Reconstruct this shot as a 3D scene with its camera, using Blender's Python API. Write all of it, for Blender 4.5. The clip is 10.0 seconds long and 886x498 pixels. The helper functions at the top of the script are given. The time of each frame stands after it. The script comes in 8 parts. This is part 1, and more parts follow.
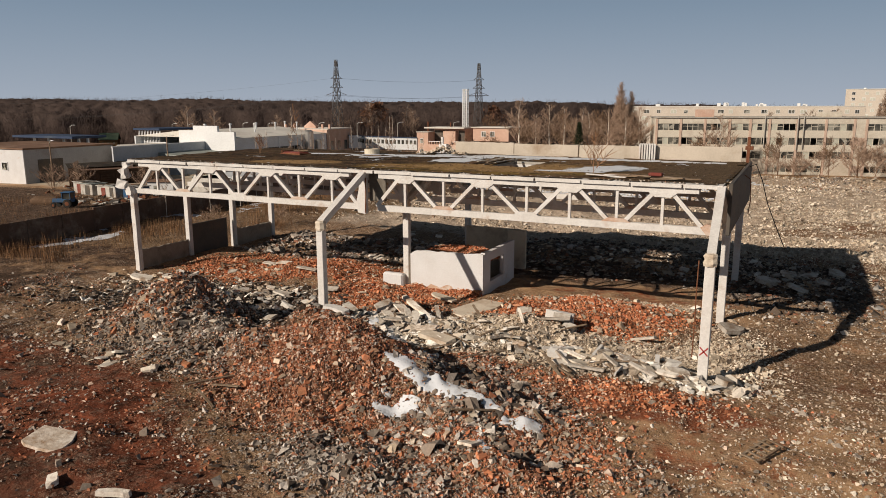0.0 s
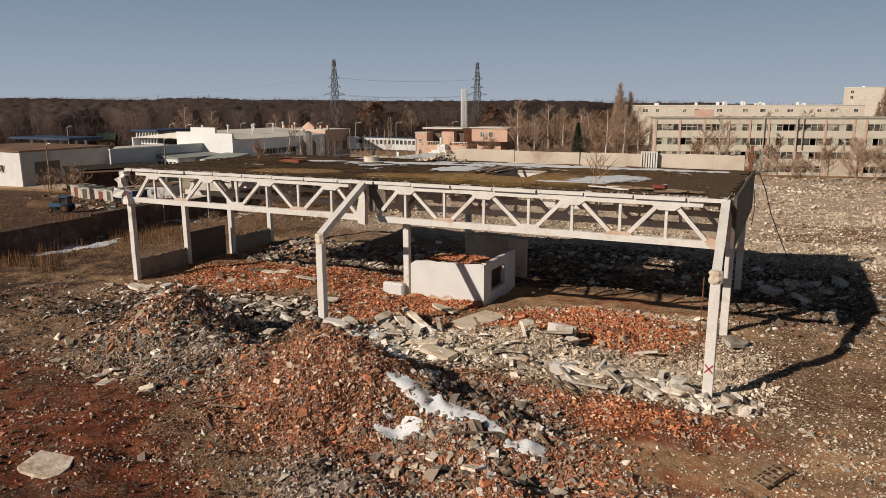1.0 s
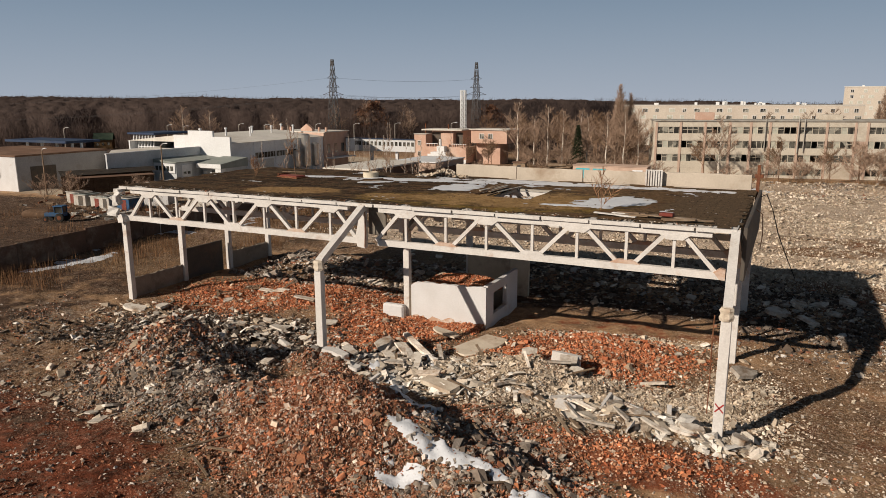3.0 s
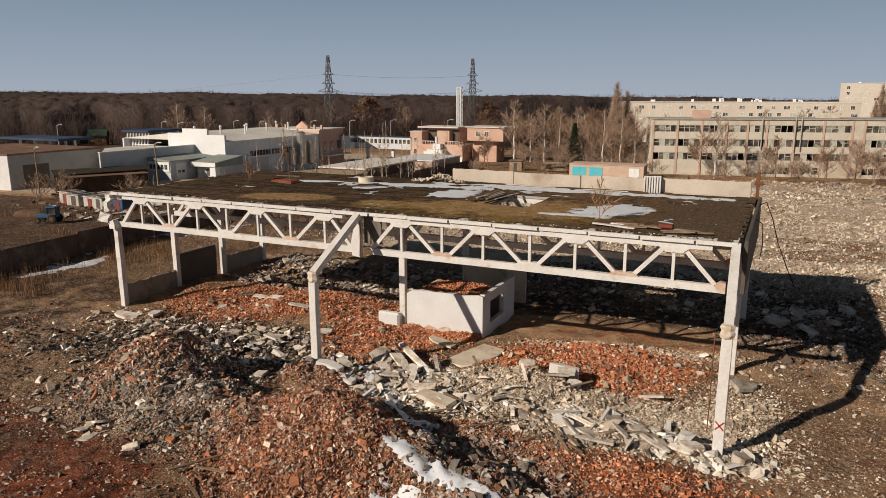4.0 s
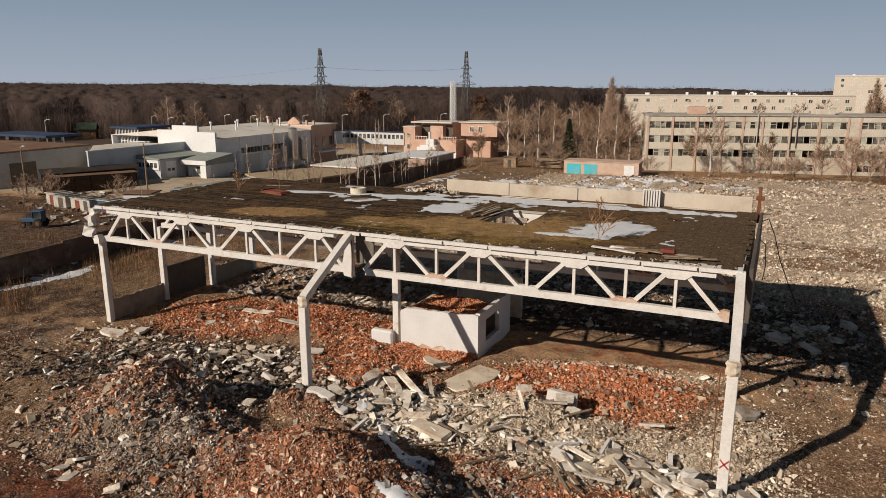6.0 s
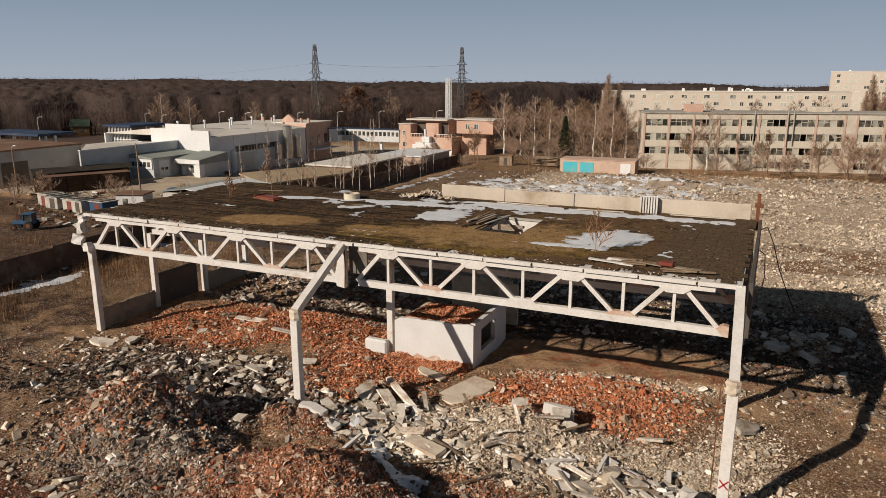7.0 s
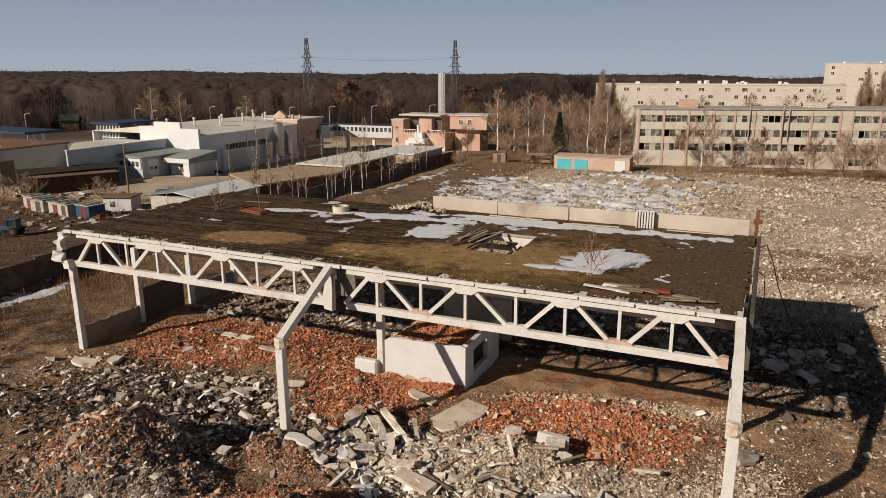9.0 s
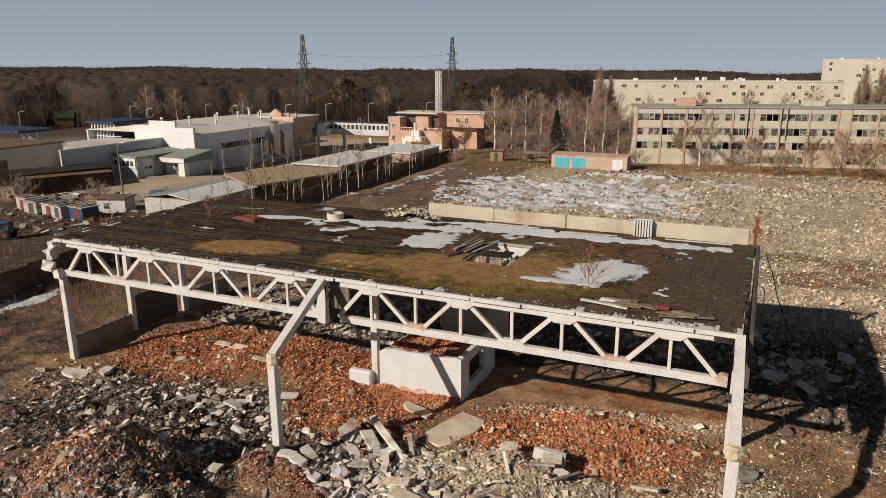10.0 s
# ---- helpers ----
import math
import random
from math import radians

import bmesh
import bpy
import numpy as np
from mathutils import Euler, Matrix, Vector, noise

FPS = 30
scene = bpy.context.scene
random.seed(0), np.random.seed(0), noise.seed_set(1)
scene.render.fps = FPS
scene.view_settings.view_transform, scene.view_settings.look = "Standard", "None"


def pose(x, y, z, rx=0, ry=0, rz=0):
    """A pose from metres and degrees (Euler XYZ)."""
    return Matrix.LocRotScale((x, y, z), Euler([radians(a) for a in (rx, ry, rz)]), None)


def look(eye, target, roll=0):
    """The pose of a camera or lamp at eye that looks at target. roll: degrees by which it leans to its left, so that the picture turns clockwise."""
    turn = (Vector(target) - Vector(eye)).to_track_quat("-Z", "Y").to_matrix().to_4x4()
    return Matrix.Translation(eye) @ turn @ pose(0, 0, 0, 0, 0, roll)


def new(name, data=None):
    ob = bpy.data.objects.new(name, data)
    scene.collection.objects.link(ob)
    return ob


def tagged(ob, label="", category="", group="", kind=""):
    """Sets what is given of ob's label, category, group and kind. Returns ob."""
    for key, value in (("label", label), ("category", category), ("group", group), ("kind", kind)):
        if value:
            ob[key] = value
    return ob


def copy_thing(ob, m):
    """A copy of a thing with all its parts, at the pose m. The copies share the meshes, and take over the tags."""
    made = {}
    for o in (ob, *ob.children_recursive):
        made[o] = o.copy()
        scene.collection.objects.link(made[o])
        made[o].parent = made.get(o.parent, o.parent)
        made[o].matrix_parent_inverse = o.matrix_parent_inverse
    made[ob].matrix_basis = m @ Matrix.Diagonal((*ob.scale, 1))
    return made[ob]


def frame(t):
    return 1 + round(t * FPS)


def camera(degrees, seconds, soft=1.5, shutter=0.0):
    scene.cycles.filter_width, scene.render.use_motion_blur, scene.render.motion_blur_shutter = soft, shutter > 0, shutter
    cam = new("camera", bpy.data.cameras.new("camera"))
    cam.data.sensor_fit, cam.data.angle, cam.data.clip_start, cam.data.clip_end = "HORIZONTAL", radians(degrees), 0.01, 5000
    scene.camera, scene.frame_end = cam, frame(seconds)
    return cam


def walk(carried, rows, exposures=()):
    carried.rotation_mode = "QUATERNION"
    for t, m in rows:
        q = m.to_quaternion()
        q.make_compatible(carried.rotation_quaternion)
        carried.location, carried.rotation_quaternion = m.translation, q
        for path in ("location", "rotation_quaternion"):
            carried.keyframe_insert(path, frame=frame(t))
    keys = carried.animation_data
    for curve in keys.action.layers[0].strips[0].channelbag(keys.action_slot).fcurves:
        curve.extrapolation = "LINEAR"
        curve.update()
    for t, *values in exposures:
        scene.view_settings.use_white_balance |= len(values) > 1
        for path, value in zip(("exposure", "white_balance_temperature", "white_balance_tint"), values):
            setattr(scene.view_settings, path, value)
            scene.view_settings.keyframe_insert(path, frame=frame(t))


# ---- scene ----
cam = camera(64.3, 10.0, soft=0.6)
PATH = [
    (0, (0.601, -0.235, 13.892), (-0.272, 1.52, 13.496), -0.1),
    (0.5, (0.376, 0.031, 14.297), (-0.495, 1.786, 13.897), -0.2),
    (1, (0.147, 0.28, 14.752), (-0.721, 2.036, 14.349), -0.2),
    (1.5, (-0.088, 0.563, 15.186), (-0.955, 2.319, 14.783), -0.1),
    (2, (-0.332, 0.893, 15.63), (-1.198, 2.65, 15.226), -0.2),
    (2.5, (-0.495, 1.174, 16.037), (-1.361, 2.929, 15.629), -0.2),
    (4, (-1.043, 2.258, 17.295), (-1.895, 4.016, 16.866), -0.1),
    (4.5, (-1.225, 2.632, 17.696), (-2.073, 4.39, 17.26), -0.1),
    (5, (-1.435, 3.049, 18.149), (-2.278, 4.808, 17.706), -0.1),
    (5.5, (-1.677, 3.44, 18.56), (-2.515, 5.199, 18.11), -0.1),
    (7, (-2.201, 4.798, 19.8), (-3.022, 6.559, 19.327), -0.1),
    (7.5, (-2.348, 5.272, 20.165), (-3.165, 7.034, 19.686), -0.2),
    (8, (-2.509, 5.776, 20.605), (-3.32, 7.539, 20.119), -0.2),
    (8.5, (-2.646, 6.182, 21.001), (-3.453, 7.944, 20.509), -0.2),
    (9, (-2.757, 6.58, 21.427), (-3.561, 8.342, 20.926), -0.2),
    (9.5, (-2.888, 7.021, 21.841), (-3.688, 8.783, 21.334), -0.2),
    (10, (-2.996, 7.488, 22.288), (-3.792, 9.249, 21.773), -0.2),
]
walk(cam, [(t, look(eye, target, roll)) for t, eye, target, roll in PATH])

# ---- light ----
SUN_FROM = Vector((-0.5, -0.866, math.tan(radians(28.0)))).normalized()
world = bpy.data.worlds.new("sky")
scene.world = world
world.use_nodes = True
wn = world.node_tree.nodes
sky = wn.new("ShaderNodeTexSky")
sky.sky_type = "NISHITA"
sky.sun_disc = False
sky.sun_elevation = radians(28.0)
sky.sun_rotation = math.atan2(SUN_FROM.x, SUN_FROM.y)
sky.air_density, sky.dust_density, sky.ozone_density = 1.0, 0.6, 1.0
# a hazy winter sky: thick pale haze low down, clearer overhead
wl = world.node_tree.links
coord = wn.new("ShaderNodeTexCoord")
split = wn.new("ShaderNodeSeparateXYZ")
wl.new(coord.outputs["Generated"], split.inputs[0])
clear = wn.new("ShaderNodeMapRange")
clear.inputs[1].default_value, clear.inputs[2].default_value, clear.inputs[3].default_value, clear.inputs[4].default_value = 0.0, 0.4, 0.95, 0.1
wl.new(split.outputs[2], clear.inputs[0])
low = wn.new("ShaderNodeMix")
low.data_type = "RGBA"
low.inputs[6].default_value, low.inputs[7].default_value = (5.6, 6.2, 7.2, 1), (4.2, 5.6, 7.4, 1)
rise = wn.new("ShaderNodeMapRange")
rise.inputs[1].default_value, rise.inputs[2].default_value = -0.02, 0.13
wl.new(split.outputs[2], rise.inputs[0])
wl.new(rise.outputs[0], low.inputs[0])
hazy = wn.new("ShaderNodeMix")
hazy.data_type = "RGBA"
wl.new(clear.outputs[0], hazy.inputs[0])
thin = wn.new("ShaderNodeMix")
thin.data_type = "RGBA"
thin.inputs[0].default_value, thin.inputs[7].default_value = 0.9, (0, 0, 0, 1)
wl.new(sky.outputs[0], thin.inputs[6])
wl.new(thin.outputs[2], hazy.inputs[6])
wl.new(low.outputs[2], hazy.inputs[7])
wl.new(hazy.outputs[2], wn["Background"].inputs[0])
wn["Background"].inputs[1].default_value = 0.07
sun = new("sun", bpy.data.lights.new("sun", "SUN"))
sun.data.energy, sun.data.angle, sun.data.color = 5.0, radians(0.6), (1.0, 0.87, 0.72)
sun.matrix_world = look(SUN_FROM * 100, (0, 0, 0))
scene.view_settings.exposure = 0.0


# ---- materials ----
def ramp_mix(nt, fac, a, b):
    m = nt.nodes.new("ShaderNodeMix")
    m.data_type = "RGBA"
    if isinstance(fac, (int, float)):
        m.inputs[0].default_value = fac
    else:
        nt.links.new(fac, m.inputs[0])
    for sock, v in ((m.inputs[6], a), (m.inputs[7], b)):
        if isinstance(v, tuple):
            sock.default_value = (*v, 1)
        else:
            nt.links.new(v, sock)
    return m.outputs[2]


def noise_of(nt, coord, scale, detail=4.0, rough=0.6, lo=0.0, hi=1.0, stretch=None):
    if stretch:
        mp = nt.nodes.new("ShaderNodeMapping")
        mp.inputs["Scale"].default_value = stretch
        nt.links.new(coord, mp.inputs[0])
        coord = mp.outputs[0]
    n = nt.nodes.new("ShaderNodeTexNoise")
    n.inputs["Scale"].default_value, n.inputs["Detail"].default_value, n.inputs["Roughness"].default_value = scale, detail, rough
    nt.links.new(coord, n.inputs["Vector"])
    r = nt.nodes.new("ShaderNodeMapRange")
    r.inputs[1].default_value, r.inputs[2].default_value = lo, hi
    nt.links.new(n.outputs[0], r.inputs[0])
    return r.outputs[0]


def arith(nt, op, a, b=0.0):
    m = nt.nodes.new("ShaderNodeMath")
    m.operation = op
    for i, v in enumerate((a, b)):
        if isinstance(v, (int, float)):
            m.inputs[i].default_value = v
        else:
            nt.links.new(v, m.inputs[i])
    return m.outputs[0]


def attribute(nt, name):
    a = nt.nodes.new("ShaderNodeAttribute")
    a.attribute_name = name
    return a.outputs["Fac"]


def start_material(name, roughness=0.9, metallic=0.0):
    m = bpy.data.materials.new(name)
    m.use_nodes = True
    nt = m.node_tree
    b = nt.nodes["Principled BSDF"]
    b.inputs["Roughness"].default_value = roughness
    b.inputs["Metallic"].default_value = metallic
    b.inputs["Specular IOR Level"].default_value = 0.3 if roughness < 0.9 else 0.06
    geo = nt.nodes.new("ShaderNodeNewGeometry")
    return m, nt, b, geo


def finish(nt, b, colour, height=None, bump=0.4, distance=0.05):
    nt.links.new(colour, b.inputs["Base Color"])
    if height is not None:
        bp = nt.nodes.new("ShaderNodeBump")
        bp.inputs["Strength"].default_value, bp.inputs["Distance"].default_value = bump, distance
        nt.links.new(height, bp.inputs["Height"])
        nt.links.new(bp.outputs[0], b.inputs["Normal"])


def surface(name, main, second, stain, scale=1.0, fine=8.0, roughness=0.9, metallic=0.0, bump=0.4, distance=0.03, stain_lo=0.5, stain_hi=0.75, random_by="", spread=0.35, stretch=None):
    """A worn surface: two tones, a stain with edges of its own, grain and a random shade for each piece."""
    m, nt, b, geo = start_material(name, roughness, metallic)
    pos = geo.outputs["Position"]
    c = ramp_mix(nt, noise_of(nt, pos, scale, 5, 0.65, 0.3, 0.7, stretch), main, second)
    c = ramp_mix(nt, noise_of(nt, pos, scale * 0.55, 6, 0.7, stain_lo, stain_hi, stretch), c, stain)
    grain = noise_of(nt, pos, fine, 4, 0.7, 0.2, 0.8)
    hsv = nt.nodes.new("ShaderNodeHueSaturation")
    nt.links.new(c, hsv.inputs["Color"])
    v = arith(nt, "MULTIPLY_ADD", grain, 0.3)
    v.node.inputs[2].default_value = 0.85
    if random_by:
        if random_by == "island":
            rnd = geo.outputs["Random Per Island"]
        else:
            oi = nt.nodes.new("ShaderNodeObjectInfo")
            rnd = oi.outputs["Random"]
        k = arith(nt, "MULTIPLY_ADD", rnd, 2 * spread)
        k.node.inputs[2].default_value = 1 - spread
        v = arith(nt, "MULTIPLY", v, k)
    nt.links.new(v, hsv.inputs["Value"])
    finish(nt, b, hsv.outputs[0], grain, bump, distance)
    return m


CONCRETE = surface("white_concrete", (0.665, 0.645, 0.625), (0.55, 0.525, 0.5), (0.4, 0.27, 0.19), 0.8, 9, 0.9, stain_lo=0.58, stain_hi=0.78)
CONCRETE_OLD = surface("grey_concrete", (0.42, 0.4, 0.36), (0.33, 0.31, 0.28), (0.22, 0.19, 0.15), 0.7, 7, 0.92)
RUST = surface("rusty_steel", (0.2, 0.075, 0.035), (0.13, 0.05, 0.03), (0.3, 0.15, 0.08), 2, 14, 0.85, 0.2)


def rubble_material(name, tones, dust, dust_amount=0.5, own=False):
    """Broken pieces: each takes one of the tones, and dust lies over all of them."""
    m, nt, b, geo = start_material(name, 0.97)
    pos = geo.outputs["Position"]
    each = nt.nodes.new("ShaderNodeObjectInfo").outputs["Random"] if own else geo.outputs["Random Per Island"]
    r = nt.nodes.new("ShaderNodeValToRGB")
    r.color_ramp.interpolation = "CONSTANT"
    els = r.color_ramp.elements
    at = 0.0
    for i, (share, tone) in enumerate(tones):
        e = els[i] if i < 2 else els.new(at)
        e.position, e.color = at, (*tone, 1)
        at += share
    nt.links.new(each, r.inputs[0])
    c = ramp_mix(nt, arith(nt, "MULTIPLY", noise_of(nt, pos, 0.8, 6, 0.7, 0.38, 0.62), dust_amount), r.outputs[0], dust)
    # drifts of mud and mortar dust, wider than the pieces
    drift = ramp_mix(nt, noise_of(nt, pos, 0.35, 6, 0.7, 0.45, 0.55), (dust[0] * 0.32, dust[1] * 0.32, dust[2] * 0.32), (dust[0] * 1.1, dust[1] * 1.2, dust[2] * 1.25))
    c = ramp_mix(nt, arith(nt, "MULTIPLY", noise_of(nt, pos, 0.5, 7, 0.75, 0.47, 0.6), 0.48), c, drift)
    k = arith(nt, "FRACT", arith(nt, "MULTIPLY", each, 37.0))
    v = arith(nt, "MULTIPLY_ADD", k, 0.7)
    v.node.inputs[2].default_value = 0.62
    grain = noise_of(nt, pos, 11, 4, 0.75, 0.25, 0.75)
    g = arith(nt, "MULTIPLY_ADD", grain, 0.4)
    g.node.inputs[2].default_value = 0.8
    hsv = nt.nodes.new("ShaderNodeHueSaturation")
    nt.links.new(c, hsv.inputs["Color"])
    nt.links.new(arith(nt, "MULTIPLY", v, g), hsv.inputs["Value"])
    finish(nt, b, hsv.outputs[0], grain, 0.4, 0.03)
    return m


RUBBLE_GREY = rubble_material("broken_concrete", ((0.28, (0.44, 0.39, 0.34)), (0.27, (0.23, 0.195, 0.165)), (0.18, (0.66, 0.615, 0.565)), (0.16, (0.06, 0.047, 0.04)), (0.11, (0.34, 0.155, 0.1))), (0.235, 0.175, 0.135), 0.55)
RUBBLE_BRICK = rubble_material("broken_brick", ((0.36, (0.56, 0.205, 0.098)), (0.22, (0.44, 0.135, 0.066)), (0.24, (0.6, 0.33, 0.2)), (0.08, (0.2, 0.08, 0.045)), (0.1, (0.62, 0.5, 0.39))), (0.45, 0.19, 0.1), 0.5)
RUBBLE_MIX = rubble_material("brick_and_concrete_rubble", ((0.32, (0.46, 0.17, 0.09)), (0.18, (0.46, 0.29, 0.2)), (0.2, (0.68, 0.57, 0.48)), (0.18, (0.27, 0.11, 0.065)), (0.12, (0.07, 0.042, 0.03))), (0.36, 0.18, 0.105), 0.45)
RUBBLE_PALE = rubble_material("crushed_pale_concrete", ((0.36, (0.57, 0.48, 0.385)), (0.27, (0.43, 0.345, 0.26)), (0.22, (0.74, 0.665, 0.575)), (0.15, (0.18, 0.125, 0.09))), (0.5, 0.395, 0.29), 0.5)
RUBBLE_WHITE = rubble_material("white_plaster_bits", ((0.5, (0.8, 0.77, 0.73)), (0.3, (0.68, 0.62, 0.55)), (0.2, (0.5, 0.42, 0.34))), (0.55, 0.47, 0.39), 0.35)
RUBBLE_OWN = rubble_material("large_rubble", ((0.3, (0.48, 0.175, 0.09)), (0.2, (0.46, 0.28, 0.19)), (0.16, (0.66, 0.54, 0.43)), (0.19, (0.28, 0.125, 0.075)), (0.15, (0.12, 0.07, 0.048))), (0.4, 0.23, 0.13), 0.5, own=True)
BRICK_OWN = rubble_material("large_bricks", ((0.4, (0.54, 0.19, 0.092)), (0.25, (0.43, 0.128, 0.062)), (0.17, (0.58, 0.31, 0.19)), (0.08, (0.2, 0.08, 0.045)), (0.1, (0.62, 0.5, 0.39))), (0.45, 0.19, 0.1), 0.5, own=True)
PALE_OWN = rubble_material("pale_plates", ((0.36, (0.56, 0.5, 0.425)), (0.27, (0.42, 0.36, 0.29)), (0.22, (0.74, 0.695, 0.63)), (0.15, (0.17, 0.13, 0.1))), (0.48, 0.4, 0.315), 0.5, own=True)
DUSTY = surface("dusty_screed", (0.64, 0.57, 0.48), (0.52, 0.45, 0.36), (0.33, 0.23, 0.16), 0.9, 8, 0.95)
# damp rubble tones, used again to deepen shade beside the hall
RUBBLE_DARK = rubble_material("damp_and_shade_rubble", ((0.3, (0.2, 0.172, 0.148)), (0.34, (0.08, 0.064, 0.054)), (0.13, (0.6, 0.565, 0.53)), (0.14, (0.06, 0.045, 0.035)), (0.09, (0.28, 0.125, 0.075))), (0.13, 0.092, 0.068), 0.6)
SLAB = surface("slab_concrete", (0.76, 0.71, 0.645), (0.58, 0.52, 0.45), (0.3, 0.2, 0.13), 1.6, 9, 0.93, random_by="object", spread=0.4, stain_lo=0.46, stain_hi=0.66, bump=0.7)
def snow_material():
    """Old snow, white where it lies thick, grey wet slush where it thins out."""
    m, nt, b, geo = start_material("old_snow", 0.6)
    pos = geo.outputs["Position"]
    c = ramp_mix(nt, noise_of(nt, pos, 0.9, 5, 0.65, 0.3, 0.7), (0.7, 0.72, 0.76), (0.56, 0.58, 0.62))
    c = ramp_mix(nt, noise_of(nt, pos, 0.6, 6, 0.7, 0.58, 0.78), c, (0.42, 0.36, 0.3))
    thin = arith(nt, "ADD", attribute(nt, "thin"), arith(nt, "MULTIPLY_ADD", noise_of(nt, pos, 1.6, 6, 0.7, 0.25, 0.75), 0.8))
    thin.node.inputs[1].links[0].from_node.inputs[2].default_value = -0.4
    wet = nt.nodes.new("ShaderNodeMapRange")
    wet.inputs[1].default_value, wet.inputs[2].default_value = 0.35, 0.85
    nt.links.new(thin, wet.inputs[0])
    slush = ramp_mix(nt, noise_of(nt, pos, 2.5, 6, 0.7, 0.35, 0.65), (0.2, 0.21, 0.24), (0.36, 0.38, 0.42))
    c = ramp_mix(nt, arith(nt, "MULTIPLY", wet.outputs[0], 0.85), c, slush)
    finish(nt, b, c, noise_of(nt, pos, 6, 4, 0.7, 0.2, 0.8), 0.5, 0.03)
    return m


SNOW = snow_material()
WOOD = surface("grey_wood", (0.28, 0.2, 0.13), (0.18, 0.12, 0.08), (0.4, 0.34, 0.27), 2.5, 16, 0.85, random_by="island")
WHITEWASH = surface("whitewashed_wall", (0.64, 0.64, 0.65), (0.57, 0.56, 0.56), (0.45, 0.27, 0.16), 0.6, 10, 0.9, stain_lo=0.62, stain_hi=0.8)
PANEL = surface("cream_panel", (0.54, 0.475, 0.4), (0.44, 0.385, 0.32), (0.3, 0.225, 0.16), 0.5, 8, 0.9)
BRICK_WALL = surface("pale_brick_wall", (0.6, 0.54, 0.43), (0.5, 0.43, 0.33), (0.25, 0.19, 0.14), 0.9, 12, 0.93)
GREY_BLOCK = surface("grey_blockwork", (0.32, 0.28, 0.23), (0.24, 0.2, 0.165), (0.14, 0.11, 0.085), 1.1, 8, 0.95)
# dark grey-brown concrete for the board at the truss joint
DARK_CONCRETE = surface("dark_concrete", (0.2, 0.18, 0.155), (0.14, 0.125, 0.105), (0.1, 0.08, 0.065), 0.7, 8, 0.95)
RUSTY_CONCRETE = surface("rust_stained_concrete", (0.58, 0.5, 0.44), (0.5, 0.34, 0.25), (0.42, 0.22, 0.13), 1.6, 9, 0.9)
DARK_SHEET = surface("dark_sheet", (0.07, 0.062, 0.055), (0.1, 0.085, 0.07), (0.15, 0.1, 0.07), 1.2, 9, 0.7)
# brown concrete, its colour darkened for the shade on the side in view
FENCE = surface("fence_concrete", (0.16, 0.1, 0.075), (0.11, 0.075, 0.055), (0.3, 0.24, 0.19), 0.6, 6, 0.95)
WHITE_METAL = surface("white_cladding", (0.7, 0.71, 0.72), (0.65, 0.66, 0.67), (0.55, 0.54, 0.52), 0.15, 3, 0.5, bump=0.05)
# white cladding, its colour raised to make up for weak light on shaded walls
PALE_METAL = surface("pale_cladding", (0.78, 0.79, 0.8), (0.72, 0.73, 0.74), (0.6, 0.59, 0.58), 0.2, 3, 0.5, bump=0.05)
ROOF_METAL = surface("pale_roofing", (0.66, 0.63, 0.58), (0.56, 0.53, 0.48), (0.44, 0.39, 0.34), 0.12, 2, 0.8, bump=0.1)
ROOF_GREEN = surface("grey_green_roofing", (0.26, 0.28, 0.26), (0.21, 0.23, 0.215), (0.34, 0.34, 0.31), 0.15, 2, 0.8, bump=0.1)
BLUE_ROOF = surface("blue_roofing", (0.02, 0.036, 0.085), (0.03, 0.05, 0.095), (0.065, 0.08, 0.105), 0.2, 2, 0.6, bump=0.1)
# whitewash with its shade put into the colour, for walls off the sun
SHADED_WHITEWASH = surface("shaded_whitewash", (0.37, 0.375, 0.39), (0.31, 0.31, 0.32), (0.24, 0.21, 0.19), 0.3, 4, 0.92)
# sheet walls of the annexes, greyed to carry the shade on them
SHADED_SHEET = surface("shaded_sheet_wall", (0.52, 0.54, 0.56), (0.45, 0.465, 0.48), (0.36, 0.36, 0.36), 0.25, 3, 0.6, bump=0.05)
ORANGE_BRICK = surface("orange_brick", (0.56, 0.38, 0.3), (0.47, 0.3, 0.23), (0.58, 0.46, 0.38), 0.3, 4, 0.9)
OFFICE_WALL = surface("beige_render", (0.6, 0.55, 0.47), (0.53, 0.48, 0.4), (0.4, 0.33, 0.26), 0.25, 3, 0.93)
OFFICE_PINK = surface("pink_tiles", (0.55, 0.41, 0.33), (0.48, 0.35, 0.28), (0.4, 0.3, 0.24), 0.4, 4, 0.9)
APARTMENT = surface("cream_brick", (0.56, 0.5, 0.43), (0.51, 0.45, 0.385), (0.47, 0.4, 0.335), 0.12, 2, 0.93)
BARK = surface("brown_bark", (0.24, 0.155, 0.1), (0.17, 0.105, 0.07), (0.32, 0.22, 0.14), 1.5, 6, 0.95)
TWIGS = surface("reddish_twigs", (0.38, 0.27, 0.2), (0.28, 0.19, 0.14), (0.45, 0.34, 0.25), 1.5, 6, 0.95)
BIRCH = surface("birch_bark", (0.72, 0.67, 0.6), (0.58, 0.51, 0.43), (0.16, 0.13, 0.11), 1.2, 5, 0.9, stain_lo=0.55, stain_hi=0.62)
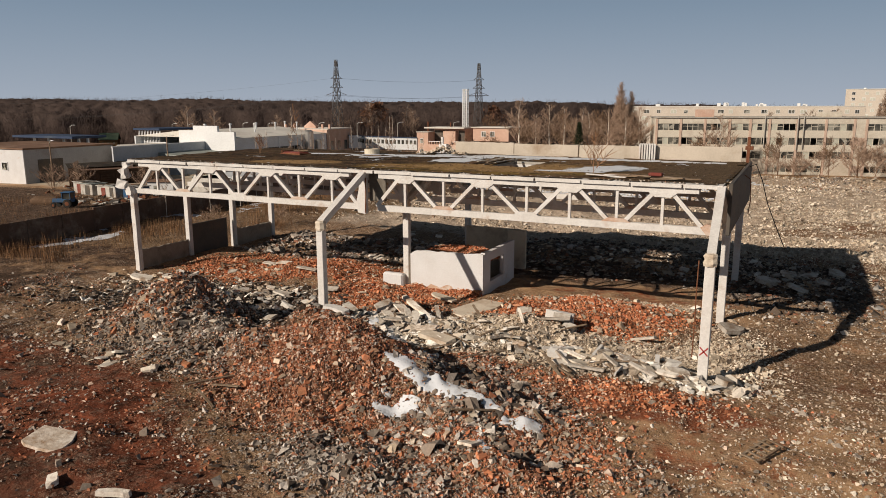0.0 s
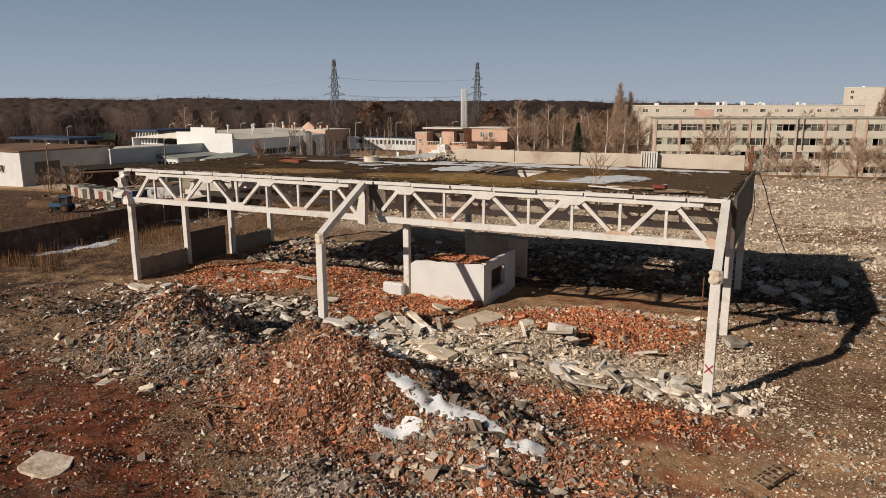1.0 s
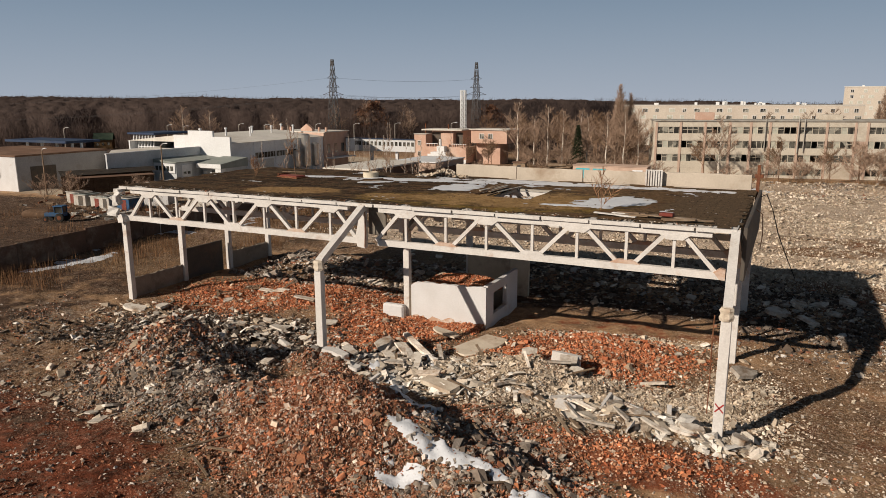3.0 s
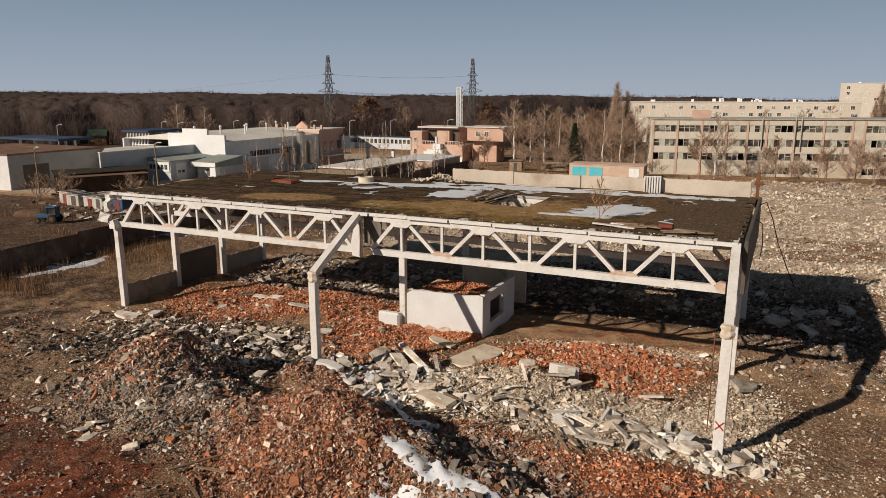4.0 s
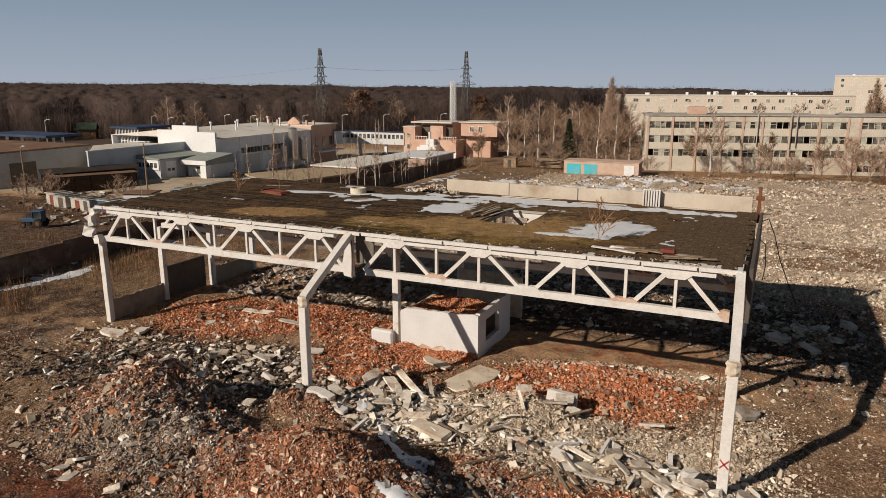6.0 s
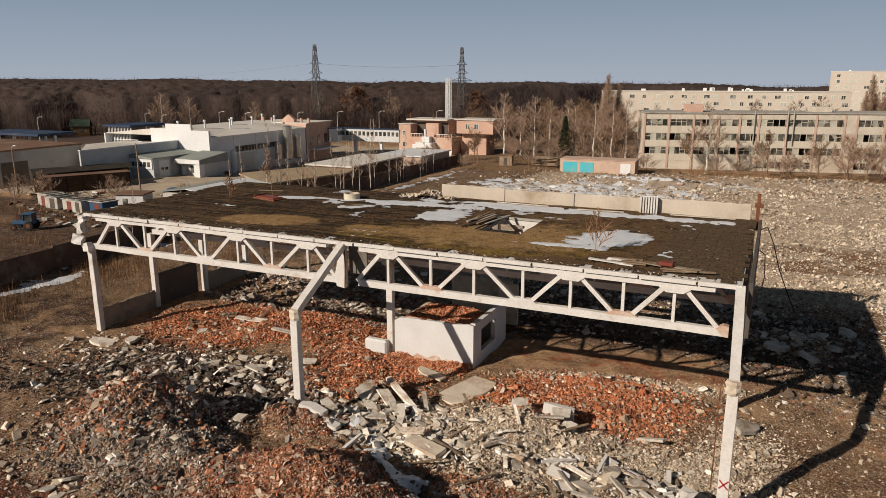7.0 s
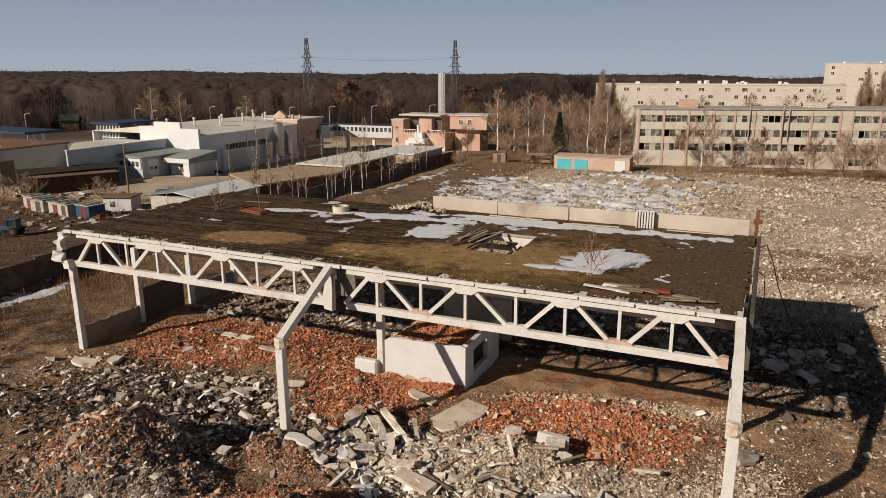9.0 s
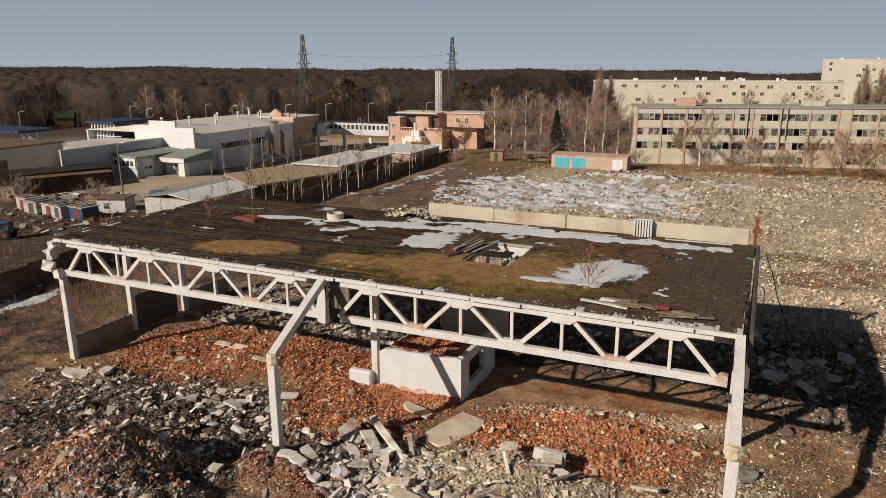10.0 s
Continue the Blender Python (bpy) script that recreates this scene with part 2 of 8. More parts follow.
def twig_material(name, dark, pale):
    m, nt, b, geo = start_material(name, 0.95)
    pos = geo.outputs["Position"]
    c = ramp_mix(nt, noise_of(nt, pos, 0.015, 5, 0.6, 0.35, 0.65), dark, pale)
    c = ramp_mix(nt, arith(nt, "MULTIPLY", noise_of(nt, pos, 0.25, 6, 0.8, 0.4, 0.7), 0.3), c, (0.05, 0.034, 0.028))
    nt.links.new(c, b.inputs["Base Color"])
    tr = nt.nodes.new("ShaderNodeBsdfTranslucent")
    nt.links.new(c, tr.inputs[0])
    mx = nt.nodes.new("ShaderNodeMixShader")
    mx.inputs[0].default_value = 0.5
    nt.links.new(b.outputs[0], mx.inputs[1])
    nt.links.new(tr.outputs[0], mx.inputs[2])
    nt.links.new(mx.outputs[0], nt.nodes["Material Output"].inputs[0])
    return m


FOREST_TWIGS = twig_material("bare_forest_twigs", (0.115, 0.086, 0.078), (0.165, 0.122, 0.108))
CONIFER = surface("dark_needles", (0.02, 0.03, 0.018), (0.03, 0.04, 0.02), (0.05, 0.05, 0.03), 1, 6, 0.9, random_by="island")
DRY_GRASS = surface("dry_grass", (0.36, 0.22, 0.11), (0.27, 0.16, 0.08), (0.2, 0.11, 0.06), 0.5, 5, 0.95, random_by="island", spread=0.4)
TRACTOR_BLUE = surface("tractor_blue", (0.025, 0.09, 0.2), (0.03, 0.08, 0.16), (0.1, 0.08, 0.07), 2, 8, 0.5, bump=0.05)
RUBBER = surface("black_rubber", (0.025, 0.025, 0.025), (0.035, 0.033, 0.03), (0.07, 0.06, 0.05), 3, 9, 0.9)
CYAN = surface("cyan_paint", (0.06, 0.45, 0.55), (0.08, 0.4, 0.5), (0.2, 0.4, 0.42), 0.6, 5, 0.7)
RED_PAINT = surface("faded_red_paint", (0.2, 0.04, 0.028), (0.15, 0.04, 0.03), (0.26, 0.16, 0.12), 2, 8, 0.8)
STEEL = surface("stainless_steel", (0.55, 0.52, 0.48), (0.48, 0.45, 0.42), (0.35, 0.25, 0.18), 0.8, 4, 0.3, 0.8, bump=0.05)
PYLON_STEEL = surface("pylon_steel", (0.1, 0.1, 0.105), (0.08, 0.08, 0.085), (0.12, 0.1, 0.09), 0.5, 3, 0.7, 0.3, bump=0.05)


def glass_material():
    m, nt, b, geo = start_material("dark_window_glass", 0.08)
    pos = geo.outputs["Position"]
    c = ramp_mix(nt, noise_of(nt, pos, 0.35, 2, 0.5, 0.42, 0.58), (0.03, 0.03, 0.028), (0.12, 0.115, 0.1))
    c = ramp_mix(nt, noise_of(nt, pos, 0.5, 2, 0.5, 0.56, 0.6), c, (0.3, 0.29, 0.25))
    nt.links.new(c, b.inputs["Base Color"])
    b.inputs["Specular IOR Level"].default_value = 0.5
    return m


GLASS = glass_material()


def ground_material():
    m, nt, b, geo = start_material("rubble_strewn_earth", 0.97)
    pos = geo.outputs["Position"]
    soil = ramp_mix(nt, noise_of(nt, pos, 0.6, 9, 0.8, 0.34, 0.64), (0.26, 0.15, 0.083), (0.62, 0.4, 0.23))
    red = ramp_mix(nt, noise_of(nt, pos, 0.9, 8, 0.75, 0.3, 0.7), (0.14, 0.04, 0.02), (0.46, 0.14, 0.065))
    pale = ramp_mix(nt, noise_of(nt, pos, 0.7, 8, 0.75, 0.3, 0.72), (0.46, 0.345, 0.25), (0.88, 0.74, 0.6))
    grass = ramp_mix(nt, noise_of(nt, pos, 0.3, 8, 0.75, 0.3, 0.7), (0.105, 0.066, 0.041), (0.31, 0.21, 0.125))
    asphalt = ramp_mix(nt, noise_of(nt, pos, 0.15, 7, 0.7, 0.3, 0.7), (0.3, 0.24, 0.18), (0.52, 0.43, 0.33))

    def edged(name, scale):
        n = noise_of(nt, pos, scale, 7, 0.7, 0.25, 0.75)
        s = arith(nt, "ADD", attribute(nt, name), arith(nt, "MULTIPLY_ADD", n, 0.9))
        s.node.inputs[1].links[0].from_node.inputs[2].default_value = -0.45
        r = nt.nodes.new("ShaderNodeMapRange")
        r.inputs[1].default_value, r.inputs[2].default_value = 0.35, 0.65
        nt.links.new(s, r.inputs[0])
        return r.outputs[0]

    c = ramp_mix(nt, edged("brick", 0.5), soil, red)
    damp = noise_of(nt, pos, 0.9, 8, 0.8, 0.46, 0.62)
    c = ramp_mix(nt, arith(nt, "MULTIPLY", damp, 0.32), c, (0.045, 0.027, 0.018))
    c = ramp_mix(nt, edged("pale", 0.8), c, pale)
    # trodden wet earth, brown-black with streaks of deep red brick dust and of grey mortar; also painted where heap and
    # hall cast shade
    mud_and_shade = ramp_mix(nt, noise_of(nt, pos, 0.7, 8, 0.75, 0.36, 0.66), (0.01, 0.008, 0.007), (0.16, 0.1, 0.07))
    mud_and_shade = ramp_mix(nt, arith(nt, "MULTIPLY", noise_of(nt, pos, 0.22, 7, 0.72, 0.36, 0.5), attribute(nt, "red_mud")), mud_and_shade, ramp_mix(nt, noise_of(nt, pos, 1.1, 8, 0.8, 0.38, 0.62), (0.04, 0.013, 0.008), (0.34, 0.098, 0.05)))
    mud_and_shade = ramp_mix(nt, noise_of(nt, pos, 0.31, 8, 0.78, 0.6, 0.7), mud_and_shade, (0.34, 0.28, 0.22))
    c = ramp_mix(nt, edged("mud_and_shade", 0.5), c, mud_and_shade)
    c = ramp_mix(nt, edged("grass", 0.3), c, grass)
    c = ramp_mix(nt, edged("asphalt", 0.2), c, asphalt)
    c = ramp_mix(nt, attribute(nt, "woods"), c, (0.09, 0.066, 0.056))
    # pebbles and crumbs pressed into every soil, at four sizes
    tall = noise_of(nt, pos, 2.5, 10, 0.8)
    sown = arith(nt, "ADD", attribute(nt, "stony"), noise_of(nt, pos, 0.4, 6, 0.7, 0.4, 0.75))
    sown = arith(nt, "SUBTRACT", sown, attribute(nt, "asphalt"))
    sown.node.use_clamp = True
    lone = arith(nt, "MULTIPLY_ADD", attribute(nt, "pale"), -0.22)
    lone.node.inputs[2].default_value = 0.3
    for scale, amount, seed in ((1.3, 0.45, 3.0), (3.6, 0.8, 17.0), (8.0, 0.95, 31.0), (17.0, 0.95, 47.0)):
        v = nt.nodes.new("ShaderNodeTexVoronoi")
        v.voronoi_dimensions = "2D"
        v.inputs["Scale"].default_value = scale
        wobble = nt.nodes.new("ShaderNodeVectorMath")
        wobble.operation = "ADD"
        wobble.inputs[1].default_value = (seed, seed * 0.7, 0)
        nt.links.new(pos, wobble.inputs[0])
        nt.links.new(wobble.outputs[0], v.inputs["Vector"])
        sep = nt.nodes.new("ShaderNodeSeparateColor")
        nt.links.new(v.outputs["Color"], sep.inputs[0])
        inside = nt.nodes.new("ShaderNodeMapRange")
        inside.inputs[1].default_value, inside.inputs[2].default_value = 0.5, 0.36
        nt.links.new(v.outputs["Distance"], inside.inputs[0])
        r = nt.nodes.new("ShaderNodeValToRGB")
        e = r.color_ramp.elements
        e[0].position, e[0].color = 0.0, (0.035, 0.021, 0.015, 1)
        e[1].position, e[1].color = 1.0, (0.82, 0.7, 0.57, 1)
        for at, tone in ((0.32, (0.13, 0.07, 0.043, 1)), (0.6, (0.36, 0.2, 0.125, 1)), (0.82, (0.62, 0.46, 0.33, 1))):
            k = e.new(at)
            k.color = tone
        nt.links.new(sep.outputs[0], r.inputs[0])
        own = arith(nt, "MULTIPLY_ADD", attribute(nt, "brick"), 0.5)
        own.node.inputs[2].default_value = 0.2
        own = arith(nt, "ADD", own, arith(nt, "MULTIPLY", arith(nt, "ADD", attribute(nt, "pale"), attribute(nt, "mud_and_shade")), 0.5))
        own.node.use_clamp = True
        tone = ramp_mix(nt, own, r.outputs[0], c)
        some = nt.nodes.new("ShaderNodeMapRange")
        some.inputs[1].default_value, some.inputs[2].default_value = 0.25, 0.5
        nt.links.new(sep.outputs[1], some.inputs[0])
        k = arith(nt, "MULTIPLY", arith(nt, "MULTIPLY", inside.outputs[0], some.outputs[0]), arith(nt, "MULTIPLY", sown, amount))
        # crevice shade between the pebbles, mixed into the colour as near-black
        gap = arith(nt, "MULTIPLY", arith(nt, "MULTIPLY", arith(nt, "SUBTRACT", 1.0, inside.outputs[0]), sown), lone)
        c = ramp_mix(nt, gap, c, (0.02, 0.012, 0.008))
        c = ramp_mix(nt, k, c, tone)
        tall = arith(nt, "ADD", tall, arith(nt, "MULTIPLY", k, 0.6 / (1 + 0.1 * scale)))
    finish(nt, b, c, tall, 1.0, 0.09)
    return m


def roof_material():
    m, nt, b, geo = start_material("old_roofing_felt", 0.95)
    pos = geo.outputs["Position"]
    c = ramp_mix(nt, noise_of(nt, pos, 0.5, 8, 0.7, 0.3, 0.7), (0.06, 0.036, 0.02), (0.225, 0.14, 0.072))

    def zone(name, scale):
        n = noise_of(nt, pos, scale, 7, 0.7, 0.25, 0.75)
        k = arith(nt, "ADD", attribute(nt, name), arith(nt, "MULTIPLY_ADD", n, 0.8))
        k.node.inputs[1].links[0].from_node.inputs[2].default_value = -0.4
        r = nt.nodes.new("ShaderNodeMapRange")
        r.inputs[1].default_value, r.inputs[2].default_value = 0.35, 0.65
        nt.links.new(k, r.inputs[0])
        return r.outputs[0]

    moss = ramp_mix(nt, noise_of(nt, pos, 2.0, 8, 0.75, 0.35, 0.65), (0.11, 0.066, 0.017), (0.32, 0.215, 0.052))
    c = ramp_mix(nt, arith(nt, "MULTIPLY", zone("moss", 0.6), 0.85), c, moss)
    streak = noise_of(nt, pos, 1.0, 5, 0.65, 0.42, 0.56, (0.12, 3.6, 1))
    lines = arith(nt, "MULTIPLY", streak, attribute(nt, "streaks"))
    c = ramp_mix(nt, lines, c, (0.014, 0.011, 0.009))
    rusty = noise_of(nt, pos, 0.85, 8, 0.75, 0.53, 0.63)
    c = ramp_mix(nt, arith(nt, "MULTIPLY", rusty, 0.6), c, (0.15, 0.06, 0.028))
    dark = noise_of(nt, pos, 0.5, 9, 0.8, 0.5, 0.57)
    c = ramp_mix(nt, arith(nt, "MULTIPLY", dark, 0.85), c, (0.026, 0.018, 0.012))
    # bare sandy screed where the felt is gone
    ochre = ramp_mix(nt, noise_of(nt, pos, 1.4, 6, 0.7, 0.3, 0.7), (0.22, 0.125, 0.052), (0.44, 0.285, 0.135))
    c = ramp_mix(nt, arith(nt, "MULTIPLY", zone("ochre", 0.7), 0.8), c, ochre)
    # tarred felt, laid in sheets, with pale grit
    c = ramp_mix(nt, arith(nt, "MULTIPLY", zone("tar", 0.8), 0.85), c, (0.11, 0.076, 0.048))
    sheets = nt.nodes.new("ShaderNodeTexBrick")
    sheets.inputs["Scale"].default_value = 0.55
    sheets.inputs["Mortar Size"].default_value = 0.02
    sheets.inputs["Mortar Smooth"].default_value = 0.6
    bent = nt.nodes.new("ShaderNodeVectorMath")
    bent.operation = "MULTIPLY_ADD"
    wander = nt.nodes.new("ShaderNodeTexNoise")
    wander.inputs["Scale"].default_value = 0.8
    nt.links.new(pos, wander.inputs["Vector"])
    nt.links.new(wander.outputs["Color"], bent.inputs[0])
    bent.inputs[1].default_value = (0.5, 0.5, 0.0)
    nt.links.new(pos, bent.inputs[2])
    nt.links.new(bent.outputs[0], sheets.inputs["Vector"])
    c = ramp_mix(nt, arith(nt, "MULTIPLY", arith(nt, "MULTIPLY", sheets.outputs["Fac"], attribute(nt, "tar")), 0.8), c, (0.012, 0.01, 0.008))
    pale = noise_of(nt, pos, 2.2, 8, 0.8, 0.56, 0.66)
    c = ramp_mix(nt, arith(nt, "MULTIPLY", pale, 0.55), c, (0.42, 0.3, 0.19))
    speck = noise_of(nt, pos, 7.0, 6, 0.8, 0.5, 0.6)
    c = ramp_mix(nt, arith(nt, "MULTIPLY", speck, 0.6), c, (0.018, 0.013, 0.009))
    grit = noise_of(nt, pos, 11.0, 5, 0.8, 0.58, 0.68)
    c = ramp_mix(nt, arith(nt, "MULTIPLY", grit, 0.5), c, (0.4, 0.29, 0.19))
    tall = arith(nt, "ADD", noise_of(nt, pos, 4, 8, 0.8), arith(nt, "MULTIPLY", lines, -0.7))
    finish(nt, b, c, tall, 0.6, 0.06)
    return m


GROUND = ground_material()
ROOFING = roof_material()


# ---- building blocks ----
def link_mesh(name, bm, material, parent=None, label="", smooth=False):
    me = bpy.data.meshes.new(name)
    bm.normal_update()
    bm.to_mesh(me)
    bm.free()
    for m in material if isinstance(material, (list, tuple)) else (material,):
        me.materials.append(m)
    if smooth:
        me.shade_smooth()
    ob = new(name, me)
    if parent is not None:
        ob.parent = parent
    if label:
        ob["label"] = label
    return ob


def part(name, bm, material, parent, label="", smooth=False):
    return link_mesh(name, bm, material, parent, label, smooth)


def thing(name, label, category, m=None, group="", kind=""):
    ob = new(name)
    ob.empty_display_size = 0.3
    if m is not None:
        ob.matrix_world = m
    return tagged(ob, label, category, group, kind)


def box(bm, x0, x1, y0, y1, z0, z1, index=0):
    v = [bm.verts.new((x, y, z)) for z in (z0, z1) for x, y in ((x0, y0), (x1, y0), (x1, y1), (x0, y1))]
    for f in ((3, 2, 1, 0), (4, 5, 6, 7), (0, 1, 5, 4), (1, 2, 6, 5), (2, 3, 7, 6), (3, 0, 4, 7)):
        bm.faces.new([v[i] for i in f]).material_index = index
    return v


def beam(bm, p, q, w, h, index=0, worn=0.0, rnd=random):
    """A bar from p to q, w wide and h high, its edges broken where worn."""
    p, q = Vector(p), Vector(q)
    d = (q - p).normalized()
    up = Vector((0, 0, 1)) if abs(d.z) < 0.99 else Vector((0, 1, 0))
    s = d.cross(up).normalized()
    u = s.cross(d)
    n = 1 if not worn else max(1, int((q - p).length / 1.2))
    rings = []
    for i in range(n + 1):
        c = p.lerp(q, i / n)
        ring = []
        for a, b in ((-1, -1), (1, -1), (1, 1), (-1, 1)):
            j = Vector([rnd.uniform(-worn, worn) for _ in range(3)])
            ring.append(bm.verts.new(c + s * (a * w / 2) + u * (b * h / 2) + j))
        rings.append(ring)
    for r0, r1 in zip(rings, rings[1:]):
        for i in range(4):
            bm.faces.new((r0[i], r0[(i + 1) % 4], r1[(i + 1) % 4], r1[i])).material_index = index
    bm.faces.new(rings[0][::-1]).material_index = index
    bm.faces.new(rings[-1]).material_index = index


def tube(bm, points, radii, sides=6, index=0, cap=True):
    """A tapered tube through points."""
    rings = []
    for i, p in enumerate(points):
        a = points[max(0, i - 1)]
        b = points[min(len(points) - 1, i + 1)]
        d = (Vector(b) - Vector(a)).normalized()
        ref = Vector((0, 0, 1)) if abs(d.z) < 0.9 else Vector((1, 0, 0))
        s = d.cross(ref).normalized()
        u = s.cross(d)
        rings.append([bm.verts.new(Vector(p) + (s * math.cos(k) + u * math.sin(k)) * radii[i]) for k in (2 * math.pi * j / sides for j in range(sides))])
    for r0, r1 in zip(rings, rings[1:]):
        for i in range(sides):
            bm.faces.new((r0[i], r0[(i + 1) % sides], r1[(i + 1) % sides], r1[i])).material_index = index
    if cap:
        bm.faces.new(rings[0][::-1]).material_index = index
        bm.faces.new(rings[-1]).material_index = index


def bevelled(bm, width):
    bmesh.ops.bevel(bm, geom=list(bm.edges), offset=width, segments=1, affect="EDGES")
    return bm


def fresh():
    return bmesh.new()


def array_mesh(name, verts, faces, material, smooth=False):
    """A mesh from whole arrays of corners and of quads."""
    me = bpy.data.meshes.new(name)
    me.vertices.add(len(verts))
    me.vertices.foreach_set("co", np.asarray(verts, np.float32).ravel())
    k = faces.shape[1]
    me.loops.add(faces.size)
    me.loops.foreach_set("vertex_index", np.asarray(faces, np.int32).ravel())
    me.polygons.add(len(faces))
    me.polygons.foreach_set("loop_start", np.arange(0, faces.size, k, dtype=np.int32))
    me.update(calc_edges=True)
    me.materials.append(material)
    if smooth:
        me.shade_smooth()
    else:
        me.shade_flat()
    return new(name, me)


# ---- the lie of the land ----
def lattice(ix, iy, seed):
    h = (ix.astype(np.int64) * 374761393 + iy.astype(np.int64) * 668265263 + seed * 974634721) & 0x7FFFFFFF
    h = ((h ^ (h >> 13)) * 1274126177) & 0x7FFFFFFF
    return ((h ^ (h >> 16)) & 0xFFFFF) / 0xFFFFF


def value_noise(x, y, seed=0):
    fx, fy = np.floor(x), np.floor(y)
    u, v = x - fx, y - fy
    u, v = u * u * (3 - 2 * u), v * v * (3 - 2 * v)
    a, b = lattice(fx, fy, seed), lattice(fx + 1, fy, seed)
    c, d = lattice(fx, fy + 1, seed), lattice(fx + 1, fy + 1, seed)
    return (a * (1 - u) + b * u) * (1 - v) + (c * (1 - u) + d * u) * v - 0.5


def fractal(x, y, size, seed=0, octaves=4):
    return sum(value_noise(x / size * 2 ** k, y / size * 2 ** k, seed + k) / 2 ** k for k in range(octaves))


def step(a, b, t):
    u = np.clip((t - a) / (b - a), 0, 1)
    return u * u * (3 - 2 * u)


def bump_at(x, y, cx, cy, rx, ry, turn=0.0, power=2.0):
    c, s = math.cos(radians(turn)), math.sin(radians(turn))
    dx, dy = x - cx, y - cy
    q = ((dx * c + dy * s) / rx) ** 2 + ((-dx * s + dy * c) / ry) ** 2
    return np.exp(-q ** (power / 2))


CONES = [  # steep heaps as tipped: centre, height, radii, turn
    (-20.0, 28.2, 3.5, 6.3, 4.9, -10), (-13.0, 27.2, 1.6, 7.0, 3.6, -8), (-33.4, 31.0, 3.4, 4.9, 4.5, 10), (-27.8, 28.2, 1.1, 4.6, 3.8, 0),
    (-14.2, 40.6, 1.1, 5.0, 3.0, 8), (-25.2, 35.6, 1.3, 3.6, 2.6, 0), (-8.5, 22.2, 0.8, 3.4, 2.6, 10), (-12.6, 20.2, 0.6, 4.5, 2.4, -10),
]
PILES = [  # low swells: centre, height, radii, turn
    (-33.0, 29.5, 0.4, 6.0, 4.5, 10), (-20.8, 38.6, 0.45, 3.0, 1.8, 20),
    (-11.5, 47.0, 0.8, 4.4, 2.4, 15), (-36.5, 50.0, 0.5, 7.0, 4.0, -10),
    (-6.0, 36.8, 0.45, 3.2, 1.4, -15), (-29.0, 46.5, 0.4, 3.0, 3.0, 0), (-40.0, 38.5, 0.4, 5.0, 2.2, -10),
    (1.5, 61.5, 0.6, 3.5, 2.5, 0), (-21.0, 16.0, 0.35, 6.0, 3.0, 0), (-1.0, 44.0, 0.4, 2.0, 3.0, 0),
    (-12.0, 66.0, 0.6, 9.0, 4.0, 0), (22.0, 100.0, 1.6, 6.0, 7.0, 0), (-121.0, 118.0, 1.0, 13.0, 11.0, 0), (-24.0, 160.0, 1.6, 14.0, 3.0, 0), (29.0, 165.0, 2.2, 8.0, 5.0, 0),
    (12.0, 171.0, 1.8, 12.0, 3.5, 0), (-6.0, 168.0, 1.4, 9.0, 3.0, 0),
]


def cone_at(x, y, cx, cy, rx, ry, turn=0.0):
    c, s = math.cos(radians(turn)), math.sin(radians(turn))
    dx, dy = x - cx, y - cy
    q = ((dx * c + dy * s) / rx) ** 2 + ((-dx * s + dy * c) / ry) ** 2
    r = np.sqrt(q + 0.015) * (1 + 0.35 * fractal(x, y, 2.8, 33, 3))
    return np.clip(1 - r, 0, 1)


def height(x, y):
    x, y = np.asarray(x, float), np.asarray(y, float)
    d = np.hypot(x + 25, y - 50)
    z = -5 * (1 - np.exp(-np.maximum(0, d - 55) / 90.0))
    z = z + 0.3 - 0.7 * step(31, 41, y) * step(-60, -46, x) + 0.4 * step(70, 120, d)
    for cx, cy, h, rx, ry, turn in PILES:
        z = z + h * bump_at(x, y, cx, cy, rx, ry, turn)
    heap = 0 * x
    for cx, cy, h, rx, ry, turn in CONES:
        k = cone_at(x, y, cx, cy, rx, ry, turn)
        z = z + h * k
        heap = np.maximum(heap, np.minimum(1, k * 4))
    z = z + heap * 0.34 * fractal(x, y, 1.1, 45, 2)
    near = 1 - step(90, 160, d)
    z = z + (0.35 * fractal(x, y, 7.0, 3, 4) + (0.22 + 0.16 * (1 - step(30, 40, y))) * fractal(x, y, 1.6, 9, 3)) * (0.25 + 0.75 * near)
    z = z + 0.3 * zone_brick(x, y) * fractal(x, y, 2.4, 47, 3)
    rough_field = step(62, 85, y) * (1 - step(150, 175, y)) * step(-62, -50, x)
    return z + rough_field * (0.9 * fractal(x, y, 9.0, 21, 4) + 0.5 * fractal(x, y, 2.6, 23, 3)) - 0.035 * np.maximum(0, d - 640)


def ground_z(x, y):
    return float(height(np.array([x]), np.array([y]))[0])


# zones of what the earth is made of, 0 to 1
def bare_bands(x, y):
    """Brown earth showing in bands between the pale rubble east of the hall."""
    near = step(-6, 3, x) * (1 - step(92, 128, y)) * step(56, 66, y)
    return near * np.clip(0.5 + 0.25 * (1 - step(74, 92, y)) - 2.2 * fractal(x * 0.35, y, 3.6, 25, 3), 0, 1)


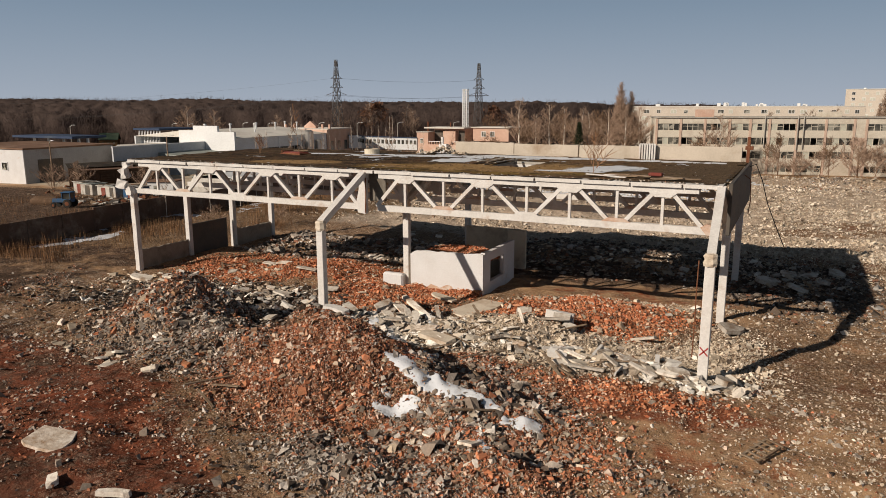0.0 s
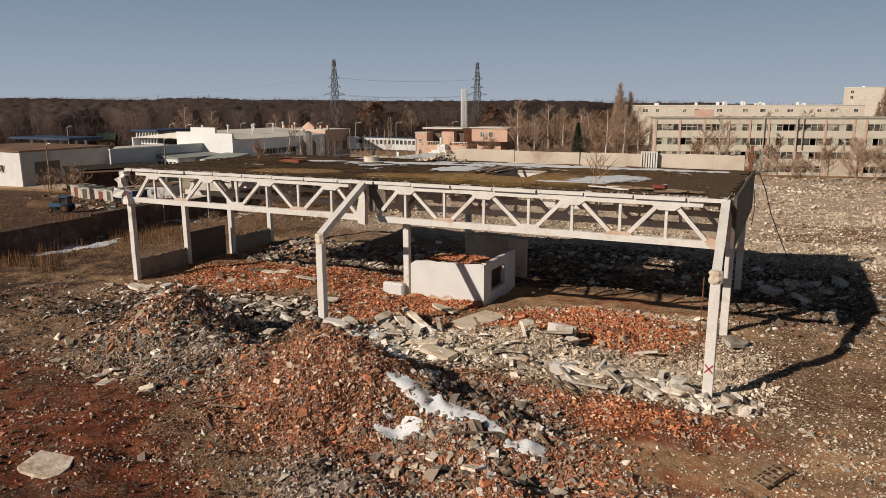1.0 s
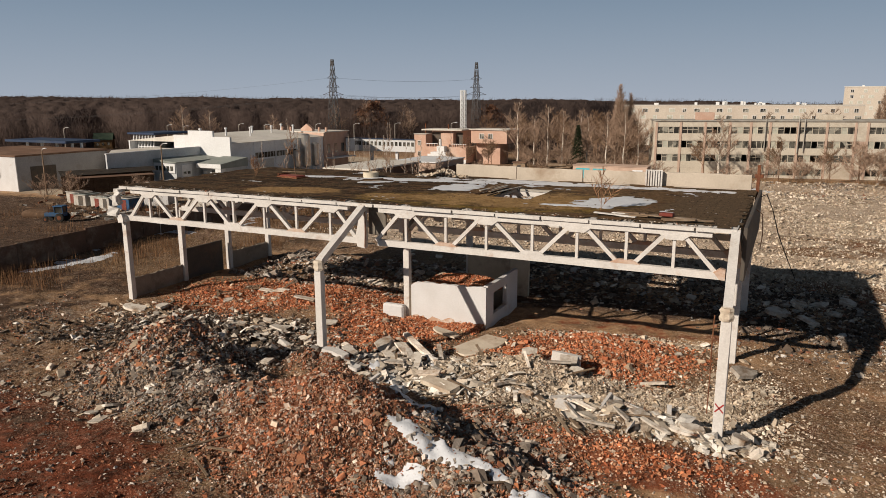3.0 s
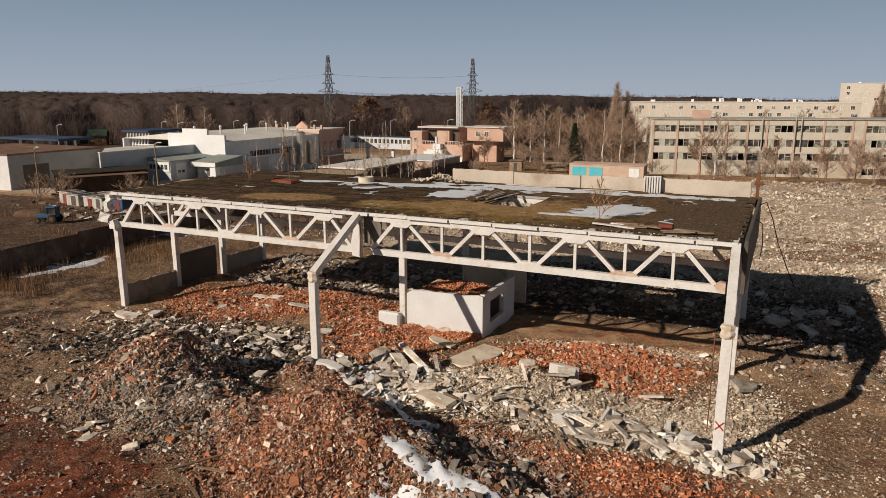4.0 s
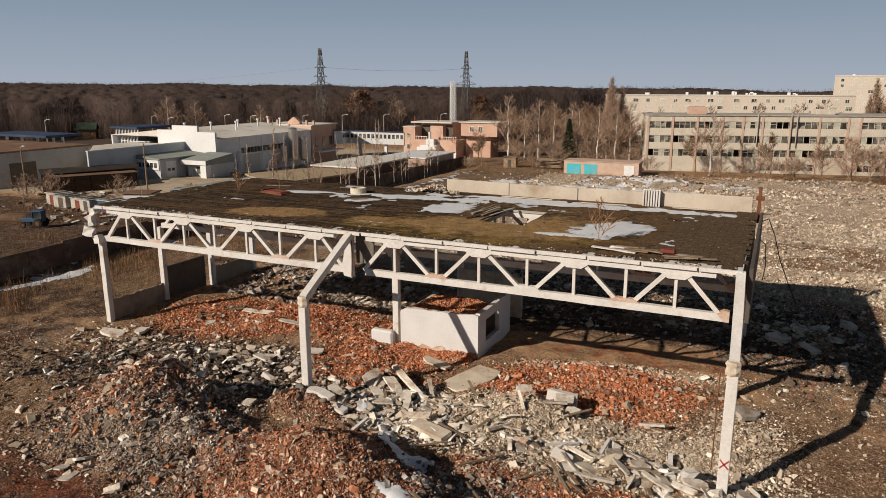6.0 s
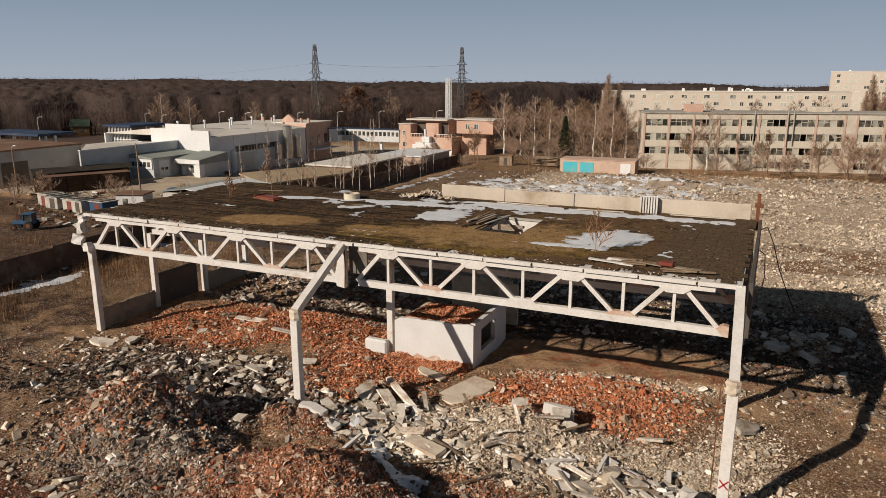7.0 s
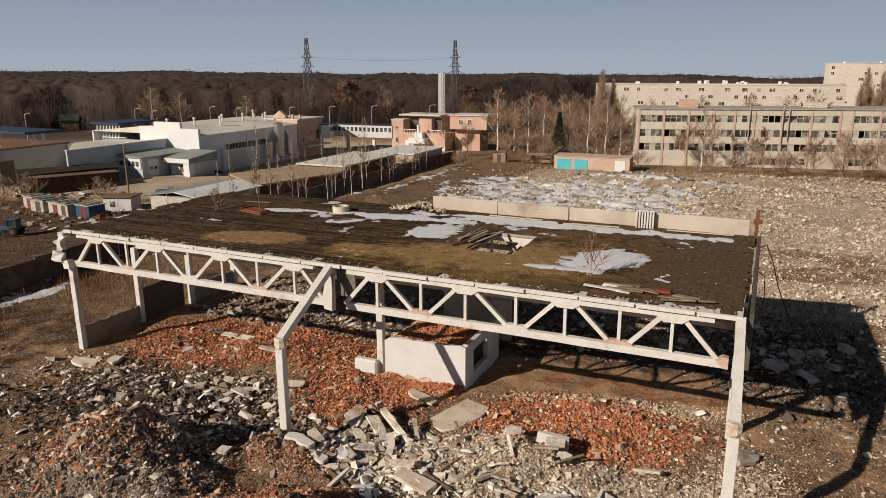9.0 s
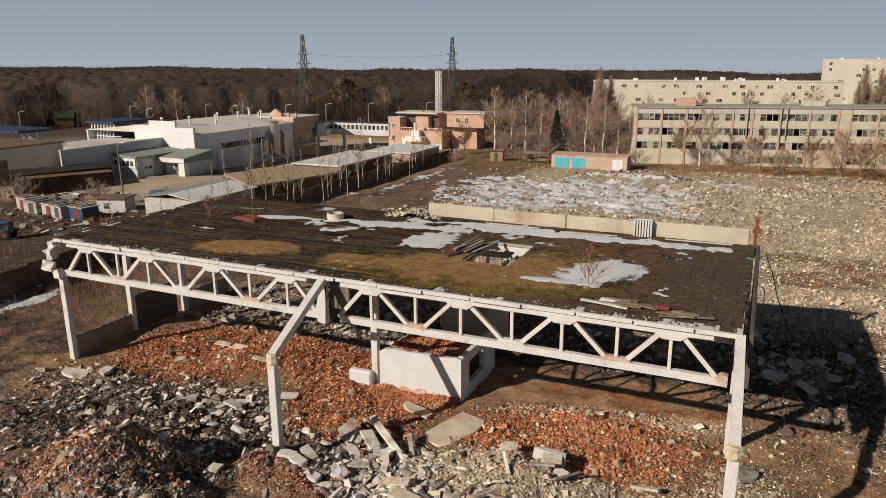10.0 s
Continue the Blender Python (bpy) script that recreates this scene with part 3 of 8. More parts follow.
def zone_brick(x, y):
    z = 0.85 * bump_at(x, y, -20, 27.5, 7, 5.4, 0, 3) + bump_at(x, y, -33, 30.5, 2.0, 2.0) + 1.1 * bump_at(x, y, -42, 47.6, 6.4, 5.0, 12, 3) + bump_at(x, y, -33, 50.5, 7, 3.6, 0, 3)
    z = z - 0.5 * bump_at(x, y, -12, 29, 5, 3, -28, 4) + 1.2 * bump_at(x, y, -11.7, 45.8, 6.3, 3.6, 15, 3) + 1.1 * bump_at(x, y, -27, 45.0, 4.6, 5, -20, 3) + bump_at(x, y, -6, 32.4, 5, 2.4, 0, 3) + 0.6 * bump_at(x, y, -36.5, 32.6, 2.6, 2.6)
    z = z + 0.3 * bump_at(x, y, -27, 19.5, 6.5, 4, 0, 3) + 0.34 * bump_at(x, y, 6, 38, 11, 13, 0, 3) + 0.3 * bump_at(x, y, -11, 53.5, 12, 3.4, 0, 4) + 0.12 * bump_at(x, y, -9, 53, 9, 2.4, 0, 3) + 0.34 * bump_at(x, y, -5, 27, 7, 5, 0, 3) + 0.38 * bare_bands(x, y)
    return np.clip(z, 0, 1)


def zone_pale(x, y):
    z = 0.95 * bump_at(x, y, -14.5, 40.0, 5.5, 2.8, 8, 3) + 0.8 * bump_at(x, y, -7, 39.5, 6, 3.2, 0, 4) + 0.5 * bump_at(x, y, -34, 28, 6, 4, 0, 3) + 0.5 * bump_at(x, y, -5, 37, 6, 2, 0, 3)
    z = z + 0.45 * bump_at(x, y, -14, 20, 9, 3, 0, 3) + 0.38 * bump_at(x, y, -1, 26, 6, 5, 0, 4) + 0.34 * step(-2, 4, x) * step(30, 50, y) + 1.15 * step(66, 78, y) * (1 - step(168, 184, y)) * step(-58, -50, x) * (1 - 0.85 * bare_bands(x, y))
    z = z + 0.42 * bump_at(x, y, -53, 36, 9, 7, 0, 3) + 0.5 * bump_at(x, y, -12, 70, 16, 10, 0, 3) - 0.5 * zone_brick(x, y)
    return np.clip(z, 0, 1)


def zone_mud_and_shade(x, y):
    # mud; the terms at (-29, 33), (-16, 59) and (1, 57) paint shade
    z = 0.95 * bump_at(x, y, -36, 38.5, 13, 5.5, 0, 4) + 0.45 * bump_at(x, y, -50, 27, 13, 10, 0, 4) + 0.8 * bump_at(x, y, -24, 38, 3, 4, 0, 3) + 0.8 * bump_at(x, y, -29, 33, 2.4, 3, 0, 3)
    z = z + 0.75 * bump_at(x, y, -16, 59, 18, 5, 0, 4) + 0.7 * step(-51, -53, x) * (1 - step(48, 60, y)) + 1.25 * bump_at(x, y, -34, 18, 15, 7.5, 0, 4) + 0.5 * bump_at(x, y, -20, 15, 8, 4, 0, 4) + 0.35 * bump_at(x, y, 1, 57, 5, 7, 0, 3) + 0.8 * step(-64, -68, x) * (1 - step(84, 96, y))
    return np.clip(z - 0.6 * zone_brick(x, y) - 0.6 * zone_pale(x, y), 0, 1)


def zone_red_mud(x, y):
    return np.clip(1.2 * bump_at(x, y, -30, 20, 17, 7, 0, 4), 0, 1)


def zone_woods(x, y):
    return step(260, 300, np.hypot(x, y))


def zone_stony(x, y):
    z = bump_at(x, y, -33, 29, 7, 6, 0, 4) + bump_at(x, y, -19, 27, 8, 6.5, -10, 4) + bump_at(x, y, -11, 25, 7, 6, 0, 4) + bump_at(x, y, -10, 41, 14, 6, 5, 4) + 0.6 * bump_at(x, y, -37, 40, 14, 5, 0, 4) + 0.5 * bump_at(x, y, -45, 30, 10, 10, 0, 4)
    return np.clip(z + 0.1 * step(0, 6, x) * step(26, 34, y) + 0.8 * step(62, 72, y) * (1 - step(165, 180, y)) * step(-55, -50, x) + 0.25 + 0.3 * zone_brick(x, y) - 0.1 * zone_mud_and_shade(x, y) - 0.9 * bump_at(x, y, -10, 54.0, 12, 3.6, 0, 6) - 0.55 * bump_at(x, y, -2, 25, 11, 10, 0, 4), 0, 1)


def zone_grass(x, y):
    z = step(-51, -54, x) * step(-70, -66, x) * step(44, 50, y) * 0.9 + step(165, 180, y) * (0.75 - 0.5 * step(-30, -18, x)) * (1 - step(230, 280, np.hypot(x, y))) + 0.8 * step(62, 70, y) * step(-48, -56, x) * step(-71, -67, x)
    return np.clip(z, 0, 1) * (1 - zone_asphalt(x, y))


def zone_asphalt(x, y):
    return np.clip(step(-72, -76, x - (y - 40) * -0.06) * step(86, 100, y) * (1 - step(200, 230, y)), 0, 1)


def spread_lines(lo, hi, cell, far_lo, far_hi, grow=1.18):
    mid = list(np.arange(lo, hi + cell / 2, cell))
    out, s = [], cell
    while (out[-1] if out else hi) < far_hi:
        s *= grow
        out.append((out[-1] if out else mid[-1]) + s)
    back, s = [], cell
    while (back[-1] if back else lo) > far_lo:
        s *= grow
        back.append((back[-1] if back else lo) - s)
    return np.array(back[::-1] + mid + out)


def make_ground():
    xs, ys = spread_lines(-72, 26, 0.36, -3000, 3000), spread_lines(9, 80, 0.32, -400, 3600, 1.05)
    gx, gy = np.meshgrid(xs, ys)
    x, y = gx.ravel(), gy.ravel()
    z = height(x, y)
    n, m = len(xs), len(ys)
    i = (np.arange(m - 1)[:, None] * n + np.arange(n - 1)[None, :]).ravel()
    ob = array_mesh("ground", np.stack([x, y, z], 1), np.stack([i, i + 1, i + n + 1, i + n], 1), GROUND, True)
    for name, fn in (("brick", zone_brick), ("pale", zone_pale), ("stony", zone_stony), ("mud_and_shade", zone_mud_and_shade), ("grass", zone_grass), ("asphalt", zone_asphalt), ("woods", zone_woods), ("red_mud", zone_red_mud)):
        ob.data.attributes.new(name, "FLOAT", "POINT").data.foreach_set("value", fn(x, y).astype(np.float32))
    tagged(ob, "brown earth strewn with brick dust and crushed concrete", "ground", kind="structure")


make_ground()

# ---- the ruined hall ----
ROWS_Y = (42.7, 48.7, 54.7, 60.7)
X_LEFT, X_MID, X_RIGHT = -51.0, -27.0, -3.0
CHORD_LOW, CHORD_TOP = 6.78, 9.08


def make_truss(m, first_x=0.3, last_x=23.7, posted=True, tops=(3, 9, 15, 21), joints=(6, 12, 18)):
    """A 24 m concrete roof truss with four panels, from x = 0 to 24 at its foot."""
    t = thing("roof_truss", "long white concrete roof truss with rusty joints", "truss", m, "trusses of the hall")
    lo, hi = 0.0, CHORD_TOP - CHORD_LOW
    for name, p, q, w, h in (("bottom_chord", (first_x, 0, lo), (last_x, 0, lo), 0.34, 0.42), ("top_chord", (1.0, 0, hi), (22.6, 0, hi), 0.36, 0.34)):
        b = fresh()
        beam(b, p, q, w, h, 0, 0.012)
        part(name, b, CONCRETE, t)
    lows = (0.4, *joints, last_x - 0.1)
    for i, x in enumerate(tops):
        for a in (lows[i], lows[i + 1]):
            b = fresh()
            d = 0.45 if a < x else -0.45
            beam(b, (a + d * 0.8, 0, lo + 0.12), (x - d, 0, hi - 0.1), 0.24, 0.24, 0, 0.01)
            part("diagonal", b, CONCRETE, t)
        b = fresh()
        gusset(b, [(x - 0.85, hi - 0.16), (x + 0.85, hi - 0.16), (x + 0.45, hi - 0.45), (x - 0.45, hi - 0.45)], 0.19)
        part("gusset", b, CONCRETE, t)
    if posted:
        b = fresh()
        gusset(b, [(23.98, lo - 0.5), (23.35, lo - 0.42), (23.2, lo + 0.25), (23.45, hi * 0.55), (23.5, hi + 0.12), (23.98, hi + 0.12)], 0.2)
        part("end_post", b, CONCRETE, t)
    else:
        b = fresh()
        gusset(b, [(last_x + 0.03, lo - 0.23), (last_x - 0.25, lo - 0.22), (last_x - 0.6, lo + 0.2), (last_x - 0.25, lo + 0.42), (last_x + 0.03, lo + 0.36)], 0.19)
        part("gusset", b, RUSTY_CONCRETE, t, "rust-stained end joint")
    for x in joints:
        b = fresh()
        gusset(b, [(x - 0.5, lo + 0.42), (x + 0.5, lo + 0.42), (x + 0.9, lo + 0.2), (x - 0.9, lo + 0.2)], 0.18)
        part("gusset", b, RUSTY_CONCRETE if x != joints[1] else CONCRETE, t)
    for x in (*tops, *joints):
        b = fresh()
        beam(b, (x, 0, lo + 0.15), (x, 0, hi - 0.15), 0.17, 0.18, 0, 0.006)
        part("upright", b, CONCRETE, t)
    return t


def gusset(b, outline, half):
    """A flat plate in the plane of a truss, from an outline of x and z."""
    f = [b.verts.new((x, -half, z)) for x, z in outline]
    r = [b.verts.new((x, half, z)) for x, z in outline]
    b.faces.new(f[::-1])
    b.faces.new(r)
    for i in range(len(outline)):
        j = (i + 1) % len(outline)
        b.faces.new((f[i], f[j], r[j], r[i]))
    bmesh.ops.recalc_face_normals(b, faces=b.faces[:])


west = make_truss(pose(X_LEFT + 0.1, ROWS_Y[0], CHORD_LOW))
east = make_truss(pose(X_MID + 0.2, ROWS_Y[0], CHORD_LOW), 0.9, 23.4, False, (3.1, 9.0, 14.95, 20.6), (6.1, 12.1, 17.9))
for y in ROWS_Y[1:]:
    copy_thing(west, pose(X_LEFT + 0.1, y, CHORD_LOW))
    copy_thing(east, pose(X_MID + 0.2, y, CHORD_LOW))


def make_column(x, y, top, w=0.5, d=0.45, capital=True, lean=0.0, label="white precast concrete column standing in rubble"):
    base = ground_z(x, y) - 0.5
    t = thing("column", label, "column", pose(x, y, base, 0, lean, 0), "columns of the hall")
    b = fresh()
    n = 7
    rings = []
    for i in range(n + 1):
        z = (top - base) * i / n
        rings.append([b.verts.new((sx * w / 2 + random.uniform(-0.012, 0.012), sy * d / 2 + random.uniform(-0.012, 0.012), z)) for sx, sy in ((-1, -1), (1, -1), (1, 1), (-1, 1))])
    for r0, r1 in zip(rings, rings[1:]):
        for i in range(4):
            b.faces.new((r0[i], r0[(i + 1) % 4], r1[(i + 1) % 4], r1[i]))
    b.faces.new(rings[-1])
    bmesh.ops.recalc_face_normals(b, faces=b.faces[:])
    bevelled(b, 0.025)
    part("shaft", b, CONCRETE, t)
    if capital:
        b = fresh()
        rings = []
        for z, k in ((0.0, 1.0), (0.16, 1.1), (0.36, 1.0), (0.52, 1.1), (0.64, 0.9)):
            rings.append([b.verts.new((math.cos(a) * k * w * random.uniform(0.6, 0.72), math.sin(a) * k * d * random.uniform(0.6, 0.72), top - base + z)) for a in (0.4, 1.2, 1.95, 2.75, 3.5, 4.3, 5.1, 5.9)])
        for r0, r1 in zip(rings, rings[1:]):
            for i in range(8):
                b.faces.new((r0[i], r0[(i + 1) % 8], r1[(i + 1) % 8], r1[i]))
        b.faces.new(rings[0][::-1])
        b.faces.new(rings[-1])
        part("capital", b, DUSTY, t, "crumbling tan capital")
    return t


def make_strut(p, q):
    """A slanting brace from a column's head to the foot of a truss."""
    p, q = Vector(p), Vector(q)
    t = thing("slanting_brace", "thick white concrete brace slanting from column to truss", "brace", Matrix.Translation(p), "braces of the hall")
    b = fresh()
    beam(b, (0, 0, 0), q - p, 0.46, 0.44, 0, 0.015)
    part("brace_bar", b, CONCRETE, t)


for y in ROWS_Y:
    make_column(X_LEFT, y, CHORD_LOW - 0.22, capital=False)
for x, shift in ((X_MID, 0.35), (X_RIGHT, 0.25)):
    for y in (36.7, 48.7, 60.7):
        make_column(x + shift if y < 40 else x, y, 6.0)
    make_strut((x + shift, 36.75, 6.5), (x, 42.55, 9.25))
    for a, b_ in ((48.7, 54.5), (60.7, 54.9)) + (((48.7, 42.9),) if x == X_RIGHT else ()):
        make_strut((x, a, 6.5), (x, b_, 9.1))


def make_roof():
    roof = thing("roof", "flat roof of ribbed concrete slabs under mossy felt and melting snow", "roof", pose(0, 0, 0), kind="structure")
    shapes = {}

    def slab(w, lip=0.0):
        b = fresh()
        box(b, 0, w, -lip, 5.96, 0.17, 0.22)
        for x0, x1 in ((0.0, 0.12), (w - 0.12, w)):
            box(b, x0, x1, 0, 5.96, 0, 0.168)
        if lip:
            box(b, 0.04, w - 0.04, -lip, 0.09 - lip, 0.0, 0.168)
        for y0 in (0.0, 1.9, 3.9, 5.86):
            box(b, 0.122, w - 0.122, y0, y0 + 0.1, 0.05, 0.168)
        return b

    edges = [-51.0, -50.1, -47.1, -44.1, -41.1, -38.1, -35.1, -32.1, -29.1, -27.0, -26.1, -23.1, -20.1, -17.1, -14.1, -11.1, -8.1, -5.1, -2.9]
    for y in ROWS_Y[:-1]:
        for a, c in zip(edges, edges[1:]):
            if y == 48.7 and a == -20.1:
                continue
            w = round(c - a - 0.02, 2)
            if y == ROWS_Y[0]:
                ob = part("slab", slab(w, random.uniform(0.18, 0.32)), CONCRETE, roof)
            elif w not in shapes:
                ob = part("slab", slab(w), CONCRETE_OLD, roof)
                shapes[w] = ob.data
            else:
                ob = new("slab", shapes[w])
                ob.parent = roof
            ob.location = (a, y - 0.1, CHORD_TOP + 0.17)
    # felt with sags, torn at the edges, open over the fallen slab
    xs = np.concatenate([np.arange(-51.1, -20.1, 0.25), np.arange(-20.1, -17.0, 0.25), np.arange(-17.0, -2.7, 0.25)])
    ys = np.arange(42.45, 61.0, 0.25)
    gx, gy = np.meshgrid(xs, ys)
    top = CHORD_TOP + 0.45 + 0.05 * fractal(gx, gy, 5, 31, 3) + 0.05 * fractal(gx, gy, 0.8, 41, 2)
    n, m = len(xs), len(ys)
    vt = np.stack([gx.ravel(), gy.ravel(), top.ravel()], 1)
    vb = vt - np.array([0, 0, 0.1])
    cells = [(j, i) for j in range(m - 1) for i in range(n - 1)]
    hole = [(-20.12 < xs[i] + 0.12 < -17.1) and (49.0 < ys[j] + 0.12 < 54.8) for j, i in cells]
    edge_gap = [min(ys[j] - 42.45, xs[i] + 51.1, -2.7 - xs[i]) < 0.55 * (0.2 + lattice(np.array(float(i // 2)), np.array(float(j // 2)), 5)) and lattice(np.array(float(i // 3)), np.array(float(j // 3)), 7) > 0.55 for j, i in cells]
    keep = np.array([j * n + i for (j, i), h, g in zip(cells, hole, edge_gap) if not h and not g])
    q = np.stack([keep, keep + 1, keep + n + 1, keep + n], 1)
    felt = array_mesh("roofing_felt", np.concatenate([vt, vb]), np.concatenate([q, q[:, ::-1] + len(vt)]), ROOFING)
    felt.parent = roof
    fx, fy = np.tile(gx.ravel(), 2), np.tile(gy.ravel(), 2)
    mossy = bump_at(fx, fy, -20, 45.5, 9, 3.2, 0, 4) + 0.8 * bump_at(fx, fy, -13, 49, 4, 4, 0, 4) + 0.6 * bump_at(fx, fy, -26, 47, 5, 4)
    sandy = 1.1 * bump_at(fx, fy, -35.8, 46.2, 4.2, 2.0, 12, 4) + 0.62 * bump_at(fx, fy, -19, 47, 8, 3.8, 0, 4) + 0.7 * bump_at(fx, fy, -27.5, 46, 2.5, 1.6) + 0.5 * bump_at(fx, fy, -15, 51, 6, 5)
    for name, value in (("moss", 0.8 * mossy), ("ochre", sandy), ("streaks", np.clip(0.95 * step(-21, -26, fx) * (1 - 0.8 * bump_at(fx, fy, -35.8, 46.2, 4.2, 2.0, 12, 4)) + 0.06, 0, 1)), ("tar", 0.8 * step(-9.5, -6.5, fx) + 0.4 * step(-27, -31, fx) * np.clip(1 - 2 * sandy, 0, 1))):
        felt.data.attributes.new(name, "FLOAT", "POINT").data.foreach_set("value", np.clip(value, 0, 1).astype(np.float32))
    felt["label"] = "mossy brown and black roofing felt"
    return roof


make_roof()


def wall_panel(name, x0, x1, y0, y1, z0, z1, material, label, category="wall panel", group="", worn=0.0, bev=0.03):
    t = thing(name, label, category, pose((x0 + x1) / 2, (y0 + y1) / 2, z0, 0, 0, 0), group)
    b = fresh()
    box(b, -(x1 - x0) / 2, (x1 - x0) / 2, -(y1 - y0) / 2, (y1 - y0) / 2, 0, z1 - z0)
    bevelled(b, min(bev, (x1 - x0) / 4, (y1 - y0) / 4))
    long = [e for e in b.edges if (e.verts[0].co - e.verts[1].co).length > 2.5 and abs(e.verts[0].co.z - e.verts[1].co.z) < 0.1]
    if long and worn:
        bmesh.ops.subdivide_edges(b, edges=long, cuts=14)
        for q in b.verts:
            if q.co.z > (z1 - z0) * 0.9:
                q.co.z += random.uniform(-worn, worn * 0.3)
            q.co.y += random.uniform(-0.012, 0.012)
    part("panel", b, material, t)
    return t


for a, c in ((-28.4, -22.5), (-22.46, -16.5), (-16.4, -10.9), (-10.2, -3.2)):
    wall_panel("parapet_panel", a, c, 60.75, 61.0, 8.9, 10.65 + random.uniform(-0.06, 0.06), PANEL, "long cream concrete parapet panel along the roof edge", group="parapet panels", worn=0.07)
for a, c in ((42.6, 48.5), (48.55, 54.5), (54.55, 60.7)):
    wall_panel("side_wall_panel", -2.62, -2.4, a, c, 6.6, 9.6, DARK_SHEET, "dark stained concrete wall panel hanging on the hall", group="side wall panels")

# white room in the hall
def walled_room():
    t = thing("brick_cabin", "roofless whitewashed brick cabin filled with broken bricks", "cabin", pose(-20.0, 48.0, -0.9))
    b = fresh()
    n = 16
    rows = []
    for i in range(n + 1):
        x = -6.3 + 6.3 * i / n
        top = 3.55 + 0.25 * i / n + random.uniform(-0.07, 0.05) - (0.22 if i == 0 else 0.0)
        rows.append([b.verts.new((x, y, z)) for y, z in ((0, 0), (0, top), (0.35, top + random.uniform(-0.1, 0.02)), (0.35, 0))])
    for r0, r1 in zip(rows, rows[1:]):
        for i in range(3):
            b.faces.new((r0[i], r1[i], r1[i + 1], r0[i + 1]))
    b.faces.new(rows[0])
    b.faces.new(rows[-1][::-1])
    bmesh.ops.recalc_face_normals(b, faces=b.faces[:])
    part("front_wall", b, WHITEWASH, t)
    # plaster has fallen off along the foot
    b = fresh()
    lo = [b.verts.new((-6.29 + 6.28 * i / 24, -0.012, 0.0)) for i in range(25)]
    hi = [b.verts.new((-6.29 + 6.28 * i / 24, -0.012, 0.78 + 0.3 * random.random() - (0.18 if i % 5 == 0 else 0))) for i in range(25)]
    for i in range(24):
        b.faces.new((lo[i], lo[i + 1], hi[i + 1], hi[i]))
    part("bare_foot", b, BARE_PLASTER, t, "orange-brown bare foot of the wall")
    b = fresh()
    for y0, y1, z0, z1 in ((0.352, 1.5, 0, 3.8), (1.502, 4.3, 0, 1.35), (1.502, 4.3, 3.05, 3.75), (4.302, 6.7, 0, 3.78)):
        box(b, -0.35, 0, y0, y1, z0, z1)
    part("side_wall", b, WHITEWASH, t)
    b = fresh()
    box(b, -6.3, -5.95, 0.352, 5.6, 0, 3.1)
    part("side_wall", b, BRICK_WALL, t)
    b = fresh()
    box(b, -5.948, -0.352, 5.3, 5.6, 0, 2.4)
    part("back_wall", b, BRICK_WALL, t)


BARE_PLASTER = surface("bare_wall_foot", (0.5, 0.36, 0.27), (0.44, 0.27, 0.18), (0.58, 0.5, 0.44), 1.4, 9, 0.93, stain_lo=0.48, stain_hi=0.6)
walled_room()
wall_panel("brick_wall", -26.6, -21.2, 59.4, 59.75, -1.0, 2.9, BRICK_WALL, "pale brick wall left standing in the hall", "wall")
wall_panel("brick_wall", -21.9, -20.2, 58.0, 58.35, -1.0, 3.1, BRICK_WALL, "pale brick wall left standing in the hall", "wall")
wall_panel("wall_stub", -28.9, -27.0, 47.9, 48.5, -1.0, 0.62, WHITEWASH, "broken whitewashed wall stub in brick rubble", "wall", bev=0.14)
wall_panel("wall_board", -26.9, -25.5, 43.05, 43.2, 7.2, 9.2, DARK_CONCRETE, "stained grey board hanging at the truss joint", "board")
wall_panel("low_wall", -51.15, -50.9, 42.95, 48.45, -0.8, 1.45, GREY_BLOCK, "low grey concrete panel wall between columns", "wall", worn=0.12)
wall_panel("low_wall", -51.15, -50.9, 54.95, 60.45, -0.8, 1.45, GREY_BLOCK, "low grey concrete panel wall between columns", "wall", worn=0.12)
wall_panel("dark_panel", -51.3, -51.1, 48.95, 53.9, -0.8, 2.8, DARK_SHEET, "dark sheet panel leaning between columns", "panel")


# ---- rubble ----
RNG = np.random.default_rng(7)
CUBE = np.array([(sx, sy, sz) for sz in (-1, 1) for sx, sy in ((-1, -1), (1, -1), (1, 1), (-1, 1))], float) * 0.5
QUADS = np.array([(3, 2, 1, 0), (4, 5, 6, 7), (0, 1, 5, 4), (1, 2, 6, 5), (2, 3, 7, 6), (3, 0, 4, 7)])


def turns(n, tilt):
    a, b, c = RNG.uniform(0, 6.283, n), RNG.normal(0, tilt, n), RNG.normal(0, tilt, n)
    ca, sa, cb, sb, cc, sc = np.cos(a), np.sin(a), np.cos(b), np.sin(b), np.cos(c), np.sin(c)
    r = np.empty((n, 3, 3))
    r[:, 0, 0], r[:, 0, 1], r[:, 0, 2] = ca * cb, ca * sb * sc - sa * cc, ca * sb * cc + sa * sc
    r[:, 1, 0], r[:, 1, 1], r[:, 1, 2] = sa * cb, sa * sb * sc + ca * cc, sa * sb * cc - ca * sc
    r[:, 2, 0], r[:, 2, 1], r[:, 2, 2] = -sb, cb * sc, cb * cc
    return r


WEDGE = np.array([(-1, -1, -1), (1, -1, -1), (1, 1, -1), (-1, 1, -1), (-0.55, 0, 1), (0.55, 0.1, 1)], float) * 0.5
WEDGE_FACES = np.array([(0, 1, 5), (0, 5, 4), (2, 3, 4), (2, 4, 5), (1, 2, 5), (3, 0, 4)])


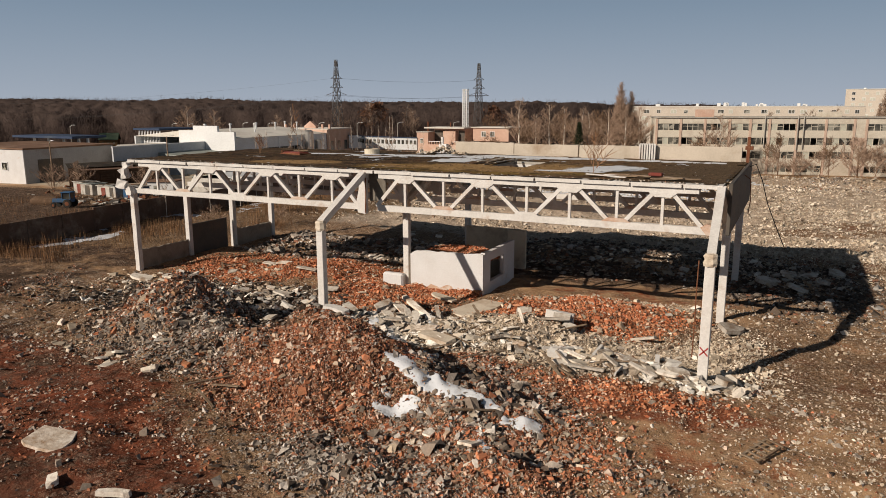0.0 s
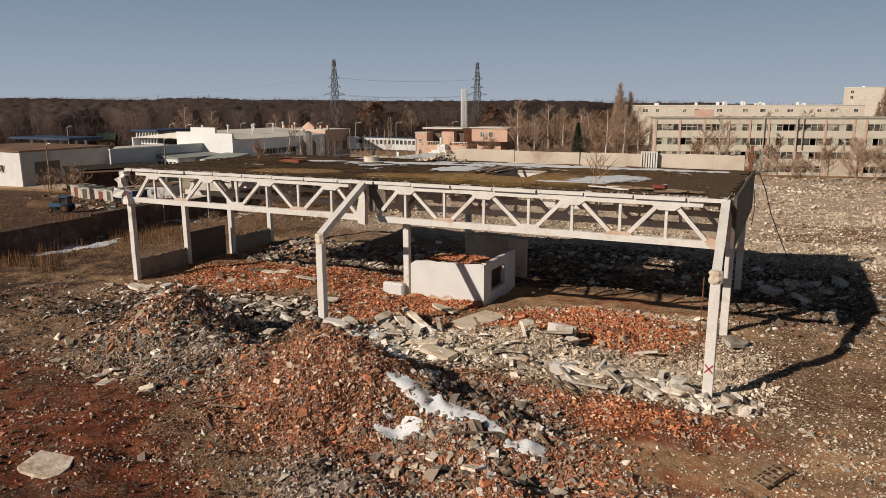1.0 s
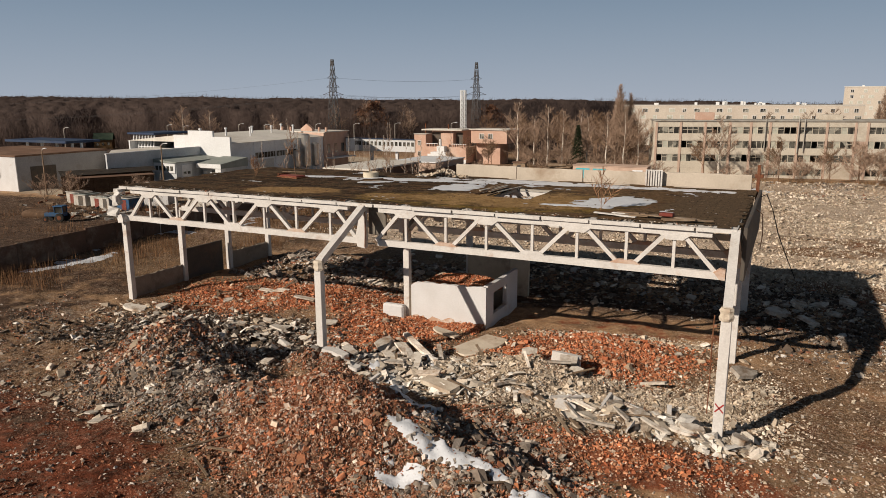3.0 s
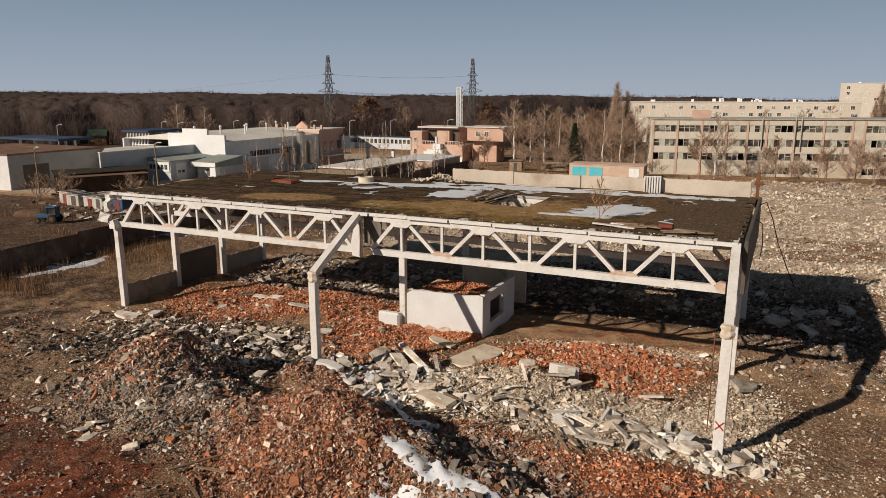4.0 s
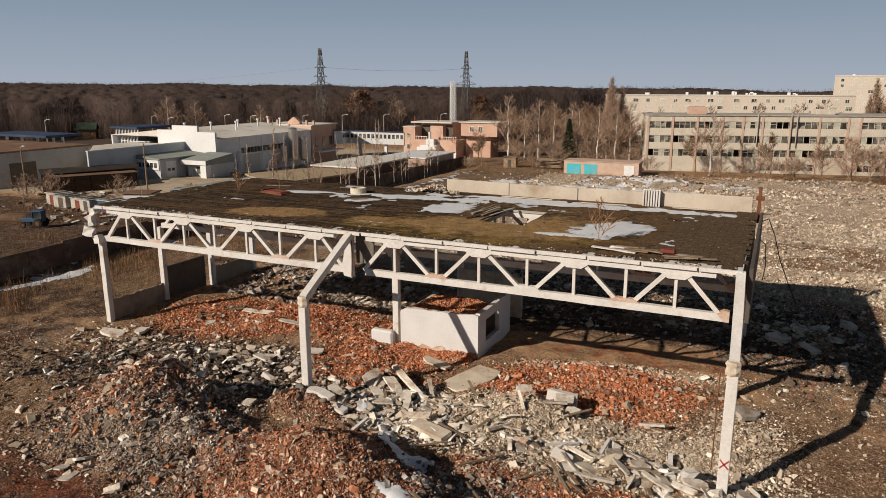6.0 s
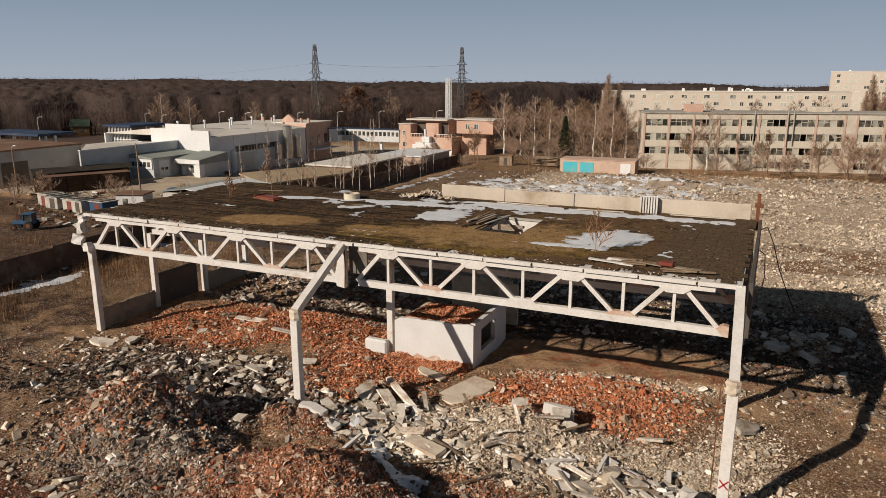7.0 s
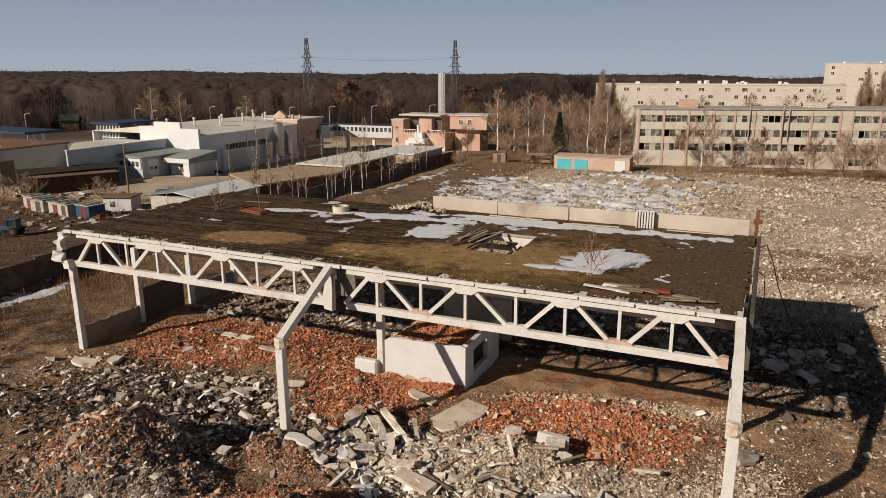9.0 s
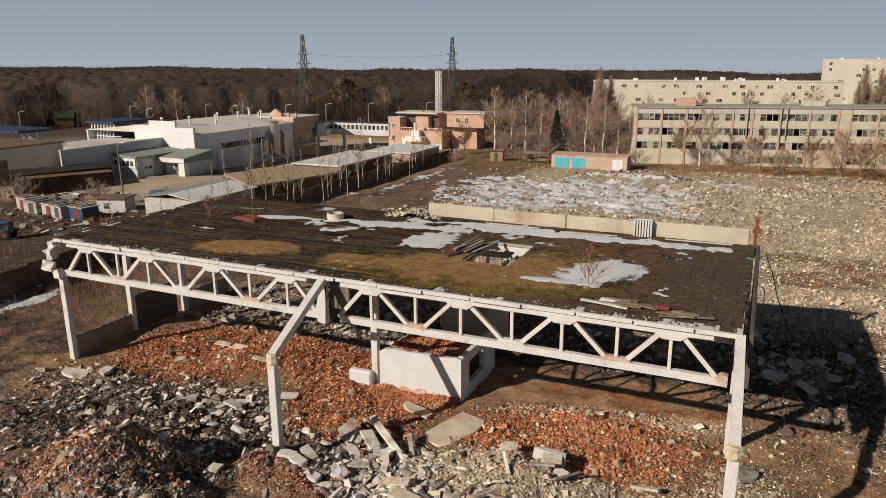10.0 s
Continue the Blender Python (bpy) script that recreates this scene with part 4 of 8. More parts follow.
def crumbs(name, x, y, size, material, label, tilt=0.6, lift=0.3, zfun=height, category="rubble"):
    """Small broken bits, wedge-shaped, sunk into what they lie on."""
    n = len(x)
    v = WEDGE[None] * (1 + RNG.uniform(-0.3, 0.3, (n, 6, 3)) * 1.6)
    v = v * size[:, None, :]
    v = np.einsum("nij,nkj->nki", turns(n, tilt), v)
    v[:, :, 0] += x[:, None]
    v[:, :, 1] += y[:, None]
    v[:, :, 2] += (zfun(x, y) + size.min(1) * lift)[:, None]
    f = WEDGE_FACES[None] + (np.arange(n) * 6)[:, None, None]
    return tagged(array_mesh(name, v.reshape(-1, 3), f.reshape(-1, 3), material), label, category, kind="stuff")


def chunks(name, x, y, size, material, label, jag=0.18, tilt=0.6, lift=0.25, zfun=height, category="rubble"):
    """Broken pieces of the given sizes (n x 3), each a rough block of its own."""
    n = len(x)
    v = CUBE[None] * (1 + RNG.uniform(-jag, jag, (n, 8, 3)) * 2)
    v[:, 4:, :2] *= RNG.uniform(0.35, 1.0, (n, 1, 2))
    v = v * size[:, None, :]
    v = np.einsum("nij,nkj->nki", turns(n, tilt), v)
    v[:, :, 0] += x[:, None]
    v[:, :, 1] += y[:, None]
    v[:, :, 2] += (zfun(x, y) + size.min(1) * lift)[:, None]
    f = QUADS[None, 1:] + (np.arange(n) * 8)[:, None, None]
    return tagged(array_mesh(name, v.reshape(-1, 3), f.reshape(-1, 4), material), label, category, kind="stuff")


def scatter(n, x0, x1, y0, y1, density):
    x, y = RNG.uniform(x0, x1, n), RNG.uniform(y0, y1, n)
    k = RNG.uniform(0, 1, n) < density(x, y)
    return x[k], y[k]


def clumpy(x, y, seed, size=3.0):
    return np.clip(0.5 + 1.3 * fractal(x, y, size, seed, 3), 0, 1)


def pile_snow(x, y):
    z = 1.3 * bump_at(x, y, -17.7, 32.4, 2.4, 0.8, -16, 4) + 1.2 * bump_at(x, y, -15.8, 29.6, 2.0, 0.9, -45, 3) + 2.3 * bump_at(x, y, -12.6, 26.8, 2.9, 0.5, -4, 4) + 1.4 * bump_at(x, y, -14.2, 25.4, 1.3, 0.55, 3, 3)
    z = z + 1.5 * bump_at(x, y, -8.8, 26.2, 1.3, 0.5, 12, 3) + 0.9 * bump_at(x, y, -9.1, 23.6, 1.7, 0.3, -44, 3) + 0.9 * bump_at(x, y, -22.0, 36.4, 1.6, 0.7, -12, 3) + bump_at(x, y, -20.0, 34.4, 1.8, 0.7, -35, 3)
    z = z + 0.9 * bump_at(x, y, -7.0, 36.9, 1.3, 0.5, 0, 3) + bump_at(x, y, -18.9, 38.4, 1.4, 0.5, -30, 3)
    return np.where(z > 0.22, z - 0.85, -3.0)


def main_heap(x, y):
    return np.clip(1.1 * bump_at(x, y, -19.6, 27.4, 6.2, 5.0, -10, 5) + bump_at(x, y, -12.5, 26.2, 6.6, 3.8, -8, 4) + 0.7 * bump_at(x, y, -9.5, 21.8, 4.5, 3.0, 0, 4) + 0.7 * bump_at(x, y, -25, 36, 3.4, 2.4, 0, 4) + 0.45 * bump_at(x, y, -12.5, 31.6, 4.5, 2.6, -20, 4), 0, 1) * (1 - 0.75 * heap_flank(x, y)) * (1 - 0.6 * step(-0.2, 0.1, pile_snow(x, y)))


def heap_flank(x, y):
    """The flank under the snow, of grey and pale broken concrete."""
    return np.clip(1.2 * bump_at(x, y, -12.2, 29.2, 5.0, 3.0, -28, 4) + 0.7 * bump_at(x, y, -11.5, 24.6, 4.2, 2.2, -12, 4), 0, 1)


def grey_heap(x, y):
    return np.clip(bump_at(x, y, -33.2, 30.4, 5.2, 4.8, 10, 5) + bump_at(x, y, -27.8, 27.8, 4.2, 3.2, 0, 5) + 0.8 * bump_at(x, y, -12.6, 20.0, 5.2, 2.4, -10, 4), 0, 1)


def brick_patches(x, y):
    z = 1.4 * bump_at(x, y, -11.7, 45.8, 6.4, 3.7, 15, 4) + 1.1 * bump_at(x, y, -42, 47.6, 6.4, 5.0, 12, 4) + bump_at(x, y, -33, 50.5, 7, 3.6, 0, 4) + 1.1 * bump_at(x, y, -27, 45.0, 4.6, 5, -20, 3) + 0.25 * bump_at(x, y, -24, 41.5, 3.5, 1.6) + 0.6 * bump_at(x, y, -6, 32.6, 4.4, 1.8, 0, 3) + 0.35 * bump_at(x, y, -7.5, 25, 3.5, 4, 0, 3) + 0.25 * bump_at(x, y, -33, 30.8, 2, 2)
    return np.clip(z, 0, 1) ** 1.2 * (0.3 + 0.7 * clumpy(x, y, 51, 2.2)) * (1 - 0.8 * bump_at(x, y, -35.5, 43.2, 5, 2.2, 0, 4))


def crushed(x, y):
    return np.clip(1.2 * bump_at(x, y, -14.6, 40.0, 5.4, 3.0, 8, 4) + 0.9 * bump_at(x, y, -7.0, 39.2, 6.5, 3.4, 0, 4) + 0.5 * bump_at(x, y, -9.5, 49.8, 7, 1.3, 12, 4) + 0.6 * bump_at(x, y, -2.2, 42.5, 2.2, 4.0, 0, 4) + 0.7 * bump_at(x, y, -12.5, 35.6, 5.0, 2.4, 0, 4), 0, 1)


def flaky(x, y):
    z = 0.9 * bump_at(x, y, -5.5, 36.6, 5.6, 1.5, -6, 4) + 0.7 * bump_at(x, y, -21, 38.2, 4, 3.2, -20, 4) + 0.35 * bump_at(x, y, -37, 39.5, 12, 4.2, 0, 4) + 0.35 * bump_at(x, y, -15, 66, 17, 7, 0, 4)
    z = z + 0.8 * bump_at(x, y, -35, 42.6, 4.6, 1.7, 8, 4) + 0.4 * bump_at(x, y, -41, 47, 5, 1, 12, 4) + 0.5 * bump_at(x, y, -33, 57.5, 7, 3, 0, 4) + 0.5 * bump_at(x, y, 1, 62, 5, 4, 0, 4) + 0.25 * bump_at(x, y, -33, 29, 7, 6, 0, 4) + 0.2 * bump_at(x, y, -13, 25, 8, 4, -8, 4) + 0.3 * bump_at(x, y, -9, 48.6, 7, 2, 12, 4) + 0.3 * bump_at(x, y, -47, 40, 5, 3, 0, 4)
    return np.clip(z, 0, 1) * (0.35 + 0.65 * clumpy(x, y, 63, 2.0))


def strewn(x, y):
    z = 0.55 * bump_at(x, y, -33, 57.5, 8, 4, 0, 4) + 0.3 * bump_at(x, y, -37, 39, 13, 5, 0, 4) + 0.35 * bump_at(x, y, -46, 31, 10, 9, 0, 4) + 0.5 * bump_at(x, y, -14, 66, 20, 8, 0, 4) + 0.5 * bump_at(x, y, -22, 38, 5, 4, 0, 4) + 0.5 * bump_at(x, y, -4, 39, 6, 6, 0, 4) + 0.3 * bump_at(x, y, -17, 17, 9, 3.5, 0, 4) + 0.5 * bump_at(x, y, 2, 60, 7, 8, 0, 4)
    return np.clip(z + 0.012, 0, 1) * (0.15 + 0.85 * clumpy(x, y, 61))


def dark_ground(x, y):
    z = bump_at(x, y, -36, 38.6, 13, 4.8, 0, 4) + 0.3 * bump_at(x, y, -46, 33, 7, 3, 0, 4) + 0.7 * bump_at(x, y, -23, 40, 4, 3, 0, 4) - 0.6 * bump_at(x, y, -49, 39, 5, 3.5, 0, 4)
    return np.clip(z, 0, 1) * (0.35 + 0.65 * clumpy(x, y, 67, 2.2)) * (1 - 0.7 * brick_patches(x, y))


def pieces(name, n, area, density, mid, spread, most, flat, material, label, jag=0.2, tilt=0.6, lift=0.3, category="rubble"):
    x, y = scatter(n, *area, density)
    k = RNG.lognormal(math.log(mid), spread, len(x)).clip(mid * 0.45, most)
    s = np.stack([k, k * RNG.uniform(0.45, 0.95, len(x)), k * RNG.uniform(flat * 0.6, flat * 1.4, len(x))], 1)
    if mid <= 0.14:
        return crumbs(name, x, y, s * 1.15, material, label, tilt, lift, category=category)
    return chunks(name, x, y, s, material, label, jag, tilt, lift, category=category)


def trodden(x, y):
    """Bare earth before the heaps, sown with crumbs in clumps."""
    z = bump_at(x, y, -34, 18, 18, 9, 0, 4) + 0.75 * bump_at(x, y, -2, 24, 11, 11, 0, 4) + 0.7 * bump_at(x, y, -50, 32, 12, 9, 0, 4)
    return np.clip(z, 0, 1) * (0.12 + 0.88 * clumpy(x, y, 73, 2.4) ** 1.4)


def eastern(x, y):
    return (0.12 + 0.88 * clumpy(x, y, 71, 4)) * step(-4, 1, x)


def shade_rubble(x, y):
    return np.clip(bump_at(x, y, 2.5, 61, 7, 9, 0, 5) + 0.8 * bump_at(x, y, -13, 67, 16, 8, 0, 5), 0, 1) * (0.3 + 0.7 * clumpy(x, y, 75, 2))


def make_rubble():
    pieces("mixed_rubble", 74000, (-30, -2, 17, 40), main_heap, 0.105, 0.42, 0.4, 0.5, RUBBLE_MIX, "heap of broken brick, plaster and concrete", lift=0.1)
    pieces("mixed_rubble", 120000, (-30, -2, 17, 40), main_heap, 0.07, 0.3, 0.14, 0.6, RUBBLE_MIX, "small bits of brick and mortar over the heap", 0.25, 0.9, 0.5)
    pieces("concrete_rubble", 44000, (-42, -8, 16, 37), grey_heap, 0.12, 0.5, 0.5, 0.5, RUBBLE_GREY, "heap of broken grey and brown concrete", lift=0.1)
    pieces("concrete_rubble", 80000, (-42, -8, 16, 37), grey_heap, 0.08, 0.3, 0.16, 0.6, RUBBLE_GREY, "small bits of concrete over the heap", 0.25, 0.9, 0.5)
    pieces("mixed_rubble", 40000, (-42, -28, 25, 38), lambda x, y: np.clip(1.1 * bump_at(x, y, -35.2, 31.8, 3.6, 3.4, 20, 4), 0, 1), 0.1, 0.4, 0.3, 0.55, RUBBLE_MIX, "brick and plaster bits over the grey heap", lift=0.5)
    pieces("concrete_rubble", 15000, (-20, -4, 20, 36), lambda x, y: heap_flank(x, y) * (1 - 0.5 * step(-0.2, 0.1, pile_snow(x, y))), 0.15, 0.5, 0.7, 0.45, RUBBLE_GREY, "grey and pale broken concrete on the flank of the heap", lift=0.2)
    pieces("mixed_rubble", 22000, (-20, -4, 20, 36), heap_flank, 0.08, 0.4, 0.2, 0.5, RUBBLE_MIX, "small brick and concrete bits on the flank of the heap")
    pieces("brick_rubble", 120000, (-50, 0, 20, 58), brick_patches, 0.14, 0.3, 0.28, 0.5, RUBBLE_BRICK, "spread heaps of broken orange-red bricks")
    pieces("brick_rubble", 170000, (-50, 0, 20, 58), brick_patches, 0.09, 0.25, 0.16, 0.6, RUBBLE_BRICK, "small bits of red brick", 0.25, 0.9, 0.5)
    pieces("concrete_rubble", 26000, (-50, 0, 38, 58), lambda x, y: 0.5 * brick_patches(x, y) * clumpy(x, y, 53, 1.8), 0.13, 0.5, 0.5, 0.4, RUBBLE_PALE, "pale plaster and concrete bits among the bricks", lift=0.6)
    pieces("crushed_concrete", 15000, (-22, 2, 34, 54), crushed, 0.12, 0.55, 0.5, 0.45, RUBBLE_PALE, "crushed pale concrete in a low heap", 0.25)
    pieces("crushed_concrete", 84000, (-22, 2, 34, 54), crushed, 0.08, 0.4, 0.2, 0.55, RUBBLE_PALE, "fine crumbs of pale concrete in a low heap", 0.25)
    pieces("concrete_flakes", 40000, (-52, 8, 18, 74), flaky, 0.24, 0.5, 0.8, 0.2, RUBBLE_PALE, "flat broken plates of pale concrete and board", 0.16, 0.3, 0.8)
    pieces("plaster_flakes", 5200, (-28, 1, 33, 43), lambda x, y: np.clip(bump_at(x, y, -20.6, 37.6, 5, 2.8, -15, 4) + 0.7 * bump_at(x, y, -4.6, 36.4, 4.5, 1.6, -6, 4) + 0.4 * bump_at(x, y, -12, 38, 5, 1.4, 0, 4), 0, 1), 0.28, 0.5, 0.9, 0.2, RUBBLE_WHITE, "white flakes of plaster and board beside the column", 0.25, 0.4, 0.9)
    pieces("plaster_flakes", 1300, (-52, -24, 30, 46), lambda x, y: dark_ground(x, y) + 0.5 * bump_at(x, y, -35, 42.6, 4.6, 1.7, 8, 4), 0.26, 0.5, 0.8, 0.22, RUBBLE_WHITE, "pale plaster flakes over dark rubble", 0.25, 0.4, 0.9)
    pieces("concrete_rubble", 34000, (-53, -20, 31, 46), dark_ground, 0.14, 0.6, 0.75, 0.28, RUBBLE_DARK, "dark damp broken concrete before the hall")
    pieces("concrete_rubble", 50000, (-53, -20, 31, 46), dark_ground, 0.08, 0.4, 0.18, 0.4, RUBBLE_DARK, "dark damp crumbs before the hall")
    pieces("brick_crumbs", 44000, (-56, 6, 11, 40), trodden, 0.066, 0.45, 0.26, 0.5, RUBBLE_MIX, "brick and mortar crumbs trodden into the damp earth")
    pieces("concrete_crumbs", 40000, (-56, 6, 11, 40), lambda x, y: np.clip(trodden(x, y) * (0.3 + 2.2 * clumpy(x, y, 77, 3.5) ** 3), 0, 1), 0.09, 0.5, 0.4, 0.5, RUBBLE_GREY, "pale concrete crumbs strewn over the damp earth")
    pieces("concrete_crumbs", 32000, (-14, 16, 10, 40), lambda x, y: np.clip(bump_at(x, y, 0, 25, 13, 13, 0, 4), 0, 1) * (0.15 + 0.85 * clumpy(x, y, 79, 2.6) ** 1.3), 0.055, 0.5, 0.26, 0.5, RUBBLE_PALE, "pale mortar crumbs strewn over the brown earth", lift=0.4)
    # rubble in the hall's shadow, its shade deepened by the dark colour
    pieces("concrete_rubble", 20000, (-26, 12, 45, 74), shade_rubble, 0.2, 0.5, 0.8, 0.35, RUBBLE_DARK, "broken brick and concrete coloured dark for the shade of the hall", 0.2, 0.4)
    pieces("concrete_crumbs", 44000, (-26, 12, 45, 74), shade_rubble, 0.1, 0.4, 0.3, 0.5, RUBBLE_DARK, "small concrete bits coloured dark for the shade of the hall", 0.2, 0.4)
    pieces("concrete_rubble", 8000, (-50, -22, 53, 65), lambda x, y: 0.25 + 0.6 * clumpy(x, y, 89, 3), 0.22, 0.55, 0.9, 0.3, RUBBLE_GREY, "broken concrete and boards at the back of the hall", 0.2, 0.4, 0.5)
    pieces("concrete_rubble", 26000, (-62, 12, 12, 75), strewn, 0.12, 0.5, 0.55, 0.5, RUBBLE_GREY, "broken concrete strewn over dark earth")
    pieces("gravel", 30000, (-6, 36, 24, 78), eastern, 0.075, 0.45, 0.34, 0.5, RUBBLE_PALE, "loose pale gravel and crushed concrete on earth", category="gravel")
    pieces("concrete_crumbs", 90000, (-8, 48, 64, 122), lambda x, y: (0.2 + 0.8 * clumpy(x, y, 85, 5)) * step(-6, 2, x) * (1 - 0.85 * bare_bands(x, y)), 0.1, 0.5, 0.5, 0.6, RUBBLE_PALE, "fine pale crumbs over the field beside the hall", lift=0.6)
    pieces("concrete_crumbs", 120000, (-56, 52, 72, 176), lambda x, y: (0.15 + 0.85 * clumpy(x, y, 81, 8) ** 1.3) * (0.25 + 0.75 * step(150, 90, y)), 0.1, 0.5, 0.5, 0.5, RUBBLE_PALE, "wide field of pale crushed concrete", lift=0.6)
    pieces("concrete_rubble", 20000, (-56, 52, 72, 176), lambda x, y: 0.1 + 0.9 * clumpy(x, y, 81, 8) ** 1.5, 0.2, 0.5, 0.9, 0.35, RUBBLE_PALE, "wide field of pale demolition rubble")
    pieces("concrete_rubble", 26000, (-16, 60, 112, 172), lambda x, y: 0.15 + 0.85 * clumpy(x, y, 86, 7), 0.19, 0.45, 0.7, 0.5, RUBBLE_PALE, "pale rubble over the far side of the field", 0.25, 0.6, 0.6)
    pieces("concrete_rubble", 15000, (-62, 14, 104, 166), lambda x, y: np.clip(bump_at(x, y, -30, 136, 26, 26, 0, 4), 0, 1) * (0.2 + 0.8 * clumpy(x, y, 87, 5)), 0.22, 0.5, 0.8, 0.4, RUBBLE_PALE, "pale rubble showing through the snow in the field", 0.2, 0.5, 0.7)
    pieces("mixed_rubble", 14000, (-40, 38, 152, 182), lambda x, y: clumpy(x, y, 83, 6) ** 2, 0.24, 0.5, 0.9, 0.4, RUBBLE_GREY, "mounds of brick rubble before the office block")


make_rubble()


def heap_of_pieces(name, label, piece, n, area, density, mid, flat, material, seed):
    """A heap whose larger pieces are objects of their own, on a few shared shapes."""
    rnd = np.random.default_rng(seed)
    heap = thing(name, label, "rubble heap", pose(0, 0, 0))
    shapes = []
    for i in range(14):
        v = CUBE * (1 + rnd.uniform(-0.2, 0.2, (8, 3)) * 1.6)
        v[4:, :2] *= rnd.uniform(0.45, 1.0, (1, 2))
        me = bpy.data.meshes.new(piece)
        me.from_pydata((v * np.array([1.0, rnd.uniform(0.5, 0.9), rnd.uniform(flat * 0.6, flat * 1.4)])).tolist(), [], QUADS.tolist())
        me.materials.append(material)
        shapes.append(me)
    made = 0
    while made < n:
        x, y = rnd.uniform(area[0], area[1]), rnd.uniform(area[2], area[3])
        if rnd.uniform() > float(density(np.array([x]), np.array([y]))[0]):
            continue
        k = float(np.clip(rnd.lognormal(math.log(mid), 0.4), mid * 0.6, mid * 2.2))
        ob = new(piece, shapes[made % 14])
        ob.parent = heap
        ob.matrix_world = pose(x, y, ground_z(x, y) + 0.3 * k * flat + 0.03, rnd.normal(0, 16), rnd.normal(0, 16), rnd.uniform(0, 360)) @ Matrix.Scale(k, 4)
        made += 1
    return heap


heap_of_pieces("rubble_heap", "tall heap of broken brick and concrete with snow on its flank", "rubble_piece", 260, (-27, -6, 21, 33), main_heap, 0.2, 0.45, RUBBLE_OWN, 41)
heap_of_pieces("concrete_heap", "tall heap of grey and brown broken concrete", "rubble_piece", 240, (-39, -24, 23, 35), grey_heap, 0.22, 0.45, RUBBLE_OWN, 42)
heap_of_pieces("brick_heap", "low heap of orange-red broken bricks under the hall", "brick", 280, (-18, -5, 43, 50), brick_patches, 0.2, 0.45, BRICK_OWN, 43)
heap_of_pieces("brick_heap", "wide heap of orange-red broken bricks under the hall", "brick", 280, (-46, -26, 44, 54), brick_patches, 0.21, 0.45, BRICK_OWN, 44)
heap_of_pieces("plate_heap", "band of broken pale concrete plates beside the column", "plate", 260, (-25, 0, 33, 42), flaky, 0.55, 0.16, PALE_OWN, 45)


def cabin_fill():
    n = 2600
    x, y = RNG.uniform(-25.9, -20.4, n), RNG.uniform(48.4, 53.2, n)
    s = np.stack([RNG.uniform(0.12, 0.27, n), RNG.uniform(0.1, 0.14, n), RNG.uniform(0.07, 0.12, n)], 1)
    chunks("brick_rubble", x, y, s, RUBBLE_BRICK, "broken bricks heaped inside the cabin", 0.18, 0.6, 0.2, lambda a, c: 2.25 + 0.35 * fractal(a, c, 1.6, 5, 3) - 0.5 * step(-21.5, -20.0, a))
    gx, gy = np.meshgrid(np.arange(-25.94, -20.4, 0.2), np.arange(48.37, 53.3, 0.2))
    z = 2.2 + 0.35 * fractal(gx, gy, 1.6, 5, 3) - 0.5 * step(-21.5, -20.0, gx)
    k = gx.shape[1]
    i = (np.arange(gx.shape[0] - 1)[:, None] * k + np.arange(k - 1)[None, :]).ravel()
    tagged(array_mesh("brick_dust", np.stack([gx.ravel(), gy.ravel(), z.ravel()], 1), np.stack([i, i + 1, i + k + 1, i + k], 1), RUBBLE_BRICK), "brick dust under the bricks inside the cabin", "rubble", kind="stuff")


cabin_fill()


def cabin_foot():
    """Brick bits piled along the foot of the cabin's front wall."""
    n = 2600
    x, y = RNG.uniform(-26.6, -20.2, n), 47.95 - np.abs(RNG.normal(0, 0.5, n))
    k = RNG.uniform(0.06, 0.16, n)
    crumbs("brick_rubble", x, y, np.stack([k * 1.5, k, k * 0.7], 1), RUBBLE_BRICK, "brick bits along the foot of the cabin", 0.7, 0.4, lambda a, c: height(a, c) + 0.35 * np.exp(-((c - 48) / 0.45) ** 2) * (0.5 + fractal(a, c, 1.1, 6, 2)))


cabin_foot()


# ---- snow ----
def snow_sheet(name, x0, x1, y0, y1, cell, mask, base, depth, label, grain=0.55, material=None, category="snow", ragged=1.2, thin_at=0.1):
    xs, ys = np.arange(x0, x1, cell), np.arange(y0, y1, cell)
    gx, gy = np.meshgrid(xs, ys)
    k = mask(gx, gy) + ragged * fractal(gx, gy, 2.4, 91, 4) + grain * fractal(gx, gy, 0.55, 97, 3)
    z = base(gx, gy) + np.clip(k, -0.25, 0.14) * depth
    n, m = len(xs), len(ys)
    keep = (k > -0.22)
    cell_keep = (keep[:-1, :-1] & keep[1:, :-1] & keep[:-1, 1:] & keep[1:, 1:]).ravel()
    i = (np.arange(m - 1)[:, None] * n + np.arange(n - 1)[None, :]).ravel()[cell_keep]
    used, inv = np.unique(np.stack([i, i + 1, i + n + 1, i + n], 1), return_inverse=True)
    v = np.stack([gx.ravel(), gy.ravel(), z.ravel()], 1)[used]
    ob = tagged(array_mesh(name, v, inv.reshape(-1, 4), material or SNOW, True), label, category, kind="stuff")
    ob.data.attributes.new("thin", "FLOAT", "POINT").data.foreach_set("value", np.clip(thin_at - k.ravel()[used], 0, 1).astype(np.float32))


